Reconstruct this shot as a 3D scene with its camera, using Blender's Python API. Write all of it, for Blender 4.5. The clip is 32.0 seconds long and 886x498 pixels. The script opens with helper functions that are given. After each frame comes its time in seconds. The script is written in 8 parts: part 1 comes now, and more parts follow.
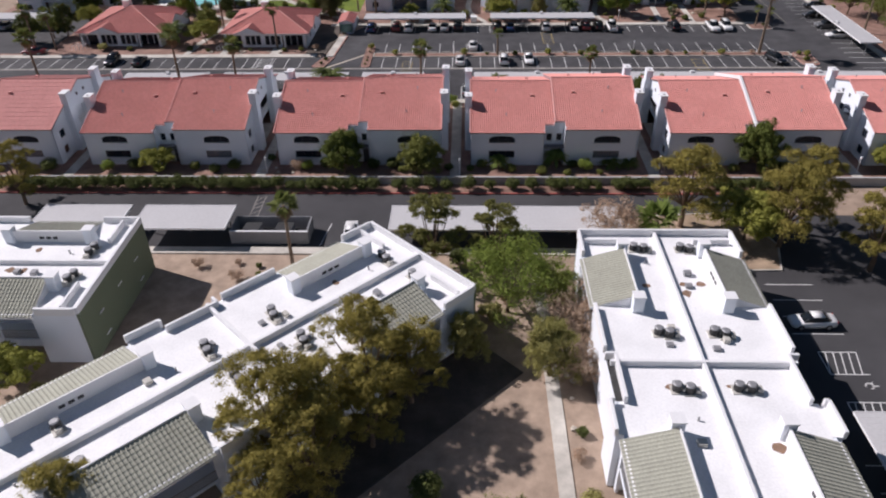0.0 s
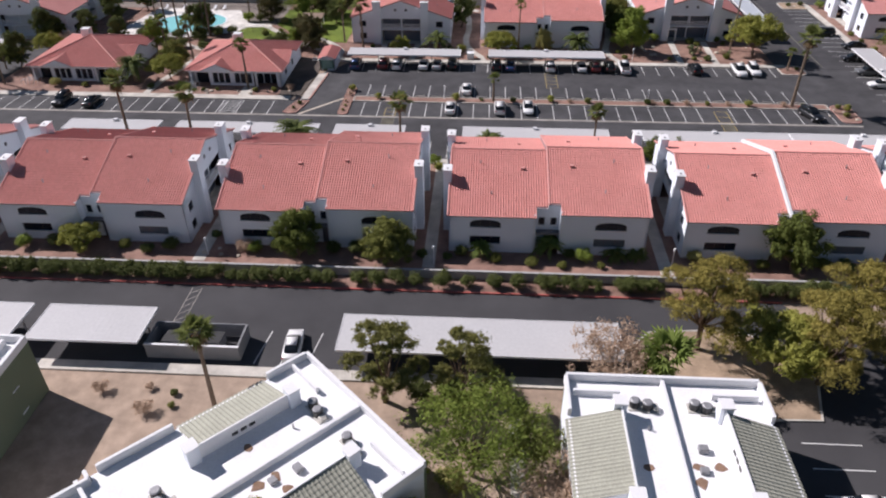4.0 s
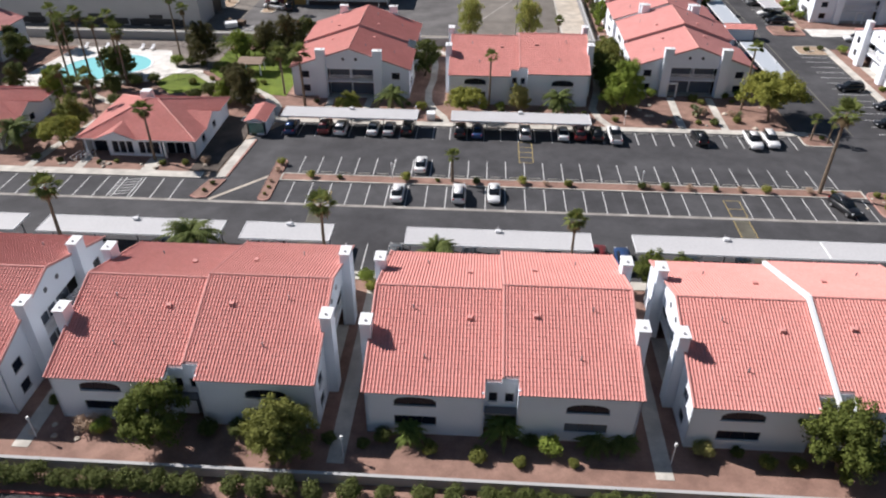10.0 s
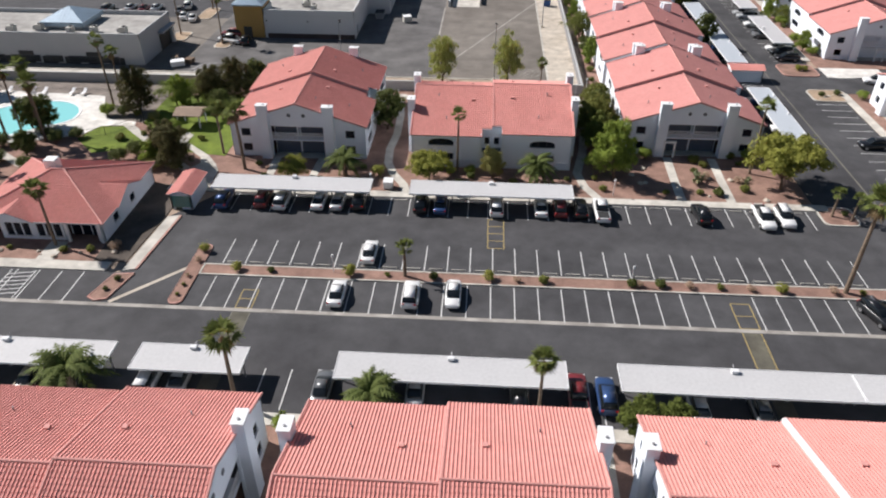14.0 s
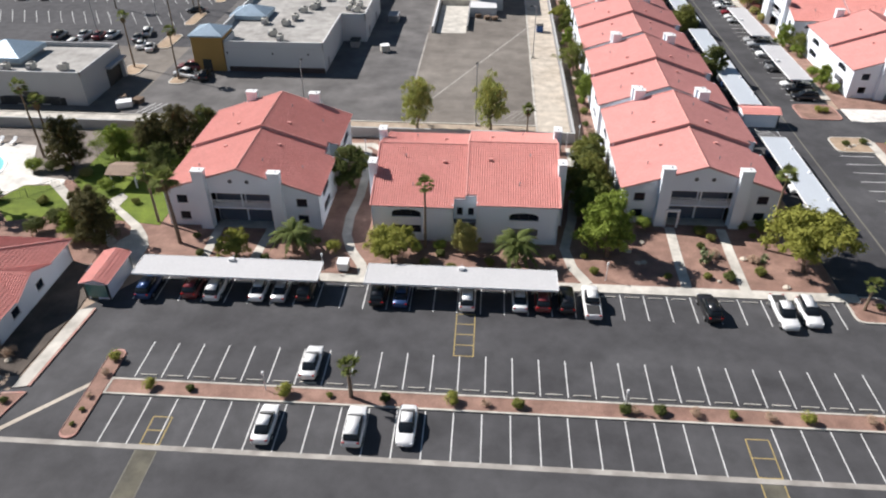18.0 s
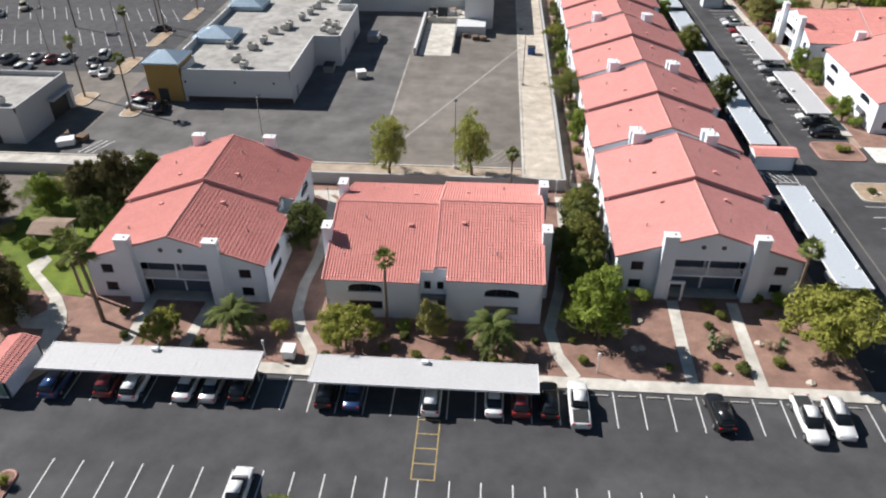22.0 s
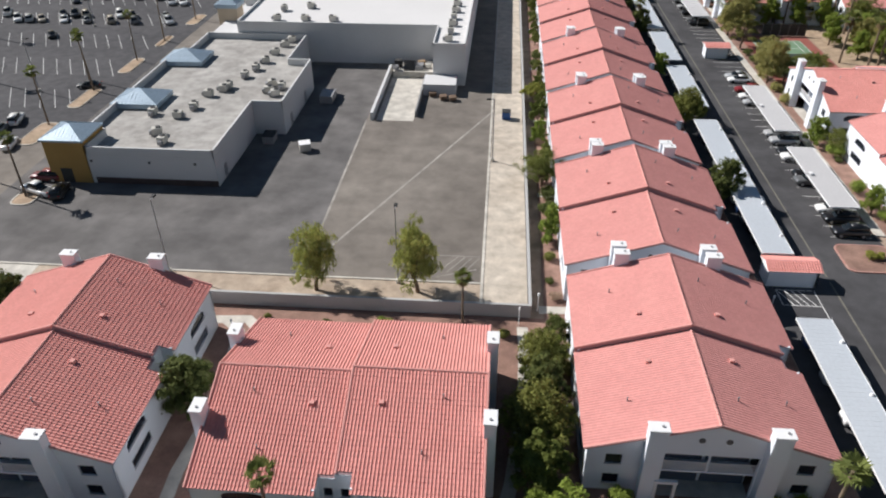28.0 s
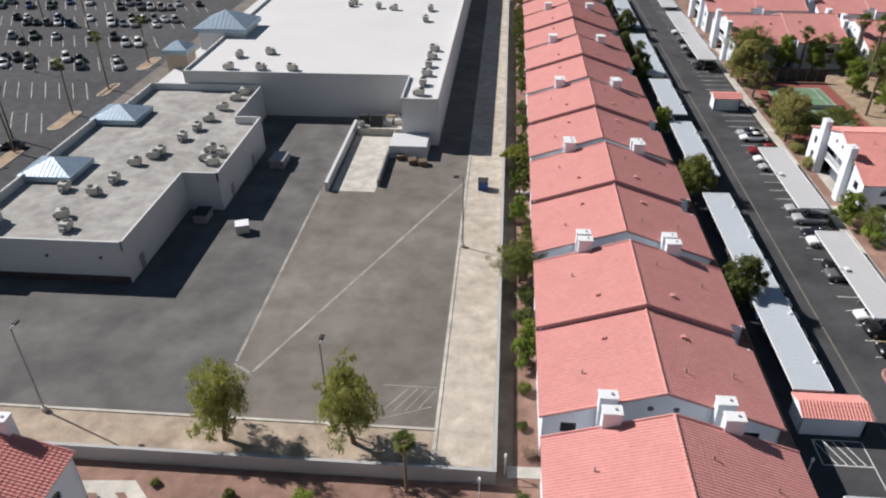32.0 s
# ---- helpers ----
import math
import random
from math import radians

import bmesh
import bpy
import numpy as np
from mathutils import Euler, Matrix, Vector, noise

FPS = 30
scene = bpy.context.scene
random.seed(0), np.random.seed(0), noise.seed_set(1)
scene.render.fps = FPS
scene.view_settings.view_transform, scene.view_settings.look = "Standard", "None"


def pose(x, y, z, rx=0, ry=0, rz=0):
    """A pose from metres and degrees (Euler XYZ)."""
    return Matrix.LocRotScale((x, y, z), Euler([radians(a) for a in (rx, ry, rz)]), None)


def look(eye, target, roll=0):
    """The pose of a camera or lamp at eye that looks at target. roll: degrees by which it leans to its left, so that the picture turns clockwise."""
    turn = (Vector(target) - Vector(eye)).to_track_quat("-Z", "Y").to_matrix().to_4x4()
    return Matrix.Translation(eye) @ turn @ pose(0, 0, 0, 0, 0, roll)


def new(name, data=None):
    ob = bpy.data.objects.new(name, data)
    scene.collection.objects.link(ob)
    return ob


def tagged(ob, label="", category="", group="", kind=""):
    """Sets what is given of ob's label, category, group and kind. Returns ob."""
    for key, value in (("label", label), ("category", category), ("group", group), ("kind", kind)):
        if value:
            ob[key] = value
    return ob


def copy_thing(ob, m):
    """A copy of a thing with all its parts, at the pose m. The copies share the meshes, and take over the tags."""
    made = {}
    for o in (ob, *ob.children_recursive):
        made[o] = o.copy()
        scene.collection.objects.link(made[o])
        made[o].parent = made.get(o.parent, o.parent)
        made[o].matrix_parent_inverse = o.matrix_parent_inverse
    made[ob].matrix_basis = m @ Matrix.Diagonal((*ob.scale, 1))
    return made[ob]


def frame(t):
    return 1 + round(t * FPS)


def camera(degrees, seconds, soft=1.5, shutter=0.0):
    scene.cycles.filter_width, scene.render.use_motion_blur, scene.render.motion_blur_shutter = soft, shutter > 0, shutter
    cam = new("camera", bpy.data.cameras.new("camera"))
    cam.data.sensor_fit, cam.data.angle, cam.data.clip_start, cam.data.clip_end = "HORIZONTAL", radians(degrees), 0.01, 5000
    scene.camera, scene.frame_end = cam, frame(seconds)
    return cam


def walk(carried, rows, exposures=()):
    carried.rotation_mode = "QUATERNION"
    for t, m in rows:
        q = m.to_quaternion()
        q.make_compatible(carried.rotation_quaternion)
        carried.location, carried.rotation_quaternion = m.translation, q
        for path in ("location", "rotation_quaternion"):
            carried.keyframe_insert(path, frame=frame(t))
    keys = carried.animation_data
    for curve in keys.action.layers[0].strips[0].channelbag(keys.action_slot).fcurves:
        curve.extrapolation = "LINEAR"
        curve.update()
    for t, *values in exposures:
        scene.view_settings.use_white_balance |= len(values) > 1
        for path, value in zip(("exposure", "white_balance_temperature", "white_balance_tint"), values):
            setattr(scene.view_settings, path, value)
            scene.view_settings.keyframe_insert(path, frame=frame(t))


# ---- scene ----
# camera and its path
EXPOSURES = [(0, -0.31, 6340, 19), (4, -0.12, 6330, 19), (7, 0.20, 6300, 16), (13, 0.06, 6450, 12), (18, 0.25, 6430, 11), (23, 0.18, 6420, 10), (25, 0.10, 6420, 10), (32, -0.15, 6440, 11)]
cam = camera(63.4, 32.0, soft=2.1)
PATH = [
    (0, (-0.03, -0.77, 49.46), (-1.63, 40.28, 20.96), -0.97),
    (0.5, (0.66, 2.28, 49.55), (-0.98, 43.31, 21.02), -0.92),
    (1, (1.34, 5.32, 49.61), (-0.33, 46.34, 21.07), -0.84),
    (1.5, (1.88, 7.82, 49.71), (0.19, 48.81, 21.13), -0.78),
    (2, (2.49, 10.66, 49.87), (0.81, 51.66, 21.30), -0.66),
    (2.5, (2.98, 12.95, 49.98), (1.29, 53.97, 21.43), -0.57),
    (3, (3.41, 15.54, 50.20), (1.34, 56.54, 21.66), -0.46),
    (3.5, (3.97, 17.66, 50.33), (1.41, 58.64, 21.80), -0.42),
    (5.5, (5.88, 26.96, 50.78), (3.34, 67.94, 22.25), -0.17),
    (6, (6.36, 29.53, 50.81), (3.83, 70.53, 22.30), -0.09),
    (6.5, (6.85, 31.74, 50.79), (4.30, 72.77, 22.32), -0.08),
    (7, (7.36, 34.13, 50.78), (4.83, 75.17, 22.34), -0.04),
    (7.5, (7.88, 36.40, 50.65), (5.36, 77.47, 22.23), 0.03),
    (8, (8.38, 38.59, 50.63), (5.88, 79.64, 22.20), 0.04),
    (8.5, (8.82, 41.06, 50.37), (6.34, 82.13, 21.96), 0.10),
    (9, (9.18, 43.36, 50.23), (6.70, 84.43, 21.81), 0.11),
    (9.5, (9.58, 46.19, 50.11), (7.13, 87.27, 21.71), 0.18),
    (10, (9.93, 48.64, 50.11), (7.53, 89.72, 21.71), 0.22),
    (10.5, (10.51, 51.58, 50.18), (8.11, 92.67, 21.79), 0.26),
    (11, (10.94, 54.06, 50.21), (8.57, 95.17, 21.84), 0.30),
    (11.5, (11.53, 56.95, 50.37), (9.16, 98.05, 22.00), 0.31),
    (12, (12.08, 59.40, 50.44), (9.69, 100.51, 22.08), 0.28),
    (12.5, (12.69, 62.24, 50.52), (10.30, 103.36, 22.16), 0.30),
    (13, (13.27, 64.65, 50.66), (10.84, 105.76, 22.30), 0.25),
    (13.5, (14.00, 67.50, 50.92), (11.54, 108.60, 22.56), 0.19),
    (14, (14.59, 69.97, 51.04), (12.11, 111.08, 22.69), 0.18),
    (14.5, (15.28, 72.69, 51.18), (12.74, 113.81, 22.86), 0.12),
    (16.5, (16.92, 82.10, 51.66), (14.21, 123.15, 23.23), 0.02),
    (17, (17.32, 84.36, 51.86), (14.59, 125.38, 23.39), -0.00),
    (17.5, (17.81, 86.61, 52.11), (15.04, 127.59, 23.60), -0.00),
    (18, (18.37, 89.02, 52.25), (15.58, 129.98, 23.72), -0.02),
    (18.5, (18.84, 90.99, 52.38), (16.05, 131.91, 23.79), -0.00),
    (19, (19.41, 93.21, 52.45), (16.57, 134.12, 23.84), -0.07),
    (19.5, (19.79, 95.03, 52.54), (16.94, 135.91, 23.89), -0.07),
    (20, (20.26, 97.14, 52.45), (17.38, 138.01, 23.79), -0.11),
    (20.5, (20.59, 98.86, 52.38), (17.69, 139.72, 23.71), -0.12),
    (21, (21.03, 101.23, 52.24), (18.08, 142.11, 23.60), -0.16),
    (21.5, (21.31, 103.09, 52.27), (18.31, 143.95, 23.62), -0.22),
    (22, (21.49, 105.09, 52.23), (18.48, 145.96, 23.58), -0.18),
    (22.5, (21.77, 107.19, 52.23), (18.71, 148.05, 23.56), -0.18),
    (23, (22.12, 109.50, 52.31), (19.06, 150.33, 23.60), -0.12),
    (23.5, (22.75, 112.10, 52.33), (19.66, 152.92, 23.61), -0.16),
    (24, (23.42, 114.12, 52.30), (20.29, 154.94, 23.58), -0.14),
    (24.5, (24.13, 116.41, 52.41), (20.97, 157.22, 23.68), -0.16),
    (25, (24.63, 118.23, 52.53), (21.45, 159.03, 23.80), -0.12),
    (25.5, (25.22, 120.29, 52.69), (22.00, 161.08, 23.96), -0.15),
    (27.5, (27.23, 128.30, 52.71), (23.81, 169.66, 24.82), -0.23),
    (28, (27.67, 130.56, 52.81), (24.25, 171.89, 24.88), -0.28),
    (28.5, (28.13, 133.38, 52.92), (24.70, 174.68, 24.95), -0.31),
    (29, (28.52, 135.89, 52.97), (25.11, 177.16, 24.96), -0.33),
    (29.5, (29.06, 138.71, 52.99), (25.62, 180.00, 25.00), -0.36),
    (30, (29.62, 141.64, 52.90), (26.09, 183.42, 25.66), -0.43),
    (30.5, (30.18, 144.37, 52.74), (26.56, 186.40, 25.90), -0.46),
    (31, (30.73, 147.29, 52.56), (27.05, 189.29, 25.68), -0.52),
    (31.5, (31.19, 149.72, 52.36), (27.46, 191.71, 25.46), -0.57),
    (32, (31.76, 152.70, 52.04), (27.99, 194.66, 25.10), -0.56),
]
walk(cam, [(t, look(eye, aim, roll)) for t, eye, aim, roll in PATH], EXPOSURES)

# ---- world and sun
SUN_EL, SUN_AZ = 40.0, 292.0          # elevation; clockwise from +y
world = bpy.data.worlds.new("desert_sky")
scene.world = world
world.use_nodes = True
wn = world.node_tree
sky = wn.nodes.new("ShaderNodeTexSky")
sky.sky_type, sky.sun_disc = "NISHITA", False
sky.sun_elevation, sky.sun_rotation = radians(SUN_EL), radians(SUN_AZ)
sky.air_density, sky.dust_density, sky.ozone_density = 1.5, 0.05, 4.0
wn.nodes["Background"].inputs["Strength"].default_value = 0.043
wn.links.new(sky.outputs[0], wn.nodes["Background"].inputs["Color"])
sun = new("sun", bpy.data.lights.new("sun", "SUN"))
sun.data.energy, sun.data.angle, sun.data.color = 6.2, radians(0.55), (1.0, 0.957, 0.915)
_d = Vector((math.sin(radians(SUN_AZ)) * math.cos(radians(SUN_EL)), math.cos(radians(SUN_AZ)) * math.cos(radians(SUN_EL)), math.sin(radians(SUN_EL))))
sun.matrix_world = look(_d * 300, (0, 0, 0))


# ---- materials
def mat(name, rgb, rough=0.85, var=0.15, big=0.25, fine=9.0, bump=0.0, metal=0.0, second=None, rand=0.0, spread=0.5, coords="POS", spec=0.3):
    """Two scales of colour noise over a base colour, fine relief, and a little chance from piece to piece."""
    m = bpy.data.materials.new(name)
    m.use_nodes = True
    nt = m.node_tree
    b = nt.nodes["Principled BSDF"]
    b.inputs["Roughness"].default_value, b.inputs["Metallic"].default_value = rough, metal
    b.inputs["Specular IOR Level"].default_value = spec
    if coords == "POS":
        src = nt.nodes.new("ShaderNodeNewGeometry").outputs["Position"]
    else:
        src = nt.nodes.new("ShaderNodeTexCoord").outputs["Object"]
    n1, n2 = nt.nodes.new("ShaderNodeTexNoise"), nt.nodes.new("ShaderNodeTexNoise")
    for n, s, d in ((n1, big, 4.0), (n2, fine, 3.0)):
        n.inputs["Scale"].default_value, n.inputs["Detail"].default_value = s, d
        nt.links.new(src, n.inputs["Vector"])
    r = nt.nodes.new("ShaderNodeValToRGB")
    dark = tuple(c * (1 - var) for c in rgb) if second is None else second
    r.color_ramp.elements[0].position, r.color_ramp.elements[1].position = 0.5 - spread / 2, 0.5 + spread / 2
    r.color_ramp.elements[0].color, r.color_ramp.elements[1].color = (*dark, 1), (*rgb, 1)
    nt.links.new(n1.outputs["Fac"], r.inputs["Fac"])
    h = nt.nodes.new("ShaderNodeHueSaturation")
    nt.links.new(r.outputs["Color"], h.inputs["Color"])
    mr = nt.nodes.new("ShaderNodeMapRange")
    mr.inputs["From Min"].default_value, mr.inputs["From Max"].default_value = 0.25, 0.75
    mr.inputs["To Min"].default_value, mr.inputs["To Max"].default_value = 1 - var, 1 + var
    nt.links.new(n2.outputs["Fac"], mr.inputs["Value"])
    value = mr.outputs["Result"]
    if rand:
        oi, ad = nt.nodes.new("ShaderNodeObjectInfo"), nt.nodes.new("ShaderNodeMath")
        ad.operation = "MULTIPLY_ADD"
        ad.inputs[1].default_value = rand
        nt.links.new(oi.outputs["Random"], ad.inputs[0])
        nt.links.new(value, ad.inputs[2])
        value = ad.outputs[0]
    nt.links.new(value, h.inputs["Value"])
    nt.links.new(h.outputs["Color"], b.inputs["Base Color"])
    if bump:
        bp = nt.nodes.new("ShaderNodeBump")
        bp.inputs["Strength"].default_value, bp.inputs["Distance"].default_value = bump, 0.05
        nt.links.new(n2.outputs["Fac"], bp.inputs["Height"])
        nt.links.new(bp.outputs["Normal"], b.inputs["Normal"])
    return m


def plain(name, rgb, rough=0.4, metal=0.0, coat=0.0):
    m = bpy.data.materials.new(name)
    m.use_nodes = True
    b = m.node_tree.nodes["Principled BSDF"]
    b.inputs["Base Color"].default_value = (*rgb, 1)
    b.inputs["Roughness"].default_value, b.inputs["Metallic"].default_value = rough, metal
    b.inputs["Coat Weight"].default_value = coat
    return m


def leafy(name, a, b_, rough=0.75):
    """Foliage: colour shifts from leaf to leaf."""
    m = bpy.data.materials.new(name)
    m.use_nodes = True
    nt = m.node_tree
    b = nt.nodes["Principled BSDF"]
    b.inputs["Roughness"].default_value, b.inputs["Specular IOR Level"].default_value = rough, 0.15
    g = nt.nodes.new("ShaderNodeNewGeometry")
    r = nt.nodes.new("ShaderNodeValToRGB")
    lo, hi = [p + 0.22 * (q - p) for p, q in zip(a, b_)], [q - 0.18 * (q - p) for p, q in zip(a, b_)]
    r.color_ramp.elements[0].color, r.color_ramp.elements[1].color = (*lo, 1), (*hi, 1)
    nt.links.new(g.outputs["Random Per Island"], r.inputs["Fac"])
    tr = nt.nodes.new("ShaderNodeBsdfTranslucent")
    mx = nt.nodes.new("ShaderNodeMixShader")
    mx.inputs["Fac"].default_value = 0.32
    nt.links.new(r.outputs["Color"], b.inputs["Base Color"])
    nt.links.new(r.outputs["Color"], tr.inputs["Color"])
    nt.links.new(b.outputs["BSDF"], mx.inputs[1])
    nt.links.new(tr.outputs["BSDF"], mx.inputs[2])
    nt.links.new(mx.outputs[0], nt.nodes["Material Output"].inputs["Surface"])
    return m


def ground_mat(name, rgb, patch, crack=0.0, stripes=False, var=0.12, rough=0.9, bump=0.3, big=0.06, spec=0.25, blotch=0.55, swing=0.2):
    """Worn ground: broad patches, mid blotches and fine grit, with thin cracks where wanted."""
    m = mat(name, rgb, rough, var, big, 14.0, bump, second=patch, spread=0.4, spec=spec)
    nt = m.node_tree
    b = nt.nodes["Principled BSDF"]
    g = next(n for n in nt.nodes if n.type == "NEW_GEOMETRY")
    old = b.inputs["Base Color"].links[0].from_socket
    n3 = nt.nodes.new("ShaderNodeTexNoise")
    n3.inputs["Scale"].default_value, n3.inputs["Detail"].default_value, n3.inputs["Roughness"].default_value = blotch, 6.0, 0.6
    nt.links.new(g.outputs["Position"], n3.inputs["Vector"])
    mr = nt.nodes.new("ShaderNodeMapRange")
    mr.inputs["From Min"].default_value, mr.inputs["From Max"].default_value = 0.35, 0.68
    mr.inputs["To Min"].default_value, mr.inputs["To Max"].default_value = 1 - swing, 1 + swing
    nt.links.new(n3.outputs["Fac"], mr.inputs["Value"])
    mul = nt.nodes.new("ShaderNodeMix")
    mul.data_type, mul.blend_type = "RGBA", "MULTIPLY"
    mul.inputs["Factor"].default_value = 1.0
    nt.links.new(old, mul.inputs["A"])
    nt.links.new(mr.outputs["Result"], mul.inputs["B"])
    out = mul.outputs["Result"]
    if crack:
        v = nt.nodes.new("ShaderNodeTexVoronoi")
        v.feature = "DISTANCE_TO_EDGE"
        v.inputs["Scale"].default_value = 0.16
        ad = nt.nodes.new("ShaderNodeVectorMath")
        ad.operation = "ADD"
        n4 = nt.nodes.new("ShaderNodeTexNoise")
        n4.inputs["Scale"].default_value = 0.9
        nt.links.new(g.outputs["Position"], n4.inputs["Vector"])
        nt.links.new(g.outputs["Position"], ad.inputs[0])
        nt.links.new(n4.outputs["Color"], ad.inputs[1])
        nt.links.new(ad.outputs[0], v.inputs["Vector"])
        r = nt.nodes.new("ShaderNodeMapRange")
        r.inputs["From Min"].default_value, r.inputs["From Max"].default_value = 0.0, 0.012
        r.inputs["To Min"].default_value, r.inputs["To Max"].default_value = 1 - crack, 1.0
        nt.links.new(v.outputs["Distance"], r.inputs["Value"])
        m2 = nt.nodes.new("ShaderNodeMix")
        m2.data_type, m2.blend_type = "RGBA", "MULTIPLY"
        m2.inputs["Factor"].default_value = 1.0
        nt.links.new(out, m2.inputs["A"])
        nt.links.new(r.outputs["Result"], m2.inputs["B"])
        out = m2.outputs["Result"]
    nt.links.new(out, b.inputs["Base Color"])
    return m


M_EARTH = ground_mat("desert_gravel", (0.42, 0.32, 0.245), (0.32, 0.24, 0.18), big=0.05)
M_ASPHALT = ground_mat("asphalt_sealed", (0.086, 0.085, 0.088), (0.054, 0.053, 0.056), big=0.07, rough=0.85, blotch=0.3, swing=0.2, var=0.12)
M_ASPHALT_S = ground_mat("asphalt_worn", (0.072, 0.071, 0.074), (0.052, 0.051, 0.054), big=0.08, rough=0.88, blotch=0.14, swing=0.14, var=0.08)
M_ASPHALT_M = ground_mat("asphalt_old", (0.225, 0.202, 0.176), (0.145, 0.128, 0.112), big=0.035, rough=0.92, blotch=0.26, swing=0.2, var=0.1)
M_ASPHALT_P = ground_mat("asphalt_resurfaced", (0.158, 0.150, 0.145), (0.112, 0.107, 0.105), big=0.05, rough=0.92, blotch=0.2, swing=0.22, var=0.1)
M_ASPHALT_L = ground_mat("asphalt_lot", (0.088, 0.086, 0.09), (0.064, 0.063, 0.067), big=0.05, rough=0.92)
M_MULCH = ground_mat("red_rock_mulch", (0.33, 0.205, 0.16), (0.235, 0.14, 0.11), big=0.25, bump=0.8, var=0.25)
# dark ground tone that stands in for the shade of buildings
M_SHADEGROUND = ground_mat("painted_shade_ground", (0.11, 0.09, 0.075), (0.07, 0.058, 0.05), big=0.3, bump=0.6, var=0.2)
M_TANBED = ground_mat("tan_gravel", (0.42, 0.31, 0.22), (0.33, 0.25, 0.17), big=0.2, bump=0.6, var=0.2)
M_CONC = ground_mat("concrete_walk", (0.58, 0.55, 0.49), (0.47, 0.44, 0.39), big=0.2, rough=0.9)
M_DECK = ground_mat("cool_deck_concrete", (0.76, 0.73, 0.68), (0.66, 0.63, 0.58), big=0.2, rough=0.9)
M_CONC_D = ground_mat("concrete_apron", (0.56, 0.50, 0.42), (0.44, 0.38, 0.31), big=0.12, rough=0.9)
M_DUST = ground_mat("dusty_dirt", (0.47, 0.385, 0.30), (0.34, 0.265, 0.20), big=0.22, bump=0.5, var=0.18)
M_WORNLINE = ground_mat("worn_grey_line", (0.40, 0.375, 0.34), (0.27, 0.25, 0.225), big=0.4, rough=0.9)
M_WORNBAND = ground_mat("worn_walkway_paint", (0.135, 0.125, 0.095), (0.09, 0.085, 0.07), big=0.5, rough=0.9)
M_GREYSOIL = ground_mat("grey_brown_soil", (0.25, 0.215, 0.185), (0.19, 0.16, 0.14), big=0.3, bump=0.6, var=0.2)
M_GRASS = ground_mat("lawn_grass", (0.16, 0.21, 0.028), (0.11, 0.155, 0.024), big=0.3, bump=1.0, var=0.3)
M_PAINT = mat("white_road_paint", (0.72, 0.72, 0.70), 0.8, 0.2, 0.6, 6.0)
M_FADED = mat("faded_road_paint", (0.20, 0.19, 0.16), 0.85, 0.3, 0.8, 6.0)
M_YELLOW = mat("yellow_road_paint", (0.46, 0.35, 0.145), 0.8, 0.3, 0.8, 6.0)
M_REDCURB = mat("red_curb_paint", (0.42, 0.065, 0.06), 0.75, 0.3, 0.8, 5.0, second=(0.40, 0.16, 0.13))
M_REDFADED = mat("faded_red_curb_paint", (0.44, 0.19, 0.155), 0.8, 0.25, 0.8, 5.0, second=(0.46, 0.33, 0.28))
M_STUCCO = mat("white_stucco", (0.79, 0.83, 0.885), 0.92, 0.05, 0.35, 22.0, 0.25, coords="OBJ")
M_GREENWALL = mat("green_stucco", (0.17, 0.20, 0.13), 0.92, 0.10, 0.3, 18.0, 0.25, coords="OBJ")
M_ROOFWHITE = mat("white_roof_coating", (0.86, 0.86, 0.86), 0.7, 0.07, 0.35, 5.0, 0.12, second=(0.78, 0.78, 0.78), spread=0.3)
M_ROOFMALL = mat("pale_membrane_roof", (0.68, 0.67, 0.66), 0.75, 0.05, 0.06, 3.0, 0.05, second=(0.61, 0.60, 0.59), spread=0.5)
M_WALLFOOT = mat("dark_wall_foot", (0.09, 0.065, 0.06), 0.9, 0.2, 0.5, 6.0)
M_TEAL = plain("teal_panel", (0.10, 0.22, 0.20), 0.3)


def tile_mat(name="red_clay_tile", colour=(0.64, 0.283, 0.25), second=(0.59, 0.25, 0.22)):
    """Clay tiles: each one a little lighter or darker than the next, over broad weathering."""
    m = mat(name, colour, 0.85, 0.07, 0.35, 5.0, 0.2, second=second, rand=0.05, coords="OBJ")
    nt = m.node_tree
    tc = next(n for n in nt.nodes if n.type == "TEX_COORD")
    hs = next(n for n in nt.nodes if n.type == "HUE_SAT")
    old = hs.inputs["Value"].links[0].from_socket
    dv, fl, wn_ = nt.nodes.new("ShaderNodeVectorMath"), nt.nodes.new("ShaderNodeVectorMath"), nt.nodes.new("ShaderNodeTexWhiteNoise")
    dv.operation, fl.operation = "DIVIDE", "FLOOR"
    dv.inputs[1].default_value = (0.30667, 0.424, 1000.0)
    nt.links.new(tc.outputs["Object"], dv.inputs[0])
    nt.links.new(dv.outputs[0], fl.inputs[0])
    nt.links.new(fl.outputs[0], wn_.inputs["Vector"])
    mr = nt.nodes.new("ShaderNodeMapRange")
    mr.inputs["To Min"].default_value, mr.inputs["To Max"].default_value = 0.96, 1.045
    nt.links.new(wn_.outputs["Value"], mr.inputs["Value"])
    mu = nt.nodes.new("ShaderNodeMath")
    mu.operation = "MULTIPLY"
    nt.links.new(mr.outputs["Result"], mu.inputs[0])
    nt.links.new(old, mu.inputs[1])
    nt.links.new(mu.outputs[0], hs.inputs["Value"])
    return m


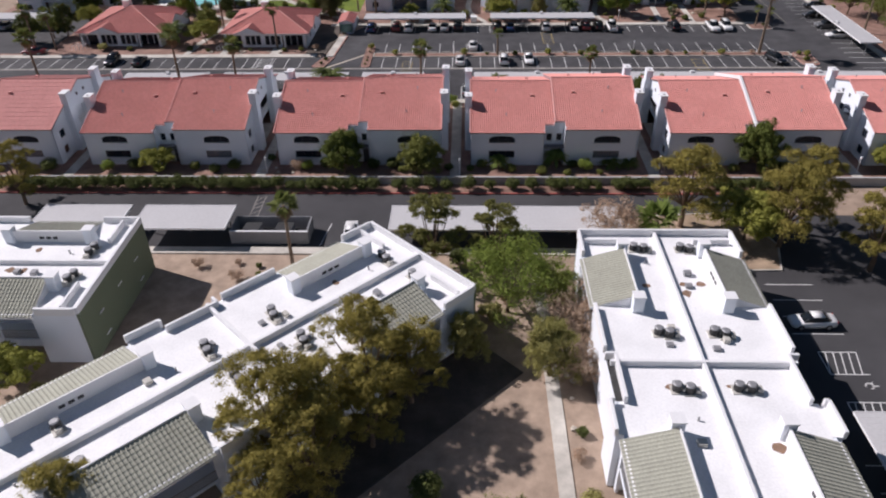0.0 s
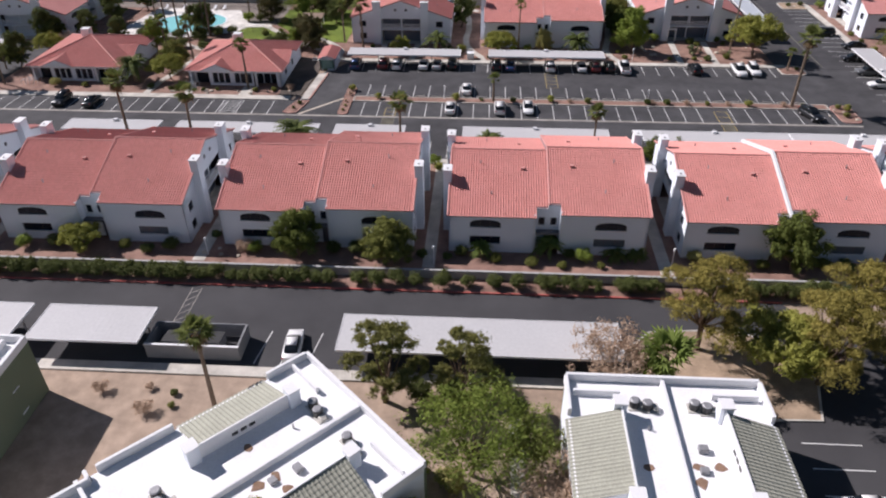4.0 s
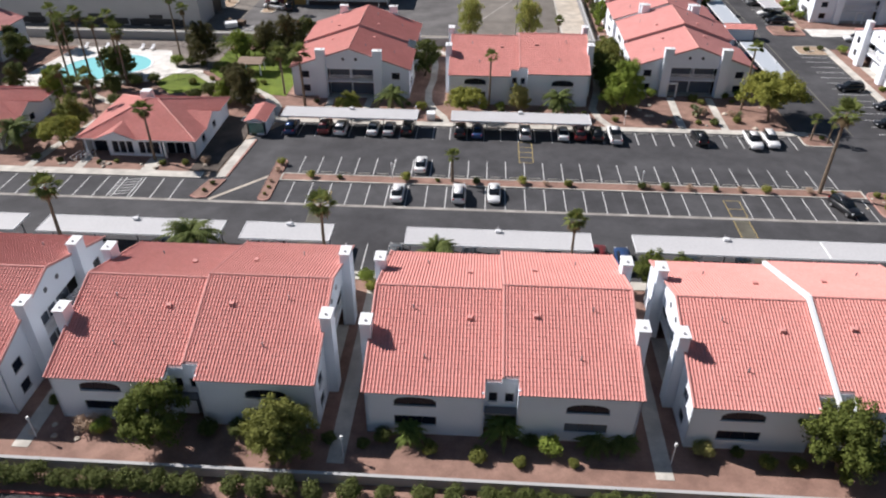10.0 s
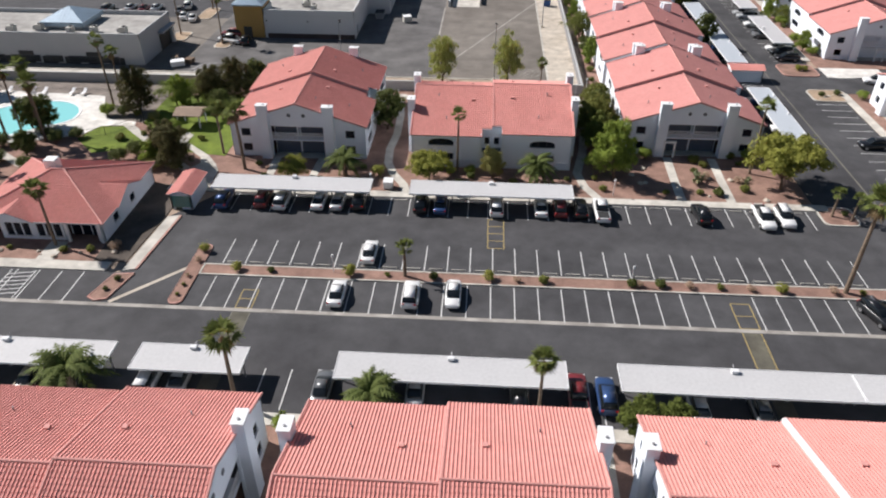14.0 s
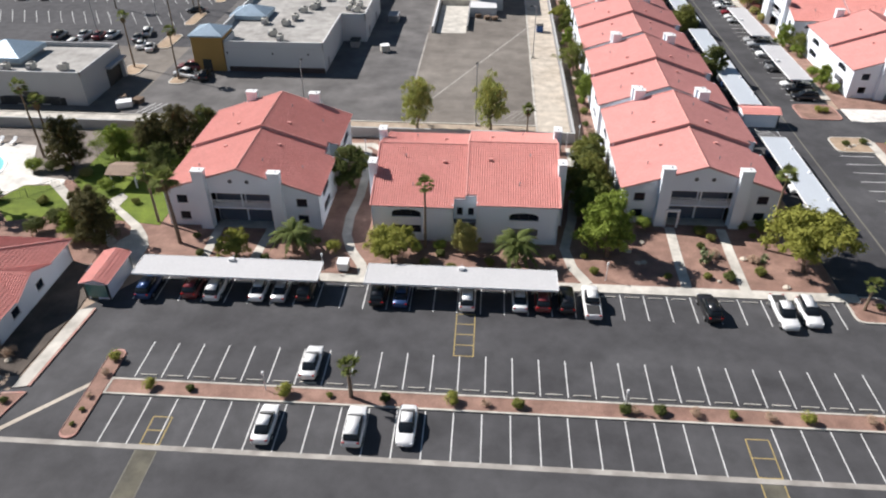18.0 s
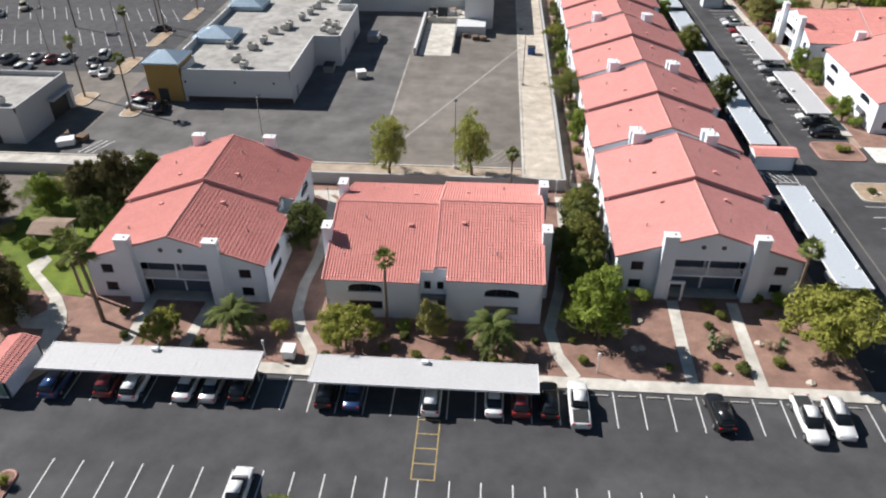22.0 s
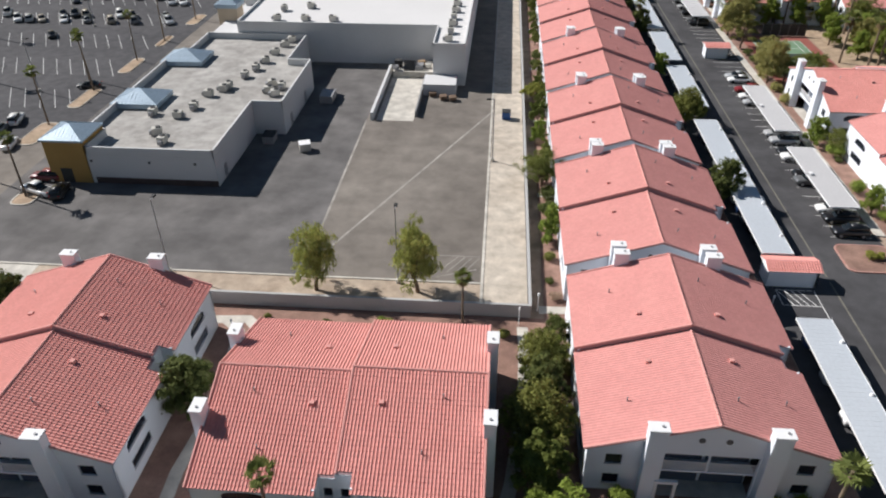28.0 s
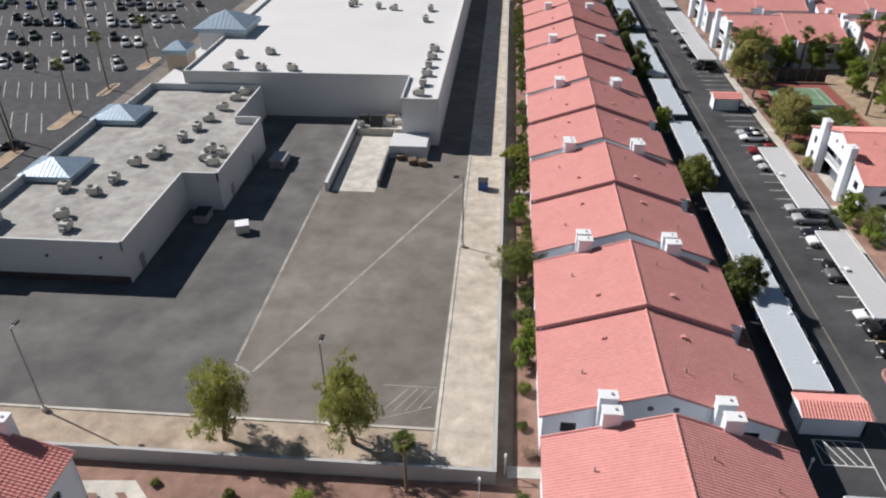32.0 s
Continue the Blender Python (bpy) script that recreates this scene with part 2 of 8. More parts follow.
M_TILE = tile_mat()
M_TILE_ROW = tile_mat("row_clay_tile", (0.61, 0.278, 0.252), (0.56, 0.246, 0.226))
M_TILE_RIDGE = mat("clay_ridge_tile", (0.68, 0.33, 0.295), 0.8, 0.15, 0.8, 6.0, coords="OBJ")
M_TILE_OLIVE = mat("olive_tile", (0.40, 0.40, 0.33), 0.85, 0.15, 0.5, 6.0, 0.2, coords="OBJ")
M_FASCIA = mat("painted_fascia", (0.38, 0.26, 0.265), 0.8, 0.1, coords="OBJ")
M_TRIM = mat("white_trim", (0.79, 0.79, 0.795), 0.7, 0.05, coords="OBJ")
M_GLASS = plain("window_glass", (0.014, 0.018, 0.028), 0.2)
M_GLASS.node_tree.nodes["Principled BSDF"].inputs["Specular IOR Level"].default_value = 0.2
M_FRAME = plain("window_frame_dark", (0.10, 0.10, 0.11), 0.5)
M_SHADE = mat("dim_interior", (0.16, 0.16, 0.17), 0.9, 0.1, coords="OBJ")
M_METALW = mat("white_ribbed_steel", (0.545, 0.54, 0.54), 0.5, 0.06, 0.3, 3.0, metal=0.0)
M_METALB = mat("pale_blue_steel", (0.56, 0.60, 0.64), 0.4, 0.06, 0.2, 3.0, metal=0.1)
M_STEEL = mat("grey_steel", (0.34, 0.34, 0.35), 0.5, 0.15, 0.8, 6.0, metal=0.3)
M_BLUEMETAL = mat("blue_standing_seam", (0.36, 0.46, 0.55), 0.4, 0.12, 0.4, 3.0, metal=0.2)
M_BLOCK = mat("grey_block", (0.25, 0.25, 0.255), 0.95, 0.12, 0.8, 10.0, 0.3)
M_WALLW = mat("painted_block_wall", (0.46, 0.455, 0.45), 0.95, 0.10, 0.6, 10.0, 0.3)
M_MALLWALL = mat("mall_panel", (0.62, 0.62, 0.62), 0.9, 0.06, 0.25, 8.0, 0.1)
M_MALLROOF = ground_mat("mall_roof_cap_sheet", (0.42, 0.405, 0.38), (0.30, 0.285, 0.265), big=0.15, rough=0.9)
M_MALLGREY = mat("grey_block_panel", (0.46, 0.46, 0.47), 0.92, 0.08, 0.25, 8.0, 0.15)
M_ORANGE = mat("ochre_stucco", (0.44, 0.27, 0.09), 0.9, 0.1, 0.4, 10.0)
M_OCHREP = mat("pale_ochre_stucco", (0.52, 0.42, 0.31), 0.9, 0.1, 0.4, 10.0)
M_ACBODY = mat("ac_beige", (0.55, 0.53, 0.48), 0.6, 0.1, 1.0, 6.0)
M_ACDARK = mat("ac_dark_grille", (0.05, 0.05, 0.05), 0.6, 0.2, 1.0, 8.0)
M_CARD = mat("brown_cardboard", (0.38, 0.27, 0.17), 0.9, 0.2, 1.0, 6.0)
M_DEBRIS = mat("leaf_litter", (0.30, 0.19, 0.13), 0.95, 0.35, 2.0, 12.0, 0.6)
M_WATER = plain("pool_water", (0.27, 0.66, 0.66), 0.06)
M_RUBBER = plain("tyre_rubber", (0.02, 0.02, 0.02), 0.8)
M_RIM = plain("alloy_rim", (0.45, 0.45, 0.46), 0.35, 0.8)
M_CARGLASS = plain("car_glass", (0.012, 0.015, 0.018), 0.06)
M_LAMPGLASS = plain("headlamp", (0.75, 0.75, 0.75), 0.15)
M_TAIL = plain("tail_lamp", (0.35, 0.02, 0.02), 0.2)
M_DRYBARK = mat("bleached_bark", (0.42, 0.33, 0.26), 0.95, 0.25, 2.0, 12.0, 0.5, coords="OBJ")
M_BARK = mat("bark", (0.20, 0.14, 0.10), 0.95, 0.3, 2.0, 12.0, 0.6, coords="OBJ")
M_PALMBARK = mat("palm_trunk", (0.24, 0.18, 0.13), 0.95, 0.3, 3.0, 10.0, 0.6, coords="OBJ")
M_PINE = leafy("pine_needles", (0.113, 0.097, 0.027), (0.475, 0.405, 0.107))
M_LEAF = leafy("green_leaves", (0.10, 0.145, 0.025), (0.38, 0.46, 0.095))
M_BALL = leafy("clipped_shrub_leaves", (0.085, 0.095, 0.025), (0.31, 0.32, 0.085))
M_AGAVE = leafy("agave_blades", (0.16, 0.19, 0.10), (0.34, 0.38, 0.21))
M_LEAFD = leafy("dark_leaves", (0.055, 0.07, 0.023), (0.18, 0.205, 0.062))
M_LEAFY = leafy("yellow_green_leaves", (0.155, 0.165, 0.034), (0.43, 0.43, 0.10))
M_LEAFO = leafy("eucalyptus_leaves", (0.21, 0.205, 0.075), (0.52, 0.48, 0.18))
M_LEAFA = leafy("acacia_leaves", (0.085, 0.10, 0.026), (0.285, 0.31, 0.082))
M_LEAFM = leafy("feathery_green_leaves", (0.10, 0.142, 0.026), (0.325, 0.395, 0.085))
M_LEAFE = leafy("pale_drooping_leaves", (0.19, 0.215, 0.06), (0.52, 0.53, 0.17))
M_PINEB = leafy("brownish_dark_needles", (0.05, 0.048, 0.022), (0.17, 0.155, 0.06))
M_PINED = leafy("dark_pine_needles", (0.075, 0.08, 0.028), (0.31, 0.30, 0.09))
M_FRESH = leafy("fresh_palm_fronds", (0.09, 0.135, 0.03), (0.28, 0.35, 0.09))
M_LEAFR = leafy("olive_leaves", (0.055, 0.075, 0.018), (0.215, 0.25, 0.06))
M_NAVYGLASS = plain("deep_blue_glass", (0.12, 0.14, 0.18), 0.2)
M_CURTAIN = plain("curtained_glass", (0.13, 0.145, 0.165), 0.15)
M_DRY = leafy("dry_leaves", (0.33, 0.23, 0.16), (0.62, 0.47, 0.35))
M_PALM = leafy("palm_fronds", (0.08, 0.11, 0.03), (0.26, 0.29, 0.09))
M_DATE = leafy("date_palm_fronds", (0.05, 0.075, 0.022), (0.20, 0.235, 0.07))
M_SKIRT = leafy("dry_palm_skirt", (0.16, 0.11, 0.06), (0.28, 0.21, 0.12))


# ---- mesh helpers
class Geo:
    """Gathers vertices and faces of one part."""

    def __init__(self):
        self.v, self.f = [], []

    def add(self, verts, faces):
        n = len(self.v)
        self.v += [tuple(p) for p in verts]
        self.f += [tuple(i + n for i in q) for q in faces]
        return self

    def box(self, x0, x1, y0, y1, z0, z1):
        return self.add([(x0, y0, z0), (x1, y0, z0), (x1, y1, z0), (x0, y1, z0), (x0, y0, z1), (x1, y0, z1), (x1, y1, z1), (x0, y1, z1)],
                        [(0, 3, 2, 1), (4, 5, 6, 7), (0, 1, 5, 4), (1, 2, 6, 5), (2, 3, 7, 6), (3, 0, 4, 7)])

    def prism(self, pts, z0, z1):
        n = len(pts)
        if sum(pts[i][0] * pts[(i + 1) % n][1] - pts[(i + 1) % n][0] * pts[i][1] for i in range(n)) < 0:
            pts = pts[::-1]
        return self.add([(x, y, z0) for x, y in pts] + [(x, y, z1) for x, y in pts],
                        [tuple(range(n))[::-1], tuple(range(n, 2 * n))] + [(i, (i + 1) % n, n + (i + 1) % n, n + i) for i in range(n)])

    def side(self, pts, x0, x1):
        """A profile of (y, z) points drawn out along x."""
        n = len(pts)
        return self.add([(x0, y, z) for y, z in pts] + [(x1, y, z) for y, z in pts],
                        [tuple(range(n))[::-1], tuple(range(n, 2 * n))] + [(i, (i + 1) % n, n + (i + 1) % n, n + i) for i in range(n)])

    def tube(self, a, b, r0, r1=None, n=8):
        a, b = Vector(a), Vector(b)
        r1 = r0 if r1 is None else r1
        q = (b - a).to_track_quat("Z", "Y")
        ring = [Vector((math.cos(2 * math.pi * i / n), math.sin(2 * math.pi * i / n), 0)) for i in range(n)]
        return self.add([a + q @ (p * r0) for p in ring] + [b + q @ (p * r1) for p in ring],
                        [tuple(range(n))[::-1], tuple(range(n, 2 * n))] + [(i, (i + 1) % n, n + (i + 1) % n, n + i) for i in range(n)])

    def turned(self, m):
        self.v = [tuple(m @ Vector(p)) for p in self.v]
        return self


def data(name, geo, material, bevel=0.0, smooth=False):
    me = bpy.data.meshes.new(name)
    me.from_pydata(geo.v, [], geo.f)
    if bevel:
        bm = bmesh.new()
        bm.from_mesh(me)
        bmesh.ops.remove_doubles(bm, verts=bm.verts, dist=1e-5)
        bmesh.ops.bevel(bm, geom=[e for e in bm.edges if len(e.link_faces) == 2 and e.calc_face_angle(0) > 0.5], offset=bevel, segments=2, affect="EDGES", clamp_overlap=True)
        bm.to_mesh(me)
        bm.free()
    me.materials.append(material)
    if smooth:
        me.polygons.foreach_set("use_smooth", [True] * len(me.polygons))
    me.update()
    return me


def part(name, geo, material, parent=None, label="", bevel=0.0, smooth=False, kind=""):
    me = geo if isinstance(geo, bpy.types.Mesh) else data(name, geo, material, bevel, smooth)
    ob = new(name, me)
    ob.parent = parent
    return tagged(ob, label=label, kind=kind)


def thing(name, label, category, group="", m=None, kind=""):
    ob = new(name)
    ob.empty_display_size = 0.3
    if m is not None:
        ob.matrix_basis = m
    return tagged(ob, label, category, group, kind)


def slab(name, pts, z0, z1, material, label, category="ground"):
    ob = part(name, Geo().prism(pts, z0, z1), material)
    return tagged(ob, label, category, kind="structure")


def rect(x0, x1, y0, y1):
    return [(x0, y0), (x1, y0), (x1, y1), (x0, y1)]


def panel(length, z0, z1, holes, thick=0.25):
    """A wall along x from 0, its outer face at y = 0, with holes (x0, x1, z0, z1) that go through it."""
    xs = sorted({0.0, length, *[h[0] for h in holes], *[h[1] for h in holes]})
    zs = sorted({z0, z1, *[h[2] for h in holes], *[h[3] for h in holes]})
    g = Geo()
    solid = lambda i, j: 0 <= i < len(xs) - 1 and 0 <= j < len(zs) - 1 and not any(
        h[0] < (xs[i] + xs[i + 1]) / 2 < h[1] and h[2] < (zs[j] + zs[j + 1]) / 2 < h[3] for h in holes)
    for i in range(len(xs) - 1):
        for j in range(len(zs) - 1):
            if not solid(i, j):
                continue
            a, b, c, d = xs[i], xs[i + 1], zs[j], zs[j + 1]
            g.add([(a, 0, c), (b, 0, c), (b, 0, d), (a, 0, d)], [(0, 1, 2, 3)])
            g.add([(a, thick, c), (b, thick, c), (b, thick, d), (a, thick, d)], [(3, 2, 1, 0)])
            if not solid(i - 1, j):
                g.add([(a, 0, c), (a, 0, d), (a, thick, d), (a, thick, c)], [(0, 1, 2, 3)])
            if not solid(i + 1, j):
                g.add([(b, 0, c), (b, thick, c), (b, thick, d), (b, 0, d)], [(0, 1, 2, 3)])
            if not solid(i, j - 1):
                g.add([(a, 0, c), (a, thick, c), (b, thick, c), (b, 0, c)], [(0, 1, 2, 3)])
            if not solid(i, j + 1):
                g.add([(a, 0, d), (b, 0, d), (b, thick, d), (a, thick, d)], [(0, 1, 2, 3)])
    return g


def tiles(x0, x1, run, rise, keep=None, pitch=0.305, course=0.44, amp=0.084, far=False, step=0.037):
    """A barrel-tiled slope: x along the eave, running up from y = 0 at z = 0; keep(x, y) leaves places out."""
    slope = math.hypot(run, rise)
    n = max(1, round((x1 - x0) / pitch))
    k = max(1, round(slope / course))
    prof = [(0.0, 0.0), (0.25, 1.0), (0.6, 0.3)] if far else [(0.0, 0.0), (0.3, 1.0), (0.64, 0.1)]
    xs = [x0 + (x1 - x0) * (i + u) / n for i in range(n) for u, _ in prof] + [x1]
    hs = [h for _ in range(n) for _, h in prof] + [0.0]
    ny, nz = -rise / slope, run / slope
    v, f = [], []
    for j in range(k):
        for s, lift in ((j / k, step), ((j + 1) / k, 0.0)):
            for x, h in zip(xs, hs):
                up = amp * h + lift
                v.append((x, run * s + ny * up, rise * s + nz * up))
    w = len(xs)
    for r in range(2 * k - 1):
        for i in range(w - 1):
            cx, cy = (xs[i] + xs[i + 1]) / 2, run * ((r + 1) // 2 + (0.5 if r % 2 == 0 else 0)) / k
            if keep is None or keep(cx, cy):
                f.append((r * w + i, r * w + i + 1, (r + 1) * w + i + 1, (r + 1) * w + i))
    g = Geo()
    g.v, g.f = v, f
    return g


def lift(g, dx=0, dy=0, dz=0, rz=0):
    return g.turned(pose(dx, dy, dz, 0, 0, rz))


# ---- ground, roads, walks
tagged(part("ground", Geo().add([(-2500, -2500, -0.06), (2500, -2500, -0.06), (2500, 2500, -0.06), (-2500, 2500, -0.06)], [(0, 1, 2, 3)]), M_EARTH),
       "pale tan desert gravel between buildings", "ground", kind="structure")
road_south = slab("road", [(-140, 70.6), (30.5, 70.6), (30.5, 0), (80, 0), (80, 78.5), (41, 78.5), (38, 83.5), (-140, 83.5)], -0.2, 0.0, M_ASPHALT_S, "worn grey asphalt drive with a red kerb", "road")
slab("curb", rect(-140, 38, 83.5, 83.75), -0.1, 0.15, M_REDCURB, "red painted fire-lane kerb along the drive", "curb")
slab("planter_strip", rect(-140, 45, 83.75, 86.1), -0.1, 0.12, M_MULCH, "reddish mulch planting strip below a wall", "ground")
slab("pavement", rect(-140, 30.5, 69.2, 70.55), -0.1, 0.12, M_CONC, "pale concrete walk beside the drive", "pavement")
slab("pavement", rect(28.9, 30.4, 0, 69.1), -0.1, 0.12, M_CONC, "pale concrete walk beside a white building", "pavement")
slab("pavement", rect(7.6, 8.9, 20, 66), -0.1, 0.06, M_CONC, "narrow concrete path through gravel", "pavement")
# dark sheet drawn along the diagonal block's cast shadow
slab("soil_bed", [(0.9, 54.3), (5.6, 49.6), (-29.6, 14.2), (-34.4, 19.0)], -0.1, 0.03, M_SHADEGROUND, "dark ground painted for the shade of a white block", "ground")
slab("planting_bed", rect(-140, 60.2, 86.5, 115.6), -0.1, 0.02, M_MULCH, "reddish-brown rock mulch round the apartments", "ground")
slab("pavement", rect(-140, 60.2, 114.2, 115.7), -0.1, 0.12, M_CONC, "pale concrete walk behind the carports", "pavement")
lot = slab("parking_lot", [(-140, 115.75), (79.4, 115.75), (79.4, 156.2), (-22, 156.2), (-27.2, 149.0), (-28.2, 136.6), (-140, 136.6)], -0.2, 0.0, M_ASPHALT, "freshly sealed dark asphalt car park with stall lines", "car park")
slab("gutter", rect(-140, 66, 130.28, 130.86), -0.1, 0.006, M_WORNLINE, "grey concrete drainage strip across the asphalt", "gutter")
slab("pavement", rect(-140, -30, 136.65, 138.4), -0.1, 0.12, M_CONC, "pale concrete walk before the clubhouse", "pavement")
slab("pavement", [(-28.0, 136.8), (-26.6, 137.2), (-25.6, 149.5), (-27.1, 149.1)], -0.1, 0.12, M_CONC, "pale concrete kerb walk at the clubhouse corner", "pavement")
slab("curb", [(-26.55, 137.2), (-26.3, 137.2), (-25.3, 149.4), (-25.55, 149.5)], -0.1, 0.14, M_REDFADED, "faded red kerb of a corner walk", "curb")
slab("pavement", rect(-30, 62, 156.25, 157.8), -0.1, 0.12, M_CONC, "pale concrete walk along the far stalls", "pavement")
slab("planting_bed", rect(-30, 60.2, 157.85, 195.2), -0.1, 0.02, M_MULCH, "reddish-brown rock mulch with shrubs", "ground")
slab("planting_bed", rect(34.0, 60.2, 195.3, 420), -0.1, 0.02, M_MULCH, "reddish-brown rock mulch along the buildings", "ground")
slab("planting_bed", rect(-110, -30.1, 138.45, 194.8), -0.1, 0.02, M_MULCH, "brown rock mulch round the clubhouses", "ground")
# the clubhouse's shade on its east bed, painted as a dark sheet
slab("soil_bed", [(-32.4, 138.6), (-28.3, 138.6), (-27.4, 149.3), (-27.6, 157.0), (-33.0, 158.4)], -0.1, 0.03, M_SHADEGROUND, "dark ground painted for the shade of the clubhouse", "ground")
street = slab("street", [(60.4, 156.25), (79.4, 156.25), (79.4, 199), (150, 199), (150, 212), (79.4, 212), (79, 216), (79, 430), (60.4, 430)], -0.2, -0.004, M_ASPHALT, "dark asphalt street between carports", "road")
slab("pavement", rect(79.1, 80.4, 216, 430), -0.1, 0.12, M_CONC, "pale concrete walk beside the street", "pavement")
slab("pavement", rect(79.5, 80.9, 115.8, 198.8), -0.1, 0.12, M_CONC, "pale concrete walk beside the street", "pavement")
slab("planting_bed", rect(80.45, 180, 212.2, 430), -0.1, 0.03, M_MULCH, "brown mulch bed round apartments", "ground")
slab("pavement", [(80.6, 207.0), (83.0, 206.6), (92.0, 208.0), (92.0, 212.0), (80.6, 212.1)], -0.1, 0.10, M_DECK, "bright concrete pad beside a crossing", "pavement")
slab("garden_bed", rect(98.8, 126, 268.2, 316), -0.1, 0.045, M_TANBED, "tan gravel garden bed beside a tennis court", "ground")
slab("planting_bed", rect(81.0, 180, 115.8, 198.8), -0.1, 0.03, M_MULCH, "brown mulch bed round apartments", "ground")
# mall yard
mall_lot = slab("mall_yard", [(-240, 201.5), (26.4, 201.5), (26.4, 430), (-240, 430)], -0.2, 0.0, M_ASPHALT_M, "sun-bleached grey asphalt service yard", "yard")
slab("asphalt_patch", [(-45.9, 201.6), (3.9, 201.6), (4.2, 250), (4.2, 277), (-12, 277), (-45.9, 277)], -0.1, 0.005, M_ASPHALT_P, "darker grey resurfaced asphalt of the service yard", "yard")
slab("mall_car_park", [(-240, 236), (-46, 236), (-46, 430), (-240, 430)], -0.1, 0.012, M_ASPHALT_L, "grey asphalt shopping-centre car park", "car park")
slab("apron", rect(-240, -30.05, 195.75, 201.2), -0.1, 0.04, M_CONC, "grey concrete strip inside the wall", "apron")
slab("dirt_strip", rect(-30, 26.4, 195.75, 201.2), -0.1, 0.04, M_DUST, "pale dusty dirt strip inside the wall", "ground")
slab("curb", rect(-240, 26.4, 201.2, 201.5), -0.1, 0.15, M_CONC, "pale concrete kerb of the service yard", "curb")
slab("apron", rect(26.75, 32.1, 195.75, 430), -0.1, 0.05, M_CONC_D, "stained pale concrete apron along the wall", "apron")
slab("curb", rect(26.4, 26.75, 195.75, 430), -0.1, 0.12, M_CONC, "pale concrete kerb of the apron", "curb")


# walls that close the grounds
def long_wall(x0, x1, y0, y1, h, material, label):
    w = thing("boundary_wall", label, "wall", kind="structure")
    part("wall_body", Geo().box(x0, x1, y0, y1, -0.1, h), material, w)
    e = 0.04
    part("wall_cap", Geo().box(x0 - e, x1 + e, y0 - e, y1 + e, h, h + 0.08), M_WALLW, w, "grey block cap")
    return w


long_wall(-140, 60, 86.12, 86.34, 1.15, M_WALLW, "long low painted block wall behind a hedge")
long_wall(-240, 32.4, 195.3, 195.55, 1.7, M_WALLW, "pale grey block wall round the service yard")
long_wall(32.15, 32.4, 195.6, 430, 1.7, M_BLOCK, "grey block wall beside the apartments")


# ---- stall lines
def stripes(parent, rows, material=M_PAINT, z=0.008, width=0.11):
    """Painted bars (x0, y0, x1, y1) as parts of a paved surface."""
    cache = {}
    for x0, y0, x1, y1 in rows:
        L = round(math.hypot(x1 - x0, y1 - y0), 2)
        if L not in cache:
            cache[L] = data("painted_line", Geo().box(0, L, -width / 2, width / 2, 0, 0.006), material)
        ob = part("painted_line", cache[L], None, parent)
        ob.matrix_basis = pose(x0, y0, z - 0.006, 0, 0, math.degrees(math.atan2(y1 - y0, x1 - x0)))


def far_stripes(parent, rows, material=M_PAINT, z=0.008, width=0.11):
    """Distant stall lines, too many to count, joined into one part."""
    g = Geo()
    for x0, y0, x1, y1 in rows:
        L = math.hypot(x1 - x0, y1 - y0)
        nx, ny = -(y1 - y0) / L * width / 2, (x1 - x0) / L * width / 2
        g.prism([(x0 - nx, y0 - ny), (x1 - nx, y1 - ny), (x1 + nx, y1 + ny), (x0 + nx, y0 + ny)], z - 0.006, z)
    part("stall_lines", g, material, parent, kind="stuff")


def ladder(parent, x0, x1, y0, y1, n, material=M_YELLOW):
    rows = [(x0, y0, x0, y1), (x1, y0, x1, y1)] + [(x0, y0 + (y1 - y0) * i / n, x1, y0 + (y1 - y0) * i / n) for i in range(n + 1)]
    stripes(parent, rows, material, 0.012)


stripes(lot, [(16.15 + 2.71 * k, 130.8, 16.15 + 2.71 * k, 136.6) for k in range(-12, 18) if not (k == 10)])
stripes(lot, [(8.15 + 2.735 * k, 139.3, 8.15 + 2.735 * k, 144.5) for k in range(-9, 20)])
stripes(lot, [(2.2 + 2.69 * k, 151.5, 2.2 + 2.69 * k, 156.1) for k in range(-9, 22)])
stripes(lot, [(-32.4 - 2.72 * k, 130.8, -32.4 - 2.72 * k, 136.4) for k in range(0, 26)])
stripes(lot, [(-1.0 - 2.7 * k, 116.2, -1.0 - 2.7 * k, 121.6) for k in range(0, 3)] + [(27.0, 116.2, 27.0, 121.6), (25.8, 116.2, 25.8, 121.6)])
ladder(lot, 15.7, 17.75, 144.5, 151.3, 4)
for x0 in (-12.45, 43.25):
    stripes(lot, [(x0 + 0.95, 116.5, x0 + 0.95, 130.2)], M_WORNBAND, 0.009, 1.9)
ladder(lot, 43.2, 45.3, 130.9, 135.2, 2)
stripes(lot, [(43.2, 122.5, 43.2, 130.2), (43.2, 124.4, 45.2, 124.4)], M_YELLOW, 0.012)
stripes(lot, [(45.2, 122.5, 45.2, 130.2)], M_YELLOW, 0.012)
ladder(lot, -12.4, -10.6, 130.9, 134.2, 2)
stripes(lot, [(-12.5, 122.5, -12.5, 130.2), (-10.5, 122.5, -10.5, 130.2), (-12.5, 124.6, -10.5, 124.6)], M_FADED, 0.012)
stripes(lot, [(-41.3, 130.9, -41.3, 136.3), (-38.3, 130.9, -38.3, 136.3)] + [(-41.3, 131.4 + 0.8 * i, -38.3, 132.0 + 0.8 * i) for i in range(6)], M_PAINT, 0.012)
stripes(lot, [(-27.0, 131.0, -20.3, 138.1)], M_CONC_D, 0.009, 0.5)
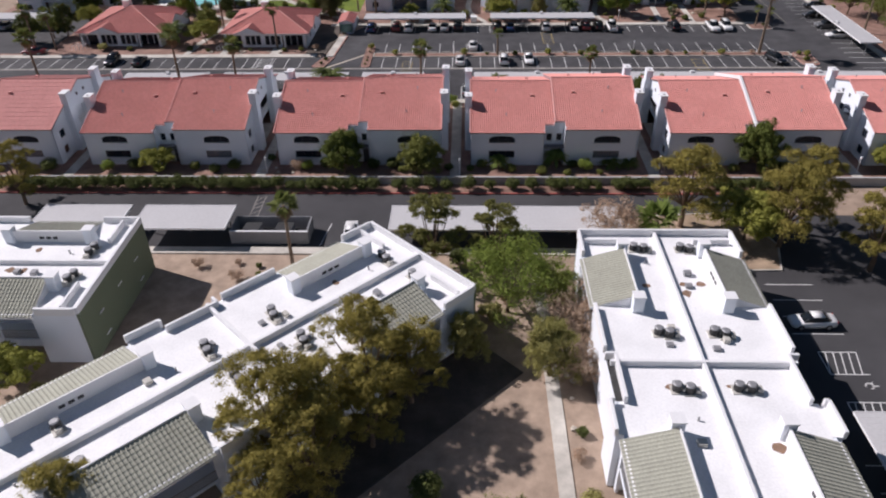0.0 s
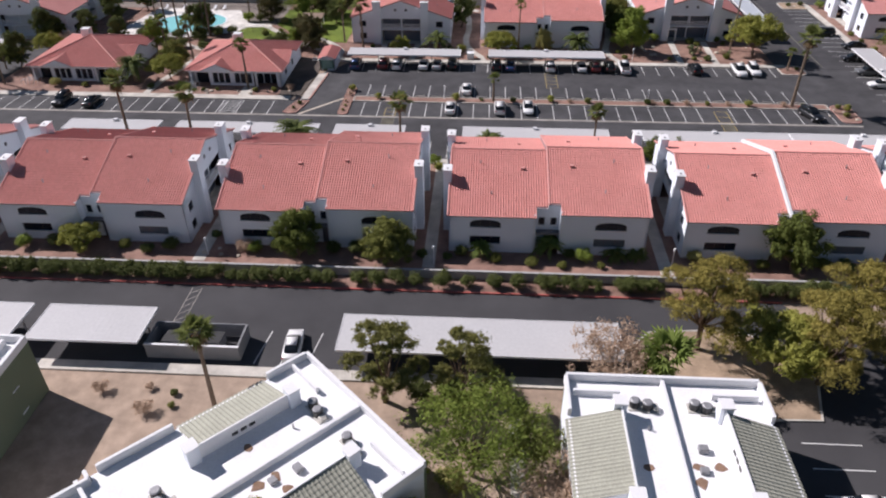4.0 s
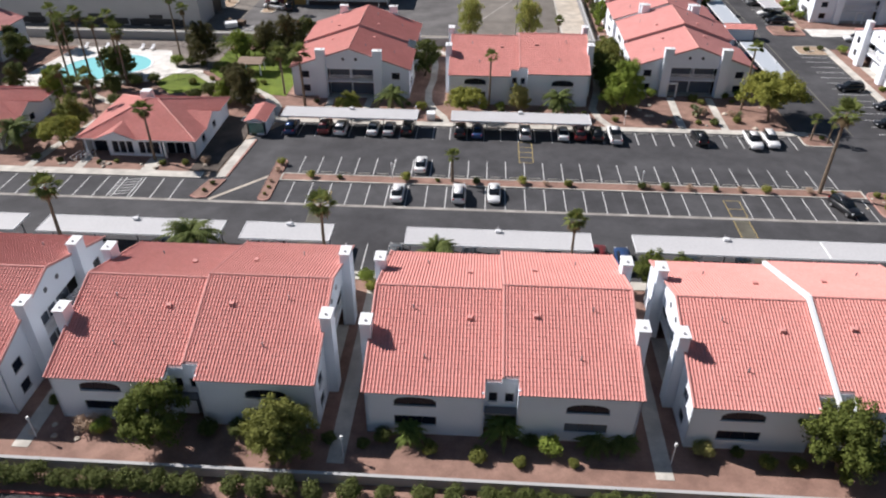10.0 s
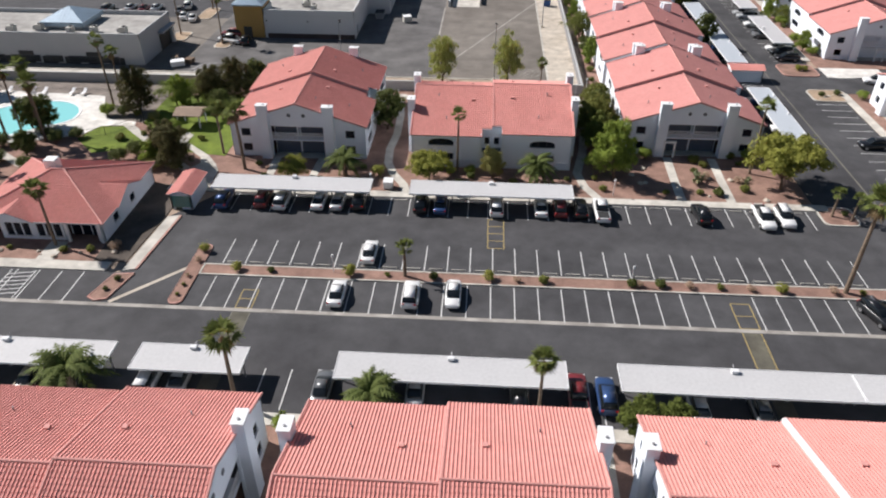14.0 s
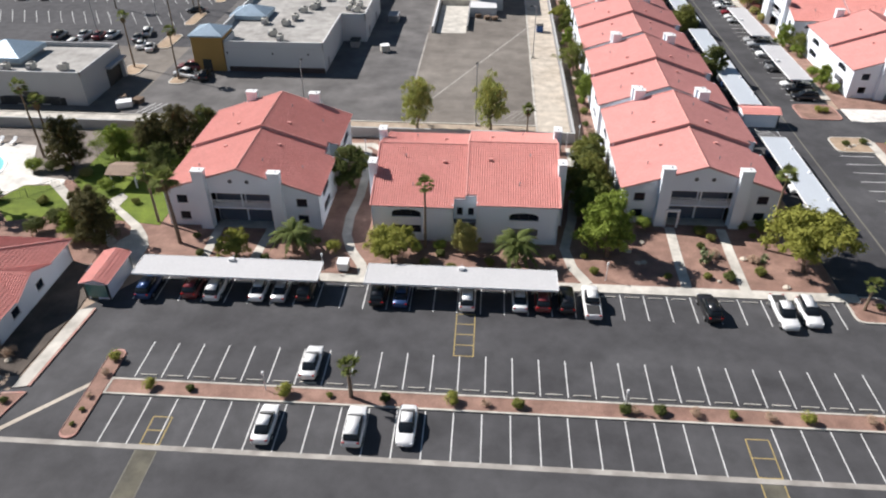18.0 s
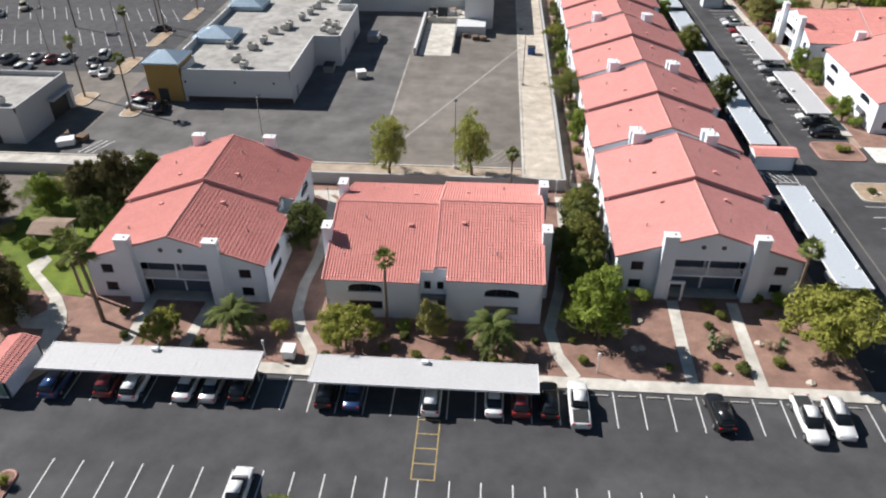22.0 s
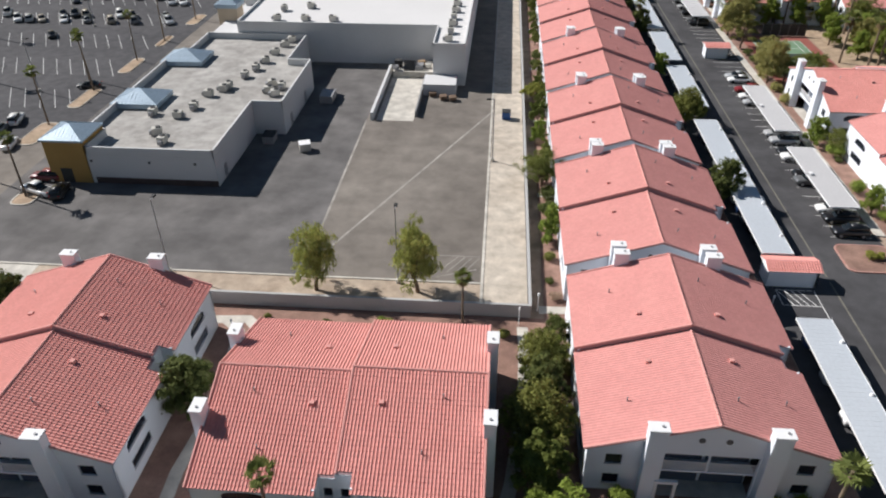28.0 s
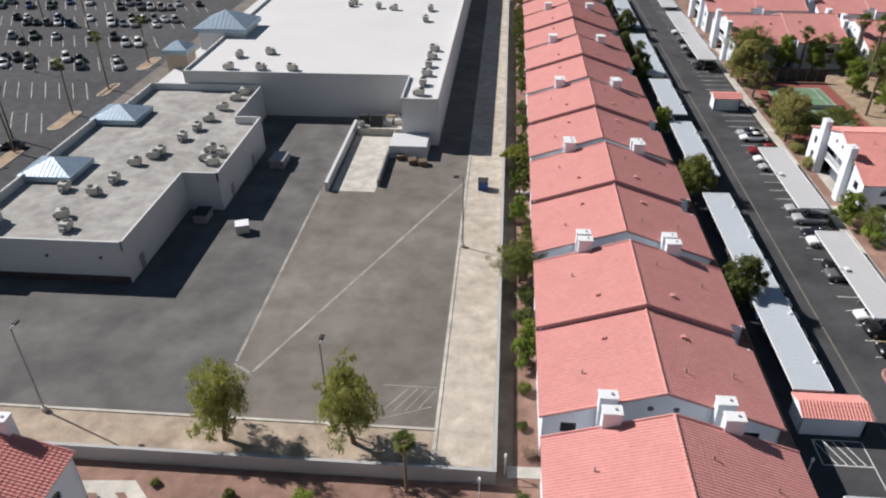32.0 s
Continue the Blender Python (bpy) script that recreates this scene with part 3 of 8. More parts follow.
stripes(road_south, [(-28.3, 71.5, -28.3, 83.0), (-27.2, 71.5, -27.2, 83.0)] + [(-28.3, 72.2 + 1.2 * i, -27.2, 73.2 + 1.2 * i) for i in range(9)], M_WORNLINE, 0.006, 0.08)
stripes(road_south, [(-17.9 + 2.7 * k, 71.0, -17.2 + 2.7 * k, 76.0) for k in range(0, 3)], M_PAINT)
stripes(road_south, [(33.4, 44.6 + 2.75 * k, 38.6, 44.6 + 2.75 * k) for k in (-6, -5, -4, -3, -2, 4, 5, 6, 7)], M_PAINT)
stripes(road_south, [(34.9, 49.8, 38.6, 49.8), (34.9, 52.9, 38.6, 52.9), (34.9, 49.8, 34.9, 52.9)] + [(34.9 + 0.75 * i, 49.8, 35.6 + 0.75 * i, 52.9) for i in range(5)] + [(34.9, 43.2, 38.6, 43.2), (34.9, 46.2, 38.6, 46.2), (34.9, 43.2, 34.9, 46.2)] + [(34.9 + 0.75 * i, 43.2, 35.6 + 0.75 * i, 46.2) for i in range(5)], M_PAINT, 0.012)
ring = Geo()
for i in range(14):
    a, b = 2 * math.pi * i / 18, 2 * math.pi * (i + 1) / 18
    ring.prism([(0.42 * math.cos(a), 0.42 * math.sin(a)), (0.42 * math.cos(b), 0.42 * math.sin(b)), (0.3 * math.cos(b), 0.3 * math.sin(b)), (0.3 * math.cos(a), 0.3 * math.sin(a))], 0.002, 0.010)
ring.box(-0.06, 0.06, 0.2, 0.85, 0.002, 0.010).box(-0.5, -0.06, 0.3, 0.42, 0.002, 0.010)
part("painted_symbol", ring, M_PAINT, road_south, "white painted wheelchair sign").matrix_basis = pose(37.9, 48.3, 0, 0, 0, -90)
stripes(street, [(73.6, 158 + 2.75 * k, 79.0, 158 + 2.75 * k) for k in range(0, 14)], M_PAINT)
stripes(lot, [(73.6, 127.5 + 2.75 * k, 79.0, 127.5 + 2.75 * k) for k in range(0, 11)], M_PAINT)
stripes(street, [(73.0, 215.5 + 2.75 * k, 78.4, 215.5 + 2.75 * k) for k in range(0, 70)], M_PAINT)
stripes(street, [(62.1, 202.9, 66.4, 202.9), (62.1, 199.9, 66.6, 199.9), (66.6, 195.6, 66.6, 202.9), (62.1, 199.9, 62.1, 202.9)] + [(62.2 + 0.85 * i, 202.8, 63.4 + 0.85 * i, 200.0) for i in range(4)], M_PAINT, 0.012)
stripes(street, [(69.2, 157, 69.2, 205), (69.2, 206, 68.8, 420)], M_FADED, 0.003, 0.22)
ladder(street, 74, 78.4, 218.2, 219.8, 3)
stripes(mall_lot, [(4.0, 209.6, 4.2, 249.0), (6.2, 207.9, 28.6, 258.8), (3.9, 209.2, 6.4, 207.7)], M_WORNLINE, 0.014, 0.35)
stripes(mall_lot, [(21.0 + 1.1 * i, 203.6, 23.2 + 0.95 * i, 206.9) for i in range(4)] + [(20.8, 202.4, 25.8, 204.4), (20.5, 207.2, 26.2, 207.2)], M_WORNLINE, 0.012, 0.12)
far_stripes(mall_lot, [(x - 2.6, yc + 4.6, x + 2.6, yc - 4.6) for yc in (255, 272.2, 289.2, 306.2, 323.2, 340.2, 357.2) for x in [-54.5 - 3.0 * k for k in range(24)]], M_PAINT, 0.024, 0.1)


# ---- concrete wheel stops at the heads of the stalls
stop_mesh = data("wheel_stop", Geo().side([(-0.085, 0.0), (0.085, 0.0), (0.055, 0.13), (-0.055, 0.13)], -0.85, 0.85), M_CONC, 0.015)
for x, y in [(8.15 + 2.735 * (k + 0.5), 139.55) for k in range(-9, 19)] + [(2.2 + 2.69 * (k + 0.5), 155.55) for k in range(-9, 21)]:
    ws = tagged(new("wheel_stop", stop_mesh), "pale precast concrete wheel stop on asphalt", "wheel stop", "wheel stops")
    ws.matrix_basis = pose(x, y, 0.002)


# ---- kerbed islands
def island(pts, bed, label, curb=M_CONC, w=0.16):
    isl = thing("kerbed_island", label, "island", kind="structure")
    n = len(pts)
    cx, cy = sum(p[0] for p in pts) / n, sum(p[1] for p in pts) / n
    inner = []
    for x, y in pts:
        d = math.hypot(cx - x, cy - y)
        inner.append((x + (cx - x) / d * w * 1.4, y + (cy - y) / d * w * 1.4))
    part("bed", Geo().prism(inner, -0.1, 0.11), bed, isl)
    g = Geo()
    for i in range(n):
        j = (i + 1) % n
        g.prism([pts[i], pts[j], inner[j], inner[i]], -0.1, 0.15)
    part("kerb", g, curb, isl)
    return isl


def strip_island(x0, x1, y0, y1, bed, label, curb=M_CONC):
    isl = thing("kerbed_island", label, "island", kind="structure")
    part("bed", Geo().box(x0 + 0.2, x1 - 0.2, y0 + 0.2, y1 - 0.2, -0.1, 0.11), bed, isl)
    part("kerb", Geo().box(x0, x1, y0, y0 + 0.2, -0.1, 0.15).box(x0, x1, y1 - 0.2, y1, -0.1, 0.15).box(x0, x0 + 0.2, y0 + 0.2, y1 - 0.2, -0.1, 0.15).box(x1 - 0.2, x1, y0 + 0.2, y1 - 0.2, -0.1, 0.15), curb, isl)
    return isl


def round_pts(x0, x1, y0, y1, r):
    out = []
    for cx, cy, a in ((x1 - r, y0 + r, -90), (x1 - r, y1 - r, 0), (x0 + r, y1 - r, 90), (x0 + r, y0 + r, 180)):
        out += [(cx + r * math.cos(radians(a + 22.5 * i)), cy + r * math.sin(radians(a + 22.5 * i))) for i in range(5)]
    return out


strip_island(-18.6, 63.0, 136.7, 138.9, M_MULCH, "long kerbed island with mulch between stalls")
island(round_pts(-20.4, -18.7, 131.0, 143.0, 0.8), M_MULCH, "narrow rounded kerbed island with mulch", M_REDFADED)
island([(-29.8, 131.6), (-28.8, 131.0), (-27.4, 131.4), (-26.2, 136.4), (-28.6, 136.2)], M_MULCH, "red-kerbed corner island with low plants", M_REDFADED)
island([(19.4, 69.6), (19.4, 75.0), (22.5, 78.0), (31.0, 78.8), (36.0, 76.6), (37.6, 71.5), (36.2, 66.4), (31.0, 66.2)], M_TANBED, "kerbed corner bed of tan gravel under pines")
island(round_pts(63.2, 66.6, 131.6, 138.6, 1.2), M_MULCH, "rounded kerbed island with shrubs", M_REDFADED)
island(round_pts(60.2, 65.0, 152.6, 157.4, 1.0), M_MULCH, "rounded kerbed island with a palm")
island(round_pts(72.4, 79.5, 207.2, 213.6, 1.2), M_MULCH, "red-kerbed island with green grass", M_REDFADED)
island(round_pts(73.8, 80.6, 194.9, 200.4, 1.2), M_TANBED, "kerbed island with rocks and shrubs")
for x0, x1, y0, y1 in ((-53.6, -50.1, 234.6, 243.9), (-53.0, -50.3, 250.4, 260.4), (-51.9, -49.3, 268.8, 278.2), (-51.2, -49.2, 286.0, 294.0), (-50.4, -47.6, 302.6, 311.6), (-54.4, -50.5, 219.4, 225.4), (-43.1, -39.7, 215.4, 219.9)):
    island(round_pts(x0, x1, y0, y1, 1.2), M_TANBED, "kerbed tree island of a car park")


# ---- apartment house: ridge along x, front towards -y
HL, HW, EAVE, PITCH, STEP = 23.6, 20.5, 5.35, 1 / 3.0, 0.5
RX, RY = 1.42, 1.5          # half width and depth of the notch over the entrance


DETAIL = [True]


def window(parent, x, y, z, w, h, face, arch=False, bars=1, glass=None):
    """A framed window set back in its opening; face: 0 looks to -y, 90 to +x, 180 to +y, 270 to -x."""
    m = pose(x, y, z, 0, 0, face)
    win = part("window", Geo().box(-w / 2, w / 2, 0.1, 0.16, -h / 2, -h / 2 + 0.06).box(-w / 2, w / 2, 0.1, 0.16, h / 2 - 0.06, h / 2)
               .box(-w / 2, -w / 2 + 0.06, 0.1, 0.16, -h / 2, h / 2).box(w / 2 - 0.06, w / 2, 0.1, 0.16, -h / 2, h / 2), M_FRAME, parent)
    win.matrix_basis = m
    bars = bars if DETAIL[0] else 0
    for i in range(bars + 1):
        a, b = -w / 2 + 0.06 + (w - 0.12) * i / (bars + 1), -w / 2 + 0.06 + (w - 0.12) * (i + 1) / (bars + 1)
        part("pane", Geo().box(a + 0.02, b - 0.02, 0.12, 0.14, -h / 2 + 0.06, h / 2 - 0.06), glass or M_GLASS, win)
    if DETAIL[0]:
        part("window_sill", Geo().box(-w / 2 - 0.08, w / 2 + 0.08, -0.06, 0.1, -h / 2 - 0.09, -h / 2), M_TRIM, win)
    if arch:
        g, n = Geo(), 10
        pts = [(-w / 2 + w * i / n, h / 2 - 0.48 + 0.46 * math.sqrt(max(0, 1 - (2 * i / n - 1) ** 2))) for i in range(n + 1)]
        v = [(px, py, pz) for px, za in pts for py, pz in ((0.0, za), (0.0, h / 2), (0.14, za), (0.14, h / 2))]
        g.add(v, [q for i in range(n) for q in ((4 * i, 4 * i + 4, 4 * i + 5, 4 * i + 1), (4 * i, 4 * i + 2, 4 * i + 6, 4 * i + 4), (4 * i + 3, 4 * i + 7, 4 * i + 6, 4 * i + 2), (4 * i + 1, 4 * i + 5, 4 * i + 7, 4 * i + 3))])
        part("arch", g, M_STUCCO, win, "stucco arch")
    return win


def wall(parent, x, y, length, z0, z1, holes, face, material=None, thick=0.25):
    w = part("wall", panel(length, z0, z1, holes, thick), material or M_STUCCO, parent)
    w.matrix_basis = pose(x, y, 0, 0, 0, face)
    return w


def chimney(parent, x, y, top, lean):
    c = part("chimney", Geo().box(x - 0.5, x + 0.5, y - 0.78, y + 0.78, 0, top), M_STUCCO, parent, bevel=0.04)
    part("cap", Geo().box(x - 0.58, x + 0.58, y - 0.86, y + 0.86, top, top + 0.13), M_TRIM, c, "white cap", bevel=0.03)
    if DETAIL[0]:
        part("flue", Geo().tube((x, y - 0.3, top + 0.14), (x, y - 0.3, top + 0.24), 0.12), M_STEEL, c)


def railing(parent, x0, x1, y, z, material=M_TRIM):
    r = part("railing", Geo().box(x0, x1, y - 0.03, y + 0.03, z + 1.0, z + 1.06).box(x0, x1, y - 0.03, y + 0.03, z + 0.08, z + 0.13), material, parent)
    g, n = Geo(), int((x1 - x0) / 0.13)
    for i in range(n + 1):
        xx = x0 + (x1 - x0) * i / n
        g.box(xx - 0.03, xx + 0.03, y - 0.012, y + 0.012, z + 0.13, z + 1.0)
    part("railing_infill", g, material, r, kind="stuff")
    return r


def slope_meshes(far=False, flat=False):
    run, over = HW / 2 + 0.35, 0.16
    rise = run * PITCH
    right = lambda x, y: not (x < RX and y < RY)
    left = lambda x, y: not (x > -RX and y < RY)
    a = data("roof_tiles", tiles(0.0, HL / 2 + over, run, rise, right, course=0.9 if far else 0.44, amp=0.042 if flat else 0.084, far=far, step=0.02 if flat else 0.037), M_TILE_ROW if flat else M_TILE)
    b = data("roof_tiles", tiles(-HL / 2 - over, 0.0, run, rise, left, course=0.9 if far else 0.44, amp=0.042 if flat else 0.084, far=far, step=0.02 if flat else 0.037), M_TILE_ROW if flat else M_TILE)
    return a, b, run, rise


def whole_slopes(far=False, flat=False):
    run, over = HW / 2 + 0.35, 0.16
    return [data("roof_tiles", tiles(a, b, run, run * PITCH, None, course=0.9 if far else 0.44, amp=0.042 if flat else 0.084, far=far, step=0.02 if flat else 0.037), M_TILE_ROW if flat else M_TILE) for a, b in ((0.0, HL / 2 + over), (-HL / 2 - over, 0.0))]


TILE_R, TILE_L, RUN, RISE = slope_meshes()
BACK_R, BACK_L = whole_slopes()


def gable_end(h, sx, dz):
    """The end wall at sx * HL / 2 with its two chimneys, balconies and windows."""
    x, face = sx * HL / 2, 90 if sx > 0 else 270
    e = EAVE + dz
    end = part("gable_wall", panel(HW, 0, e, [(HW / 2 - 4.0, HW / 2 + 4.0, 0.0, e - 0.3),
                                              (1.6, 3.0, 3.4, 4.6), (HW - 3.0, HW - 1.6, 3.4, 4.6), (1.6, 3.0, 0.9, 2.1), (HW - 3.0, HW - 1.6, 0.9, 2.1)]), M_STUCCO, h)
    end.matrix_basis = pose(x, -HW / 2 if sx > 0 else HW / 2, 0, 0, 0, face)
    tri = part("gable", Geo().side([(-HW / 2, e), (HW / 2, e), (0, e + HW / 2 * PITCH)], -0.25 if sx > 0 else 0.0, 0.0 if sx > 0 else 0.25), M_STUCCO, h)
    tri.matrix_basis = pose(x, 0, 0)
    for y in (-1.1, 1.1):
        g = Geo().tube((0, 0, 0), (0.05 * sx, 0, 0), 0.28, n=12)
        v = part("gable_vent", g, M_FRAME, h)
        v.matrix_basis = pose(x, y, e + 1.5)
    for y in (-(HW / 2 - 2.3), HW / 2 - 2.3):
        for z in (4.0, 1.5) if DETAIL[0] else (4.0,):
            window(h, x, y, z, 1.4, 1.2, face, bars=0)
    for y in (-4.9, 4.9):
        chimney(h, x + sx * 0.42, y, EAVE + dz + 3.2, sx)
    bal = part("balcony", Geo().box(-1.5 if sx > 0 else 0.2, -0.2 if sx > 0 else 1.5, -4.0, 4.0, 2.62, 2.84), M_STUCCO, h)
    bal.matrix_basis = pose(x - sx * 0.0, 0, 0)
    part("porch_slab", Geo().box(-1.5 if sx > 0 else -0.3, 0.3 if sx > 0 else 1.5, -4.0, 4.0, 0.0, 0.07), M_CONC, bal, "pale concrete porch slab")
    part("back_wall", Geo().box(-1.7 if sx > 0 else 1.5, -1.5 if sx > 0 else 1.7, -4.0, 4.0, 0, e), M_STUCCO, bal)
    part("post", Geo().box(-0.36 if sx > 0 else 0.2, -0.2 if sx > 0 else 0.36, -0.09, 0.09, 2.84, e - 0.1), M_STUCCO, bal)
    for y in (-2.0, 2.0) if DETAIL[0] else ():
        for z in (0.05, 2.9):
            door = part("sliding_door", Geo().box(-1.499 if sx > 0 else 1.44, -1.44 if sx > 0 else 1.499, y - 1.85, y + 1.85, z, z + 2.15), M_FRAME, bal)
            part("pane", Geo().box(-1.44 if sx > 0 else 1.42, -1.42 if sx > 0 else 1.44, y - 1.76, y + 1.76, z + 0.08, z + 2.07), M_NAVYGLASS, door)
    r = railing(h, -4.0, 4.0, 0, 2.84)
    r.matrix_basis = pose(x - sx * 0.28, 0, 0, 0, 0, 90)


def side_wall(h, front):
    """The long wall, front or back: two halves and a recess between them."""
    s, face = (-1, 0) if front else (1, 180)
    for half in (0, 1):
        right = (half == 1) if front else (half == 0)
        dz = STEP if right else 0.0
        e = EAVE + dz
        n = HL / 2 - (RX if front else 0.0)
        wx = n * 0.42 if half == 0 else n * 0.58
        holes = [(wx - 1.85, wx + 1.85, 3.55, 4.65), (wx - 1.85, wx + 1.85, 1.2, 2.3)]
        x0 = -HL / 2 if half == 0 else (RX if front else 0.0)
        w = part("wall", panel(n, 0, e, holes), M_STUCCO, h)
        w.matrix_basis = pose(x0 if front else -x0, s * HW / 2, 0, 0, 0, face)
        sgn = 1 if front else -1
        window(h, sgn * (x0 + wx), s * HW / 2, 4.1, 3.7, 1.1, face, arch=True, bars=2)
        window(h, sgn * (x0 + wx), s * HW / 2, 1.75, 3.7, 1.1, face, bars=2, glass=M_CURTAIN if half else None)
        if DETAIL[0]:
            part("downpipe", Geo().box(sgn * (x0 + (n - 0.2 if half == 0 else 0.2)) - 0.05, sgn * (x0 + (n - 0.2 if half == 0 else 0.2)) + 0.05, s * HW / 2 - 0.06, s * HW / 2 + 0.06, 0.1, e - 0.1), M_TRIM, h)
    if not front:
        return
    d = 1.1
    for half, dz in ((0, 0.0), (1, STEP)):
        back = part("recess_wall", panel(RX, 0, EAVE + dz + 0.32, [(0.35, 1.1, 3.4, 4.5)] + ([(0.4, 1.3, 0.0, 2.1)] if half else [])), M_STUCCO, h)
        back.matrix_basis = pose(-RX + half * RX, s * (HW / 2 - d), 0, 0, 0, face)
        if DETAIL[0]:
            window(h, (-RX + 0.725, 0.725)[half], s * (HW / 2 - d), 3.95, 0.75, 1.1, face, bars=0)
    door = part("door", Geo().box(-0.45, 0.45, 0.1, 0.16, 0, 2.1), M_FRAME, h)
    door.matrix_basis = pose(0.85, s * (HW / 2 - d), 0, 0, 0, face)
    for sx in (-1, 1):
        dz = STEP if sx > 0 else 0
        part("recess_side", Geo().box(min(sx * RX, sx * (RX + 0.25)), max(sx * RX, sx * (RX + 0.25)), min(s * HW / 2, s * (HW / 2 - d)), max(s * HW / 2, s * (HW / 2 - d)), 0, EAVE + dz + 0.1), M_STUCCO, h)


def apartment_house():
    h = thing("apartment_house", "two-storey white stucco apartment house with red clay tile roof", "house", "apartment houses")
    side_wall(h, True)
    side_wall(h, False)
    gable_end(h, -1, 0.0)
    gable_end(h, 1, STEP)
    part("floor_slab", Geo().box(-HL / 2 + 0.3, HL / 2 - 0.3, -HW / 2 + 0.3, HW / 2 - 0.3, 2.55, 2.8), M_SHADE, h)
    for sx, dz in ((-1, 0.0), (1, STEP)):
        under = EAVE + dz - 0.13
        roof = part("roof", Geo().side([(-RUN, under), (0, under + RISE), (RUN, under), (RUN - 0.1, under - 0.12), (0, under + RISE - 0.14), (-RUN + 0.1, under - 0.12)],
                                       *((-HL / 2 - 0.14, -RX - 0.01) if sx < 0 else (RX + 0.01, HL / 2 + 0.14))), M_FASCIA, h)
        roof2 = part("roof_deck", Geo().side([(-RUN + RY, under + RY * PITCH), (0, under + RISE), (RUN, under), (RUN - 0.1, under - 0.12), (0, under + RISE - 0.14), (-RUN + RY, under + RY * PITCH - 0.2)],
                                             *((-RX - 0.005, 0.0) if sx < 0 else (0.0, RX + 0.005))), M_FASCIA, roof)
        for k, me in ((0, TILE_L if sx < 0 else TILE_R), (180, BACK_R if sx < 0 else BACK_L)):
            t = part("tile_field", me, None, roof)
            t.matrix_basis = pose(0, -RUN if k == 0 else RUN, under + 0.02, 0, 0, k)
        rg = Geo()
        n = 30
        a, b = (-HL / 2 - 0.16, 0.0) if sx < 0 else (0.0, HL / 2 + 0.16)
        for i in range(n):
            p, q = a + (b - a) * i / n, a + (b - a) * (i + 1) / n
            rg.tube((p, 0, under + RISE + 0.035), (q, 0, under + RISE + 0.015), 0.145, 0.125, 8)
        part("ridge_tiles", rg, M_TILE_RIDGE, roof)
        xe = sx * (HL / 2 + 0.13)
        for s in (-1, 1):
            part("rake_tiles", Geo().tube((xe, s * RUN, under + 0.07), (xe, 0, under + RISE + 0.07), 0.12, 0.12, 6), M_TILE_RIDGE, roof)
        if sx > 0:
            for s, a in ((-1, RUN - RY), (1, RUN)):
                part("edge_tiles", Geo().tube((0.1, s * a, under + RISE - a * PITCH + 0.03), (0.1, 0, under + RISE + 0.03), 0.12, 0.12, 6), M_TILE_RIDGE, roof)
        for vx, vy in ((sx * 3.0, -3.2), (sx * 3.2, 4.3), (sx * 6.8, -7.2), (sx * 8.2, -2.4), (sx * 7.5, 6.6))[:5 if DETAIL[0] else 2]:
            z = under + RISE - abs(vy) * PITCH
            big = abs(vx) < 4
            v = part("roof_vent", Geo().box(vx - 0.22, vx + 0.22, vy - 0.2, vy + 0.2, z, z + 0.3) if big else Geo().tube((vx, vy, z), (vx, vy, z + 0.5), 0.07), M_TILE_RIDGE if big else M_STEEL, roof)
    # step wall between the halves
    u = EAVE - 0.13
    part("step_fascia", Geo().side([(-RUN + RY, u + RY * PITCH), (0, u + RISE), (RUN, u), (RUN, u + STEP - 0.02), (0, u + RISE + STEP - 0.02), (-RUN + RY, u + RY * PITCH + STEP - 0.02)], 0.005, 0.09), M_FASCIA, h)
    return h


HOUSE = apartment_house()
HOUSE.matrix_basis = pose(12.45, 102.15, 0)
for x in (-43.45, -15.5, 40.4, 68.4):
    copy_thing(HOUSE, pose(x, 102.15, 0))
copy_thing(HOUSE, pose(15.9, 176.1, 0))
copy_thing(HOUSE, pose(-13.3, 179.3, 0, 0, 0, 90))
# the long row has flatter tiles in a slightly less saturated red
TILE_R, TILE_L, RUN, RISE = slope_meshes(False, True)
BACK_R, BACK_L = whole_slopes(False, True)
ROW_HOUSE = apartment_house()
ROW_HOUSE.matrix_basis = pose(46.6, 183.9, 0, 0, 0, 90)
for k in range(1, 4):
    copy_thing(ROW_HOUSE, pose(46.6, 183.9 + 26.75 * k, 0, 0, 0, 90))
copy_thing(HOUSE, pose(94.2, 256.5, 0))
# a plain white fire wall stands on the roof of one house
fw = tagged(part("roof_fire_wall", Geo().side([(-RUN + 0.1, EAVE + 0.1), (0, EAVE + RISE + 0.1), (RUN - 0.1, EAVE + 0.1), (RUN - 0.1, EAVE + 0.55), (0, EAVE + RISE + 0.62), (-RUN + 0.1, EAVE + 0.55)], -0.16, 0.16), M_TRIM), "white stucco fire wall standing on a tile roof", "wall")
fw.matrix_basis = pose(40.4, 102.15, 0)
DETAIL[0] = False
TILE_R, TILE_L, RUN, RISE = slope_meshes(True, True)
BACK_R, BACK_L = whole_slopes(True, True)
FAR_HOUSE = apartment_house()
FAR_HOUSE.matrix_basis = pose(-71.4, 102.15, 0)
for k in range(4, 8):
    copy_thing(FAR_HOUSE, pose(46.6, 183.9 + 26.75 * k, 0, 0, 0, 90))
for x, y, r in ((93.8, 229.2, 90), (95.2, 185.0, 0), (93.2, 322.6, 0), (120.2, 320, 0), (93.5, 349.5, 0), (-94.6, 178.5, 90), (120.2, 349.5, 0)):
    copy_thing(FAR_HOUSE, pose(x, y, 0, 0, 0, r))
DETAIL[0] = True


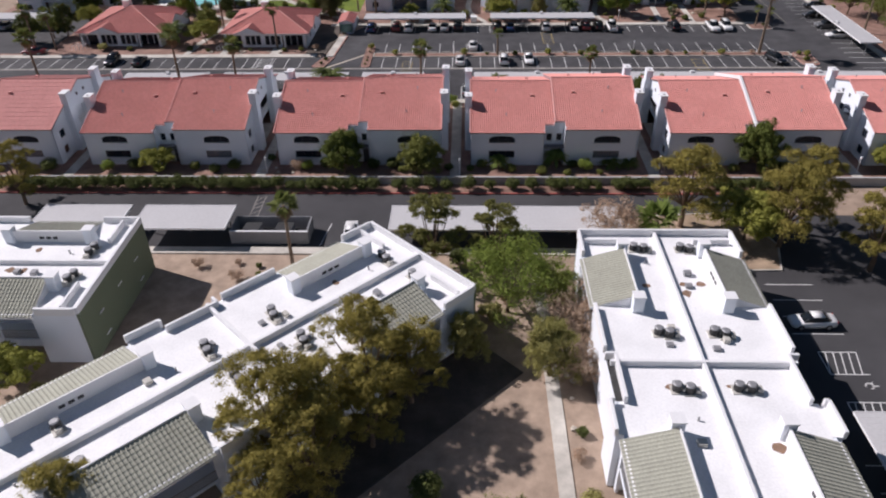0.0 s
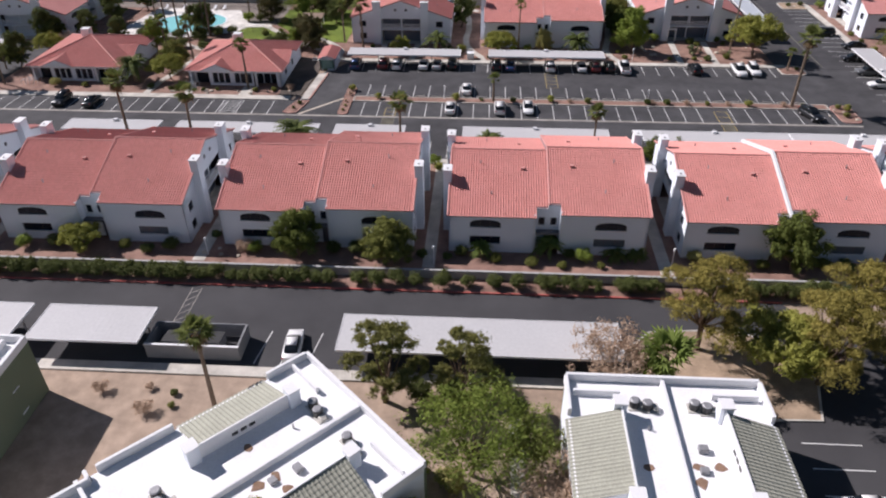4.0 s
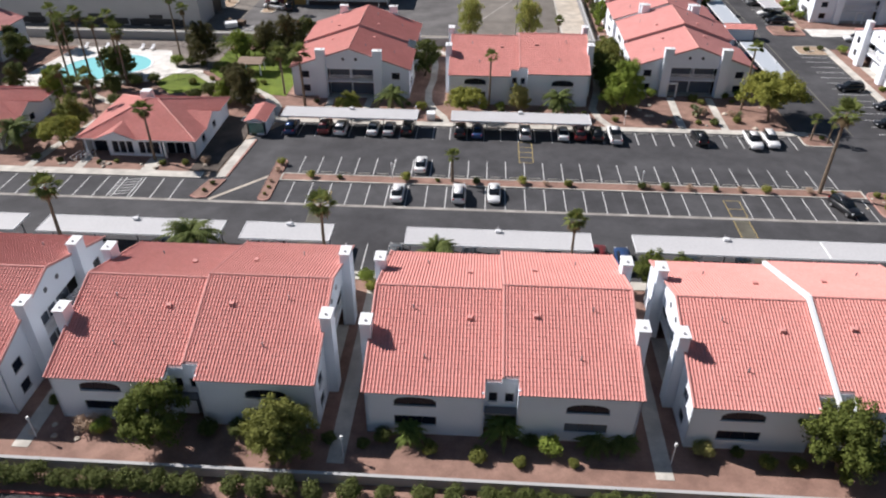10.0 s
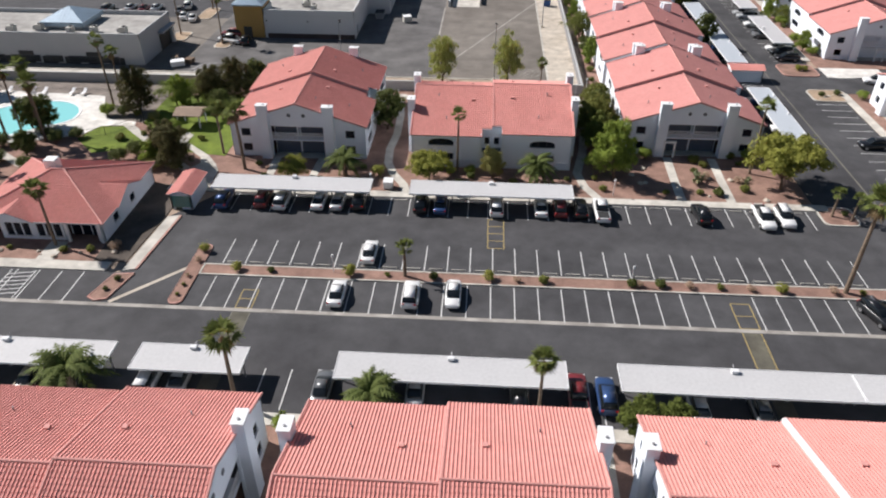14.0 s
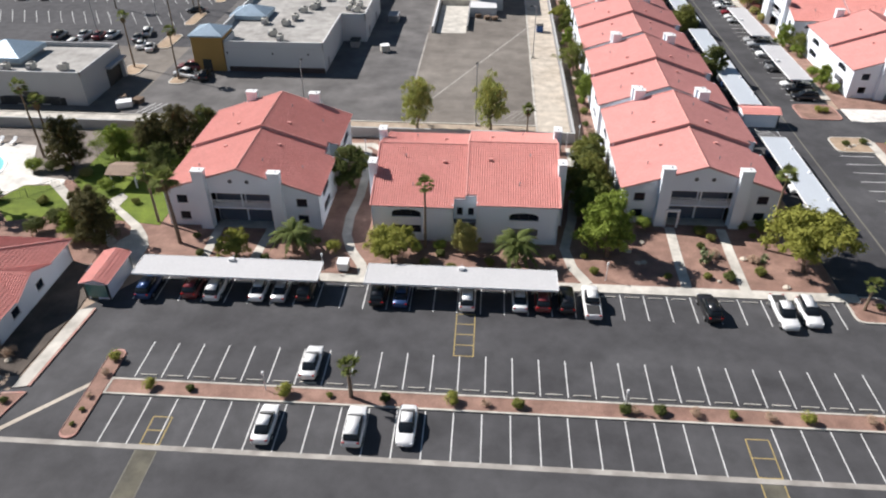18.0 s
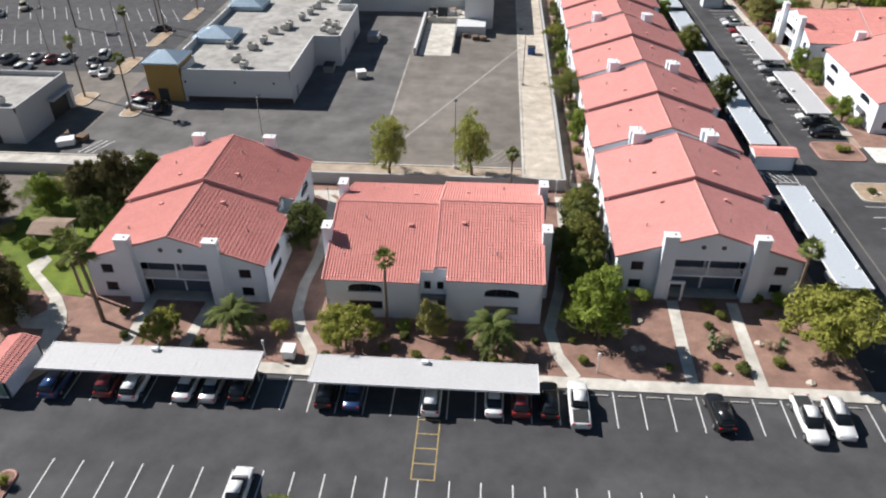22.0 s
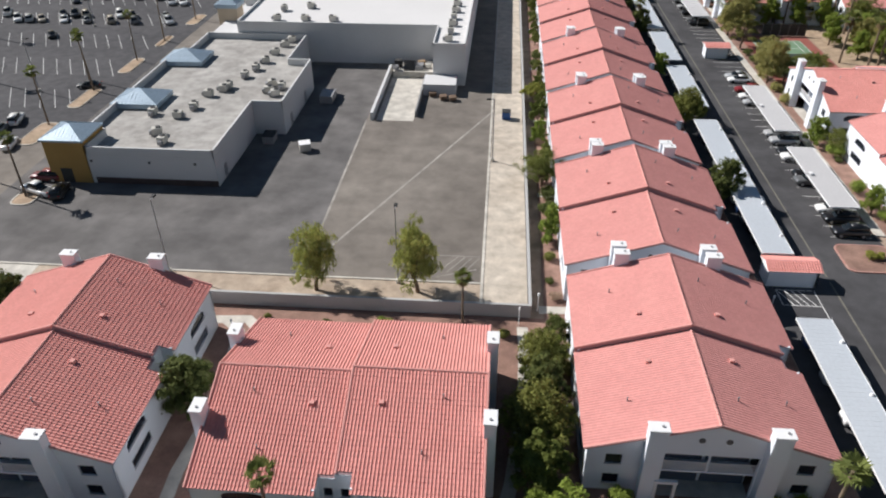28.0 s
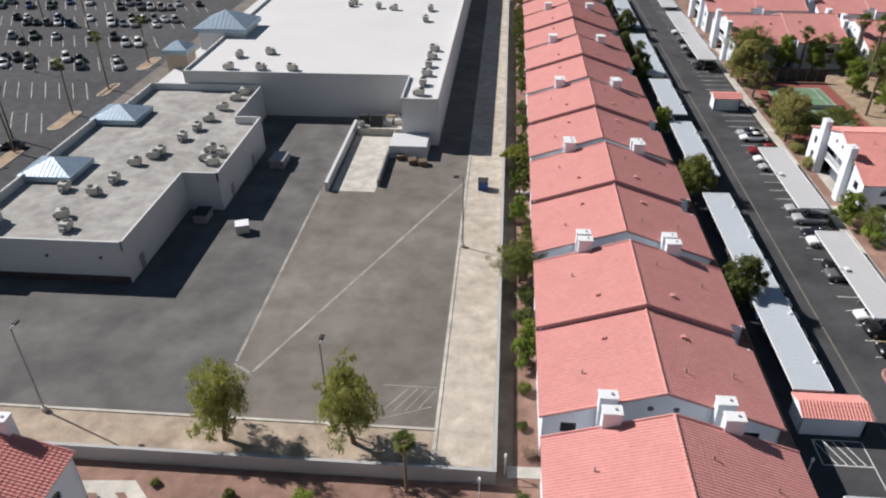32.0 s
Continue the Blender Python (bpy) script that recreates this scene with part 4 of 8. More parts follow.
# ---- carports
def carport(length, depth, z=2.6, material=None, label="long white ribbed-steel carport roof on steel posts"):
    """A flat ribbed canopy along x from 0, y from 0 to depth."""
    c = thing("carport", label, "carport", "carports")
    g = Geo()
    n = max(2, round(length / 0.62))
    for i in range(n):
        a, b = length * i / n, length * (i + 1) / n
        g.box(a, b, 0, depth, z, z + 0.05)
        g.box(a, a + 0.07, 0, depth, z + 0.05, z + 0.058)
    part("canopy", g, material or M_METALW, c)
    part("fascia", Geo().box(-0.03, length + 0.03, -0.05, 0.0, z - 0.14, z + 0.09).box(-0.03, length + 0.03, depth, depth + 0.05, z - 0.14, z + 0.09)
         .box(-0.05, 0.0, 0, depth, z - 0.14, z + 0.09).box(length, length + 0.05, 0, depth, z - 0.14, z + 0.09), M_TRIM, c)
    if material is None and depth < 5:
        lamp = part("roof_lamp", Geo().box(length / 2 - 0.35, length / 2 + 0.35, depth - 0.75, depth - 0.25, z + 0.086, z + 0.42), M_TRIM, c, "white box lamp", bevel=0.05)
        part("lamp_bracket", Geo().tube((length / 2, depth - 0.3, z + 0.2), (length / 2, depth + 0.35, z + 0.3), 0.05), M_STEEL, lamp)
    if material is not None:
        for i in range(int(length / 7.5)):
            x = length * (i + 0.5) / int(length / 7.5)
            part("roof_lamp", Geo().tube((x, 0.3, z + 0.06), (x, 0.3, z + 0.34), 0.24, 0.13, 10), M_TRIM, c, "white dome lamp")
    k = max(2, round(length / 5.5) + 1)
    for i in range(k):
        x = 0.4 + (length - 0.8) * i / (k - 1)
        post = part("post", Geo().box(x - 0.07, x + 0.07, depth * 0.62 - 0.07, depth * 0.62 + 0.07, 0, z - 0.2), M_STEEL, c)
        part("beam", Geo().box(x - 0.06, x + 0.06, 0.1, depth - 0.1, z - 0.2, z), M_STEEL, post)
    return c


made = {}


def put_carport(length, depth, m, z=2.6, material=None):
    key = (length, depth, z, material)
    if key in made:
        return copy_thing(made[key], m)
    made[key] = carport(length, depth, z, material)
    made[key].matrix_basis = m
    return made[key]


for x0, x1 in ((-61, -46.2), (-43.4, -21.1), (-18.5, -7.7), (1.3, 23.4), (28.4, 50.35), (50.55, 72)):
    put_carport(round(x1 - x0, 2), 3.6, pose(x0, 118.1, 0))
for x0, x1 in ((-22.1, -0.4), (5.0, 26.95)):
    put_carport(round(x1 - x0, 2), 3.7, pose(x0, 152.95, 0))
for x0, x1 in ((-53.5, -42.4), (-40.6, -29.1), (-9.3, 18.6)):
    put_carport(round(x1 - x0, 2), 5.4, pose(x0, 70.7, 0))
for y0, y1 in ((171.4, 194.2), (206.9, 247.4), (253.1, 274.1), (277.5, 296.2), (299, 328), (334, 372)):
    put_carport(round(y1 - y0, 2), 3.7, pose(64.8, y0, 0, 0, 0, 90), material=M_METALB)
for y0, y1 in ((219, 237.6), (243.8, 264), (309.3, 349.4), (354, 380)):
    put_carport(round(y1 - y0, 2), 3.9, pose(77.4, y0, 0, 0, 0, 90))
put_carport(30.6, 5.4, pose(38.55, 12.0, 0, 0, 0, 90))
put_carport(24.0, 4.0, pose(79.2, 136.6, 0, 0, 0, 90))
put_carport(17.0, 4.4, pose(-108.0, 154.2, 0))


# ---- cars
def loft(rings):
    """A closed skin through rings of points with the same count."""
    g, n = Geo(), len(rings[0])
    v = [p for r in rings for p in r]
    f = [(i * n + j, i * n + (j + 1) % n, (i + 1) * n + (j + 1) % n, (i + 1) * n + j) for i in range(len(rings) - 1) for j in range(n)]
    f += [tuple(range(n))[::-1], tuple(range((len(rings) - 1) * n, len(rings) * n))]
    return g.add(v, f)


def hull(stations):
    """stations: (y, half width, floor, shoulder, top) from tail to nose."""
    rings = []
    for y, w, z0, z1, z2 in stations:
        rings.append([(-w * 0.92, y, z0), (w * 0.92, y, z0), (w, y, z0 + (z1 - z0) * 0.45), (w * 0.97, y, z1), (w * 0.80, y, z2), (-w * 0.80, y, z2), (-w * 0.97, y, z1), (-w, y, z0 + (z1 - z0) * 0.45)])
    return loft(rings)


def cabin(stations):
    """stations: (y, half width low, half width high, low, high)."""
    return loft([[(-a, y, z0), (a, y, z0), (b, y, z1 - 0.04), (b * 0.86, y, z1), (-b * 0.86, y, z1), (-b, y, z1 - 0.04)] for y, a, b, z0, z1 in stations])


CAR_KINDS = {
    "sedan": dict(body=[(-2.35, 0.70, 0.35, 0.80, 0.88), (-2.2, 0.84, 0.24, 0.86, 0.98), (-1.3, 0.91, 0.20, 0.88, 1.0), (0.0, 0.92, 0.20, 0.86, 0.97), (1.1, 0.91, 0.20, 0.82, 0.94), (2.0, 0.84, 0.24, 0.72, 0.82), (2.35, 0.66, 0.34, 0.60, 0.66)],
                  cab=[(-1.75, 0.74, 0.62, 0.92, 0.98), (-0.95, 0.78, 0.60, 0.92, 1.38), (-0.2, 0.79, 0.61, 0.92, 1.44), (0.35, 0.79, 0.60, 0.92, 1.40), (1.2, 0.74, 0.62, 0.90, 0.95)], roof=(-0.95, 0.32, 0.56, 1.405), wheel=(1.42, 0.33)),
    "suv": dict(body=[(-2.35, 0.78, 0.40, 0.95, 1.05), (-2.25, 0.90, 0.28, 1.0, 1.10), (-1.3, 0.95, 0.24, 1.0, 1.12), (0.0, 0.96, 0.24, 0.98, 1.10), (1.1, 0.95, 0.24, 0.96, 1.08), (2.0, 0.90, 0.28, 0.88, 0.99), (2.35, 0.74, 0.38, 0.74, 0.82)],
                cab=[(-2.22, 0.80, 0.66, 1.04, 1.25), (-2.0, 0.82, 0.66, 1.04, 1.66), (-0.5, 0.84, 0.68, 1.04, 1.74), (0.3, 0.84, 0.67, 1.04, 1.70), (1.15, 0.80, 0.68, 1.02, 1.08)], roof=(-1.95, 0.25, 0.62, 1.70), wheel=(1.45, 0.37)),
    "pickup": dict(body=[(-2.85, 0.88, 0.45, 1.0, 1.02), (-2.8, 0.95, 0.34, 1.02, 1.06), (-1.3, 0.98, 0.30, 1.02, 1.06), (0.0, 0.98, 0.30, 1.02, 1.08), (1.2, 0.98, 0.30, 1.02, 1.12), (2.4, 0.94, 0.32, 0.96, 1.06), (2.8, 0.80, 0.40, 0.84, 0.92)],
                   cab=[(-0.95, 0.84, 0.68, 1.04, 1.1), (-0.75, 0.86, 0.70, 1.04, 1.80), (0.2, 0.87, 0.71, 1.04, 1.86), (0.8, 0.87, 0.70, 1.04, 1.80), (1.55, 0.84, 0.70, 1.04, 1.12)], roof=(-0.72, 0.75, 0.64, 1.825), wheel=(1.85, 0.40)),
}
PAINTS = {"white": (0.80, 0.80, 0.79), "silver": (0.50, 0.51, 0.52), "grey": (0.16, 0.165, 0.17), "black": (0.012, 0.012, 0.014), "red": (0.20, 0.015, 0.018), "maroon": (0.17, 0.024, 0.026),
          "blue": (0.035, 0.075, 0.19), "tan": (0.38, 0.33, 0.26), "teal": (0.05, 0.25, 0.35)}
paint_mats = {k: plain(k + "_car_paint", v, 0.28, 0.25 if k in ("silver", "grey", "blue") else 0.0, 0.6) for k, v in PAINTS.items()}
car_masters, car_meshes = {}, {}


def shared(key, make):
    if key not in car_meshes:
        car_meshes[key] = make()
    return car_meshes[key]


def build_car(kind, colour, far=False):
    k = CAR_KINDS[kind]
    noun = {"sedan": "saloon car", "suv": "sport utility vehicle", "pickup": "pickup truck"}[kind]
    c = thing("car" if kind != "pickup" else "pickup_truck", f"{colour} {noun} parked on asphalt", "car" if kind != "pickup" else "truck", "parked cars")
    pm = paint_mats[colour]
    body = part("body", data("body", hull(k["body"]), pm, 0.05, True), None, c)
    part("glasshouse", shared((kind, "glass"), lambda: data("glasshouse", cabin(k["cab"]), M_CARGLASS, 0.03, True)), None, c)
    y0, y1, w, z = k["roof"]
    part("roof_panel", data("roof_panel", Geo().box(-w, w, y0, y1, z - 0.02, z + 0.055), pm, 0.04, True), None, c)
    if kind == "pickup":
        part("load_bed", shared("bed", lambda: data("load_bed", Geo().box(-0.74, 0.74, -2.7, -1.05, 1.0, 1.075), M_ACDARK)), None, c)
    wy, wr = k["wheel"]
    hw = k["body"][3][1]
    tyre = shared((kind, "tyre"), lambda: data("tyre", Geo().tube((-0.11, 0, 0), (0.11, 0, 0), wr, n=16), M_RUBBER, 0.03))
    rim = shared((kind, "rim"), lambda: data("rim", Geo().tube((-0.115, 0, 0), (0.115, 0, 0), wr * 0.62, n=10), M_RIM))
    if far:
        def four():
            g = Geo()
            for sx in (-1, 1):
                for y in (-wy, wy):
                    g.tube((sx * (hw - 0.09) - 0.11, y, wr), (sx * (hw - 0.09) + 0.11, y, wr), wr, n=10)
            return data("wheel_set", g, M_RUBBER)
        part("wheel_set", shared((kind, "set"), four), None, c, kind="stuff")
    for sx in (-1, 1) if not far else ():
        for y in (-wy, wy):
            t = part("wheel", tyre, None, c)
            t.matrix_basis = pose(sx * (hw - 0.09), y, wr)
            if not far:
                part("rim", rim, None, t)
    if far:
        return c
    nose, tail = k["body"][-2], k["body"][1]
    for sx in (-1, 1):
        hl = part("headlight", shared((kind, "head"), lambda: data("headlight", Geo().box(-0.17, 0.17, -0.12, 0.1, -0.07, 0.07), M_LAMPGLASS, 0.02)), None, c)
        hl.matrix_basis = pose(sx * nose[1] * 0.72, nose[0] + 0.16, nose[3] - 0.06)
        tl = part("tail_light", shared((kind, "tail"), lambda: data("tail_light", Geo().box(-0.15, 0.15, -0.06, 0.1, -0.08, 0.08), M_TAIL, 0.02)), None, c)
        tl.matrix_basis = pose(sx * tail[1] * 0.75, tail[0] - 0.08, tail[3] - 0.02)
    return c


def park(kind, colour, x, y, heading=0.0, far=False):
    """heading: 0 has the nose to +y."""
    m = pose(x, y, 0, 0, 0, heading)
    if (kind, colour, far) in car_masters:
        return copy_thing(car_masters[kind, colour, far], m)
    c = build_car(kind, colour, far)
    c.matrix_basis = m
    car_masters[kind, colour, far] = c
    return c


for row in (("sedan", "white", -1.3, 133.6, 0), ("suv", "white", 7.1, 133.8, 0), ("sedan", "white", 11.9, 134.2, 180), ("sedan", "white", 1.2, 142.0, 0), ("suv", "black", 58.6, 133.6, 200),
            ("suv", "blue", -20.6, 153.4, 0), ("suv", "maroon", -15.3, 153.9, 0), ("suv", "white", -12.6, 153.6, 0), ("sedan", "white", -7.5, 153.9, 0), ("sedan", "silver", -4.9, 153.9, 0), ("suv", "black", -2.0, 154.2, 0),
            ("suv", "black", 6.5, 153.9, 0), ("sedan", "blue", 9.2, 153.9, 0), ("suv", "white", 16.8, 153.7, 0), ("sedan", "white", 22.8, 154.0, 0), ("suv", "maroon", 25.4, 154.1, 0), ("suv", "black", 28.1, 154.0, 0),
            ("pickup", "white", 30.9, 153.7, 0), ("suv", "black", 44.1, 153.6, 4), ("pickup", "white", 52.2, 153.2, 180), ("suv", "white", 55.0, 153.4, 180),
            ("sedan", "grey", 0.0, 118.8, 0), ("pickup", "maroon", 24.6, 119.2, 0), ("suv", "blue", 27.3, 119.4, 0), ("suv", "white", -17.2, 118.8, 0), ("sedan", "silver", -14.2, 118.8, 180),
            ("sedan", "grey", 6, 118.8, 0), ("sedan", "silver", 9, 118.7, 180), ("suv", "black", 19, 118.7, 0), ("sedan", "silver", 35.8, 118.6, 0), ("sedan", "grey", 41.6, 118.6, 0), ("sedan", "tan", -29, 118.6, 0), ("suv", "grey", -25, 118.7, 0),
            ("sedan", "white", -14.3, 73.4, 4), ("sedan", "white", 35.8, 57.0, 92), ("sedan", "black", -64, 133.6, 0), ("suv", "black", -69.5, 133.8, 180), ("sedan", "maroon", -88, 139.2, 90),
            ("suv", "white", 88.4, 204.4, 80), ("sedan", "black", 79.4, 168.5, 92), ("sedan", "black", 76.4, 161.2, 90), ("suv", "grey", 76.2, 153.8, 90), ("sedan", "white", 76.0, 147.6, 90), ("suv", "black", 76.2, 176.5, 92)):
    park(*row)
rc = random.Random(5)
for y, kind, colour in ((216.1, "suv", "black"), (219.6, "suv", "black"), (222.3, "sedan", "white"), (230.4, "pickup", "grey"), (232.6, "suv", "black"), (238.4, "suv", "white"), (240.6, "sedan", "black"), (244.5, "suv", "silver"), (247.6, "sedan", "silver"),
                        (261.2, "sedan", "silver"), (264.2, "sedan", "white"), (267.2, "suv", "red"), (272.8, "sedan", "white"), (274.9, "sedan", "silver"), (311.0, "suv", "black"), (314.0, "sedan", "grey"), (319.8, "suv", "black"), (325.5, "sedan", "silver"), (331, "suv", "grey"), (338, "sedan", "white")):
    park(kind, colour, 75.6, y, 90 + rc.uniform(-2, 2), y > 250)
for y0, y1 in ((172, 193), (206, 246), (254, 278), (288, 327)):
    y = y0 + 1.4
    while y < y1:
        if rc.random() < 0.6:
            park(rc.choice(["sedan", "suv"]), rc.choice(["white", "silver", "grey", "black", "blue"]), 64.2, y, 270, True)
        y += 2.75
# shopping-centre car park, angled stalls, fuller towards the far end
for yc in (255, 272.2, 289.2, 306.2, 323.2, 340.2, 357.2):
    for k in range(22):
        for side in (-1, 1):
            full = 0.0 if yc < 260 else (0.09 if yc < 295 else (0.36 if yc < 330 else 0.5))
            if rc.random() < full * (1.25 if k < 12 else 0.6):
                x = -56.0 - 3.0 * k - side * 1.3 + rc.uniform(-0.2, 0.2)
                park(rc.choice(["sedan", "sedan", "suv", "suv", "pickup"]), rc.choice(["white", "white", "silver", "silver", "grey", "black", "black", "black", "blue", "tan"]), x, yc + side * 2.4, 29.5 + (0 if rc.random() < 0.6 else 180) + rc.uniform(-3, 3), True)
for row in (("suv", "grey", -76.8, 240.2, 0), ("suv", "white", -71.0, 235.4, 0), ("sedan", "silver", -71.7, 241.4, 0), ("sedan", "maroon", -68.2, 241.0, 0), ("sedan", "silver", -65.4, 241.6, 0), ("sedan", "grey", -59.0, 240.0, 10), ("suv", "white", -58.4, 243.8, 15), ("sedan", "white", -56.5, 235.6, 15), ("sedan", "white", -53.9, 234.2, 15), ("pickup", "white", -40.3, 219.2, 70), ("suv", "black", -36.8, 219.0, 10), ("suv", "maroon", -41.3, 223.4, 90), ("sedan", "black", -53.4, 260.8, 100)):
    park(*row)


# ---- flat-roofed white block: origin at the middle of its north end, running towards -y
def condenser(m, parent=None):
    a = thing("condenser", "dark round air conditioner on a white flat roof", "air conditioner", "roof air conditioners", m)
    g = Geo().tube((0, 0, 0), (0, 0, 0.72), 0.40, 0.42, 14)
    part("case", g, M_ACDARK, a)
    part("base", Geo().box(-0.5, 0.9, -0.5, 0.5, -0.06, 0.04), M_ACBODY, a)
    part("supply_box", Geo().box(0.46, 0.86, -0.3, 0.25, 0.04, 0.42), M_ACBODY, a, "beige duct box", bevel=0.03)
    part("fan_guard", Geo().tube((0, 0, 0.72), (0, 0, 0.79), 0.40, 0.30, 14), M_STEEL, a, "grey wire fan guard")
    return a


def flat_block(length=62.0):
    b = thing("flat_roof_building", "two-storey white flat-roofed apartment block with parapets", "building", "flat-roofed blocks")
    w, roof, top, L = 8.05, 6.2, 6.95, length
    back = w - 2.3
    part("wall", Geo().box(-back, back, -L, -0.25, 0, roof - 0.02), M_STUCCO, b)
    for s in (-1, 1):
        xa, xb = min(s * back, s * w), max(s * back, s * w)
        for y0, y1 in ((-L, -39.0), (-28.2, -12.3), (-4.5, -0.25)):
            part("wall", Geo().box(xa, xb, y0, y1, 0, roof - 0.02), M_STUCCO, b)
        for y0, y1 in ((-39.0, -28.2), (-12.3, -4.5)):
            bal = part("balcony", Geo().box(xa, xb, y0, y1, 2.85, 3.05), M_STUCCO, b, "shaded balcony slab under the tiled eave")
            part("lintel", Geo().box(s * w - 0.12, s * w + 0.12, y0, y1, roof - 0.45, roof - 0.02), M_TRIM, bal)
            for yy in (y0 + 0.13, (y0 + y1) / 2, y1 - 0.13):
                part("post", Geo().box(s * (w - 0.13) - 0.13, s * (w - 0.13) + 0.13, yy - 0.13, yy + 0.13, 0, roof - 0.3), M_STUCCO, bal)
            railing(bal, y0 + 0.3, y1 - 0.3, 0, 3.05, M_STEEL).matrix_basis = pose(s * (w - 0.1), 0, 0, 0, 0, 90)
    part("end_wall", Geo().box(-w, w, -0.25, 0.0, 0, roof), M_GREENWALL, b, "green painted end wall")
    part("roof", Geo().box(-w + 0.3, w - 0.3, -L + 0.3, -0.3, roof - 0.02, roof + 0.02), M_ROOFWHITE, b, "white coated flat roof")
    part("parapet", Geo().box(-w, w, -0.3, 0.02, roof, top), M_TRIM, b, bevel=0.03)
    part("parapet", Geo().box(-w, w, -L, -L + 0.3, roof, top), M_TRIM, b, bevel=0.03)
    rs = random.Random(5)
    for _ in range(7):
        x, y = rs.choice([-1, 1]) * rs.uniform(0.8, 3.4), rs.uniform(-34, -2.4)
        a, q = rs.uniform(0, 6.28), rs.uniform(0.3, 0.75)
        pts = [(x + q * rs.uniform(0.5, 1.1) * math.cos(a + 0.9 * i), y + q * rs.uniform(0.4, 0.9) * math.sin(a + 0.9 * i)) for i in range(7)]
        part("debris_patch", Geo().prism(pts, roof + 0.021, roof + 0.05), M_DEBRIS, b, "brown leaf litter and roofing scrap")
    for _ in range(9):
        x, y = rs.choice([-1, 1]) * rs.uniform(1.2, 3.2), rs.uniform(-34, -2.4)
        part("duct_box", Geo().box(x - rs.uniform(0.2, 0.45), x + 0.3, y - 0.25, y + rs.uniform(0.2, 0.4), roof, roof + rs.uniform(0.25, 0.5)), rs.choice([M_ACBODY, M_STEEL]), b, "small roof duct box", bevel=0.03)
    for s in (-1, 1):
        for y0, y1 in ((-4.2, -0.3), (-18.6, -12.6), (-55, -39.4)):
            part("parapet", Geo().box(s * w - 0.16, s * w + 0.16, y0, y1, roof - 0.1, top), M_TRIM, b, bevel=0.03)
        for y0, y1, o in ((-24.6, -19.4, -0.75), (-27.9, -24.6, 0.55)):
            part("parapet", Geo().box(s * (w + o) - 0.16, s * (w + o) + 0.16, y0, y1, roof - 0.1, top), M_TRIM, b, bevel=0.03)
            part("parapet", Geo().box(min(s * (w + o), s * (w + 0.16)), max(s * (w + o), s * (w + 0.16)), y1 - 0.16, y1 + 0.12, roof - 0.1, top + 0.02), M_TRIM, b, bevel=0.03)
        # the stair well's inner shade is a dark plate on the roof
        part("stair_well_shade", Geo().box(min(s * (w - 0.6), s * (w + 0.01)), max(s * (w - 0.6), s * (w + 0.01)), -24.4, -19.2, roof + 0.021, roof + 0.03), M_ACDARK, b, "flat dark plate for a shaded stair well")
        part("bay", Geo().box(min(s * w, s * (w + 0.55)), max(s * w, s * (w + 0.55)), -27.8, -24.7, 0, roof), M_STUCCO, b)
        part("bay_roof", Geo().box(min(s * (w - 0.3), s * (w + 0.4)), max(s * (w - 0.3), s * (w + 0.4)), -27.8, -24.8, roof, roof + 0.02), M_ROOFWHITE, b)
        part("parapet_return", Geo().box(s * (w - 2.4) - 1.9, s * (w - 2.4) + 1.9, -2.0, -1.75, roof, top - 0.1), M_TRIM, b)
    part("spine_wall", Geo().box(-0.16, 0.16, -L + 0.3, -0.3, roof, roof + 0.55), M_TRIM, b, bevel=0.02)
    for y in (-20.2, -48):
        part("cross_wall", Geo().box(-w + 0.2, w - 0.2, y - 0.16, y + 0.16, roof, roof + 0.6), M_TRIM, b, bevel=0.02)
    for s in (-1, 1):
        for y0, y1 in ((-12.3, -4.5), (-39.0, -28.2)):
            hi, lo, xi, xo = roof + 1.35, roof - 0.1, s * (w - 3.9), s * (w + 0.35)
            n = y1 - y0
            roof_m = part("mansard", Geo().add([(xi, y0, hi - 0.08), (xo, y0, lo - 0.08), (xo, y1, lo - 0.08), (xi, y1, hi - 0.08), (xi, y0, roof), (xi, y1, roof), (xo, y0, lo - 0.3), (xo, y1, lo - 0.3)],
                                               [(0, 1, 2, 3), (0, 3, 5, 4), (0, 4, 6, 1), (3, 2, 7, 5), (1, 6, 7, 2)]), M_TRIM, b)
            t = part("tile_field", tiles(0, n, 4.25, hi - lo, amp=0.075, pitch=0.36), M_TILE_OLIVE, roof_m, "weathered olive-grey tiles")
            t.matrix_basis = pose(xo, y1 if s < 0 else y0, lo - 0.06, 0, 0, -90 if s < 0 else 90)
            inner = part("clerestory_wall", Geo().box(min(xi, xi - s * 0.14), max(xi, xi - s * 0.14), y0, y1, roof, hi + 0.12), M_TRIM, b)
            for k in range(3):
                yy = y0 + n * 0.35 + 0.75 * k
                part("vent", Geo().box(min(xi - s * 0.14, xi - s * 0.19), max(xi - s * 0.14, xi - s * 0.19), yy, yy + 0.5, roof + 0.45, roof + 0.75), M_ACDARK, inner)
            for y in (y0 - 0.5, y1 + 0.5):
                c = part("chimney", Geo().box(xi - 0.52, xi + 0.52, y - 0.5, y + 0.5, roof, roof + 1.75), M_STUCCO, b, bevel=0.04)
                part("cap", Geo().box(xi - 0.58, xi + 0.58, y - 0.56, y + 0.56, roof + 1.75, roof + 1.86), M_TRIM, c)
        for y in (-8.5, -17.5, -24.5, -35.5):
            for z in (1.6, 4.3):
                window(b, s * ((back if y in (-8.5, -35.5) else w) + 0.002), y, z, 1.6, 1.2, 90 if s > 0 else 270)
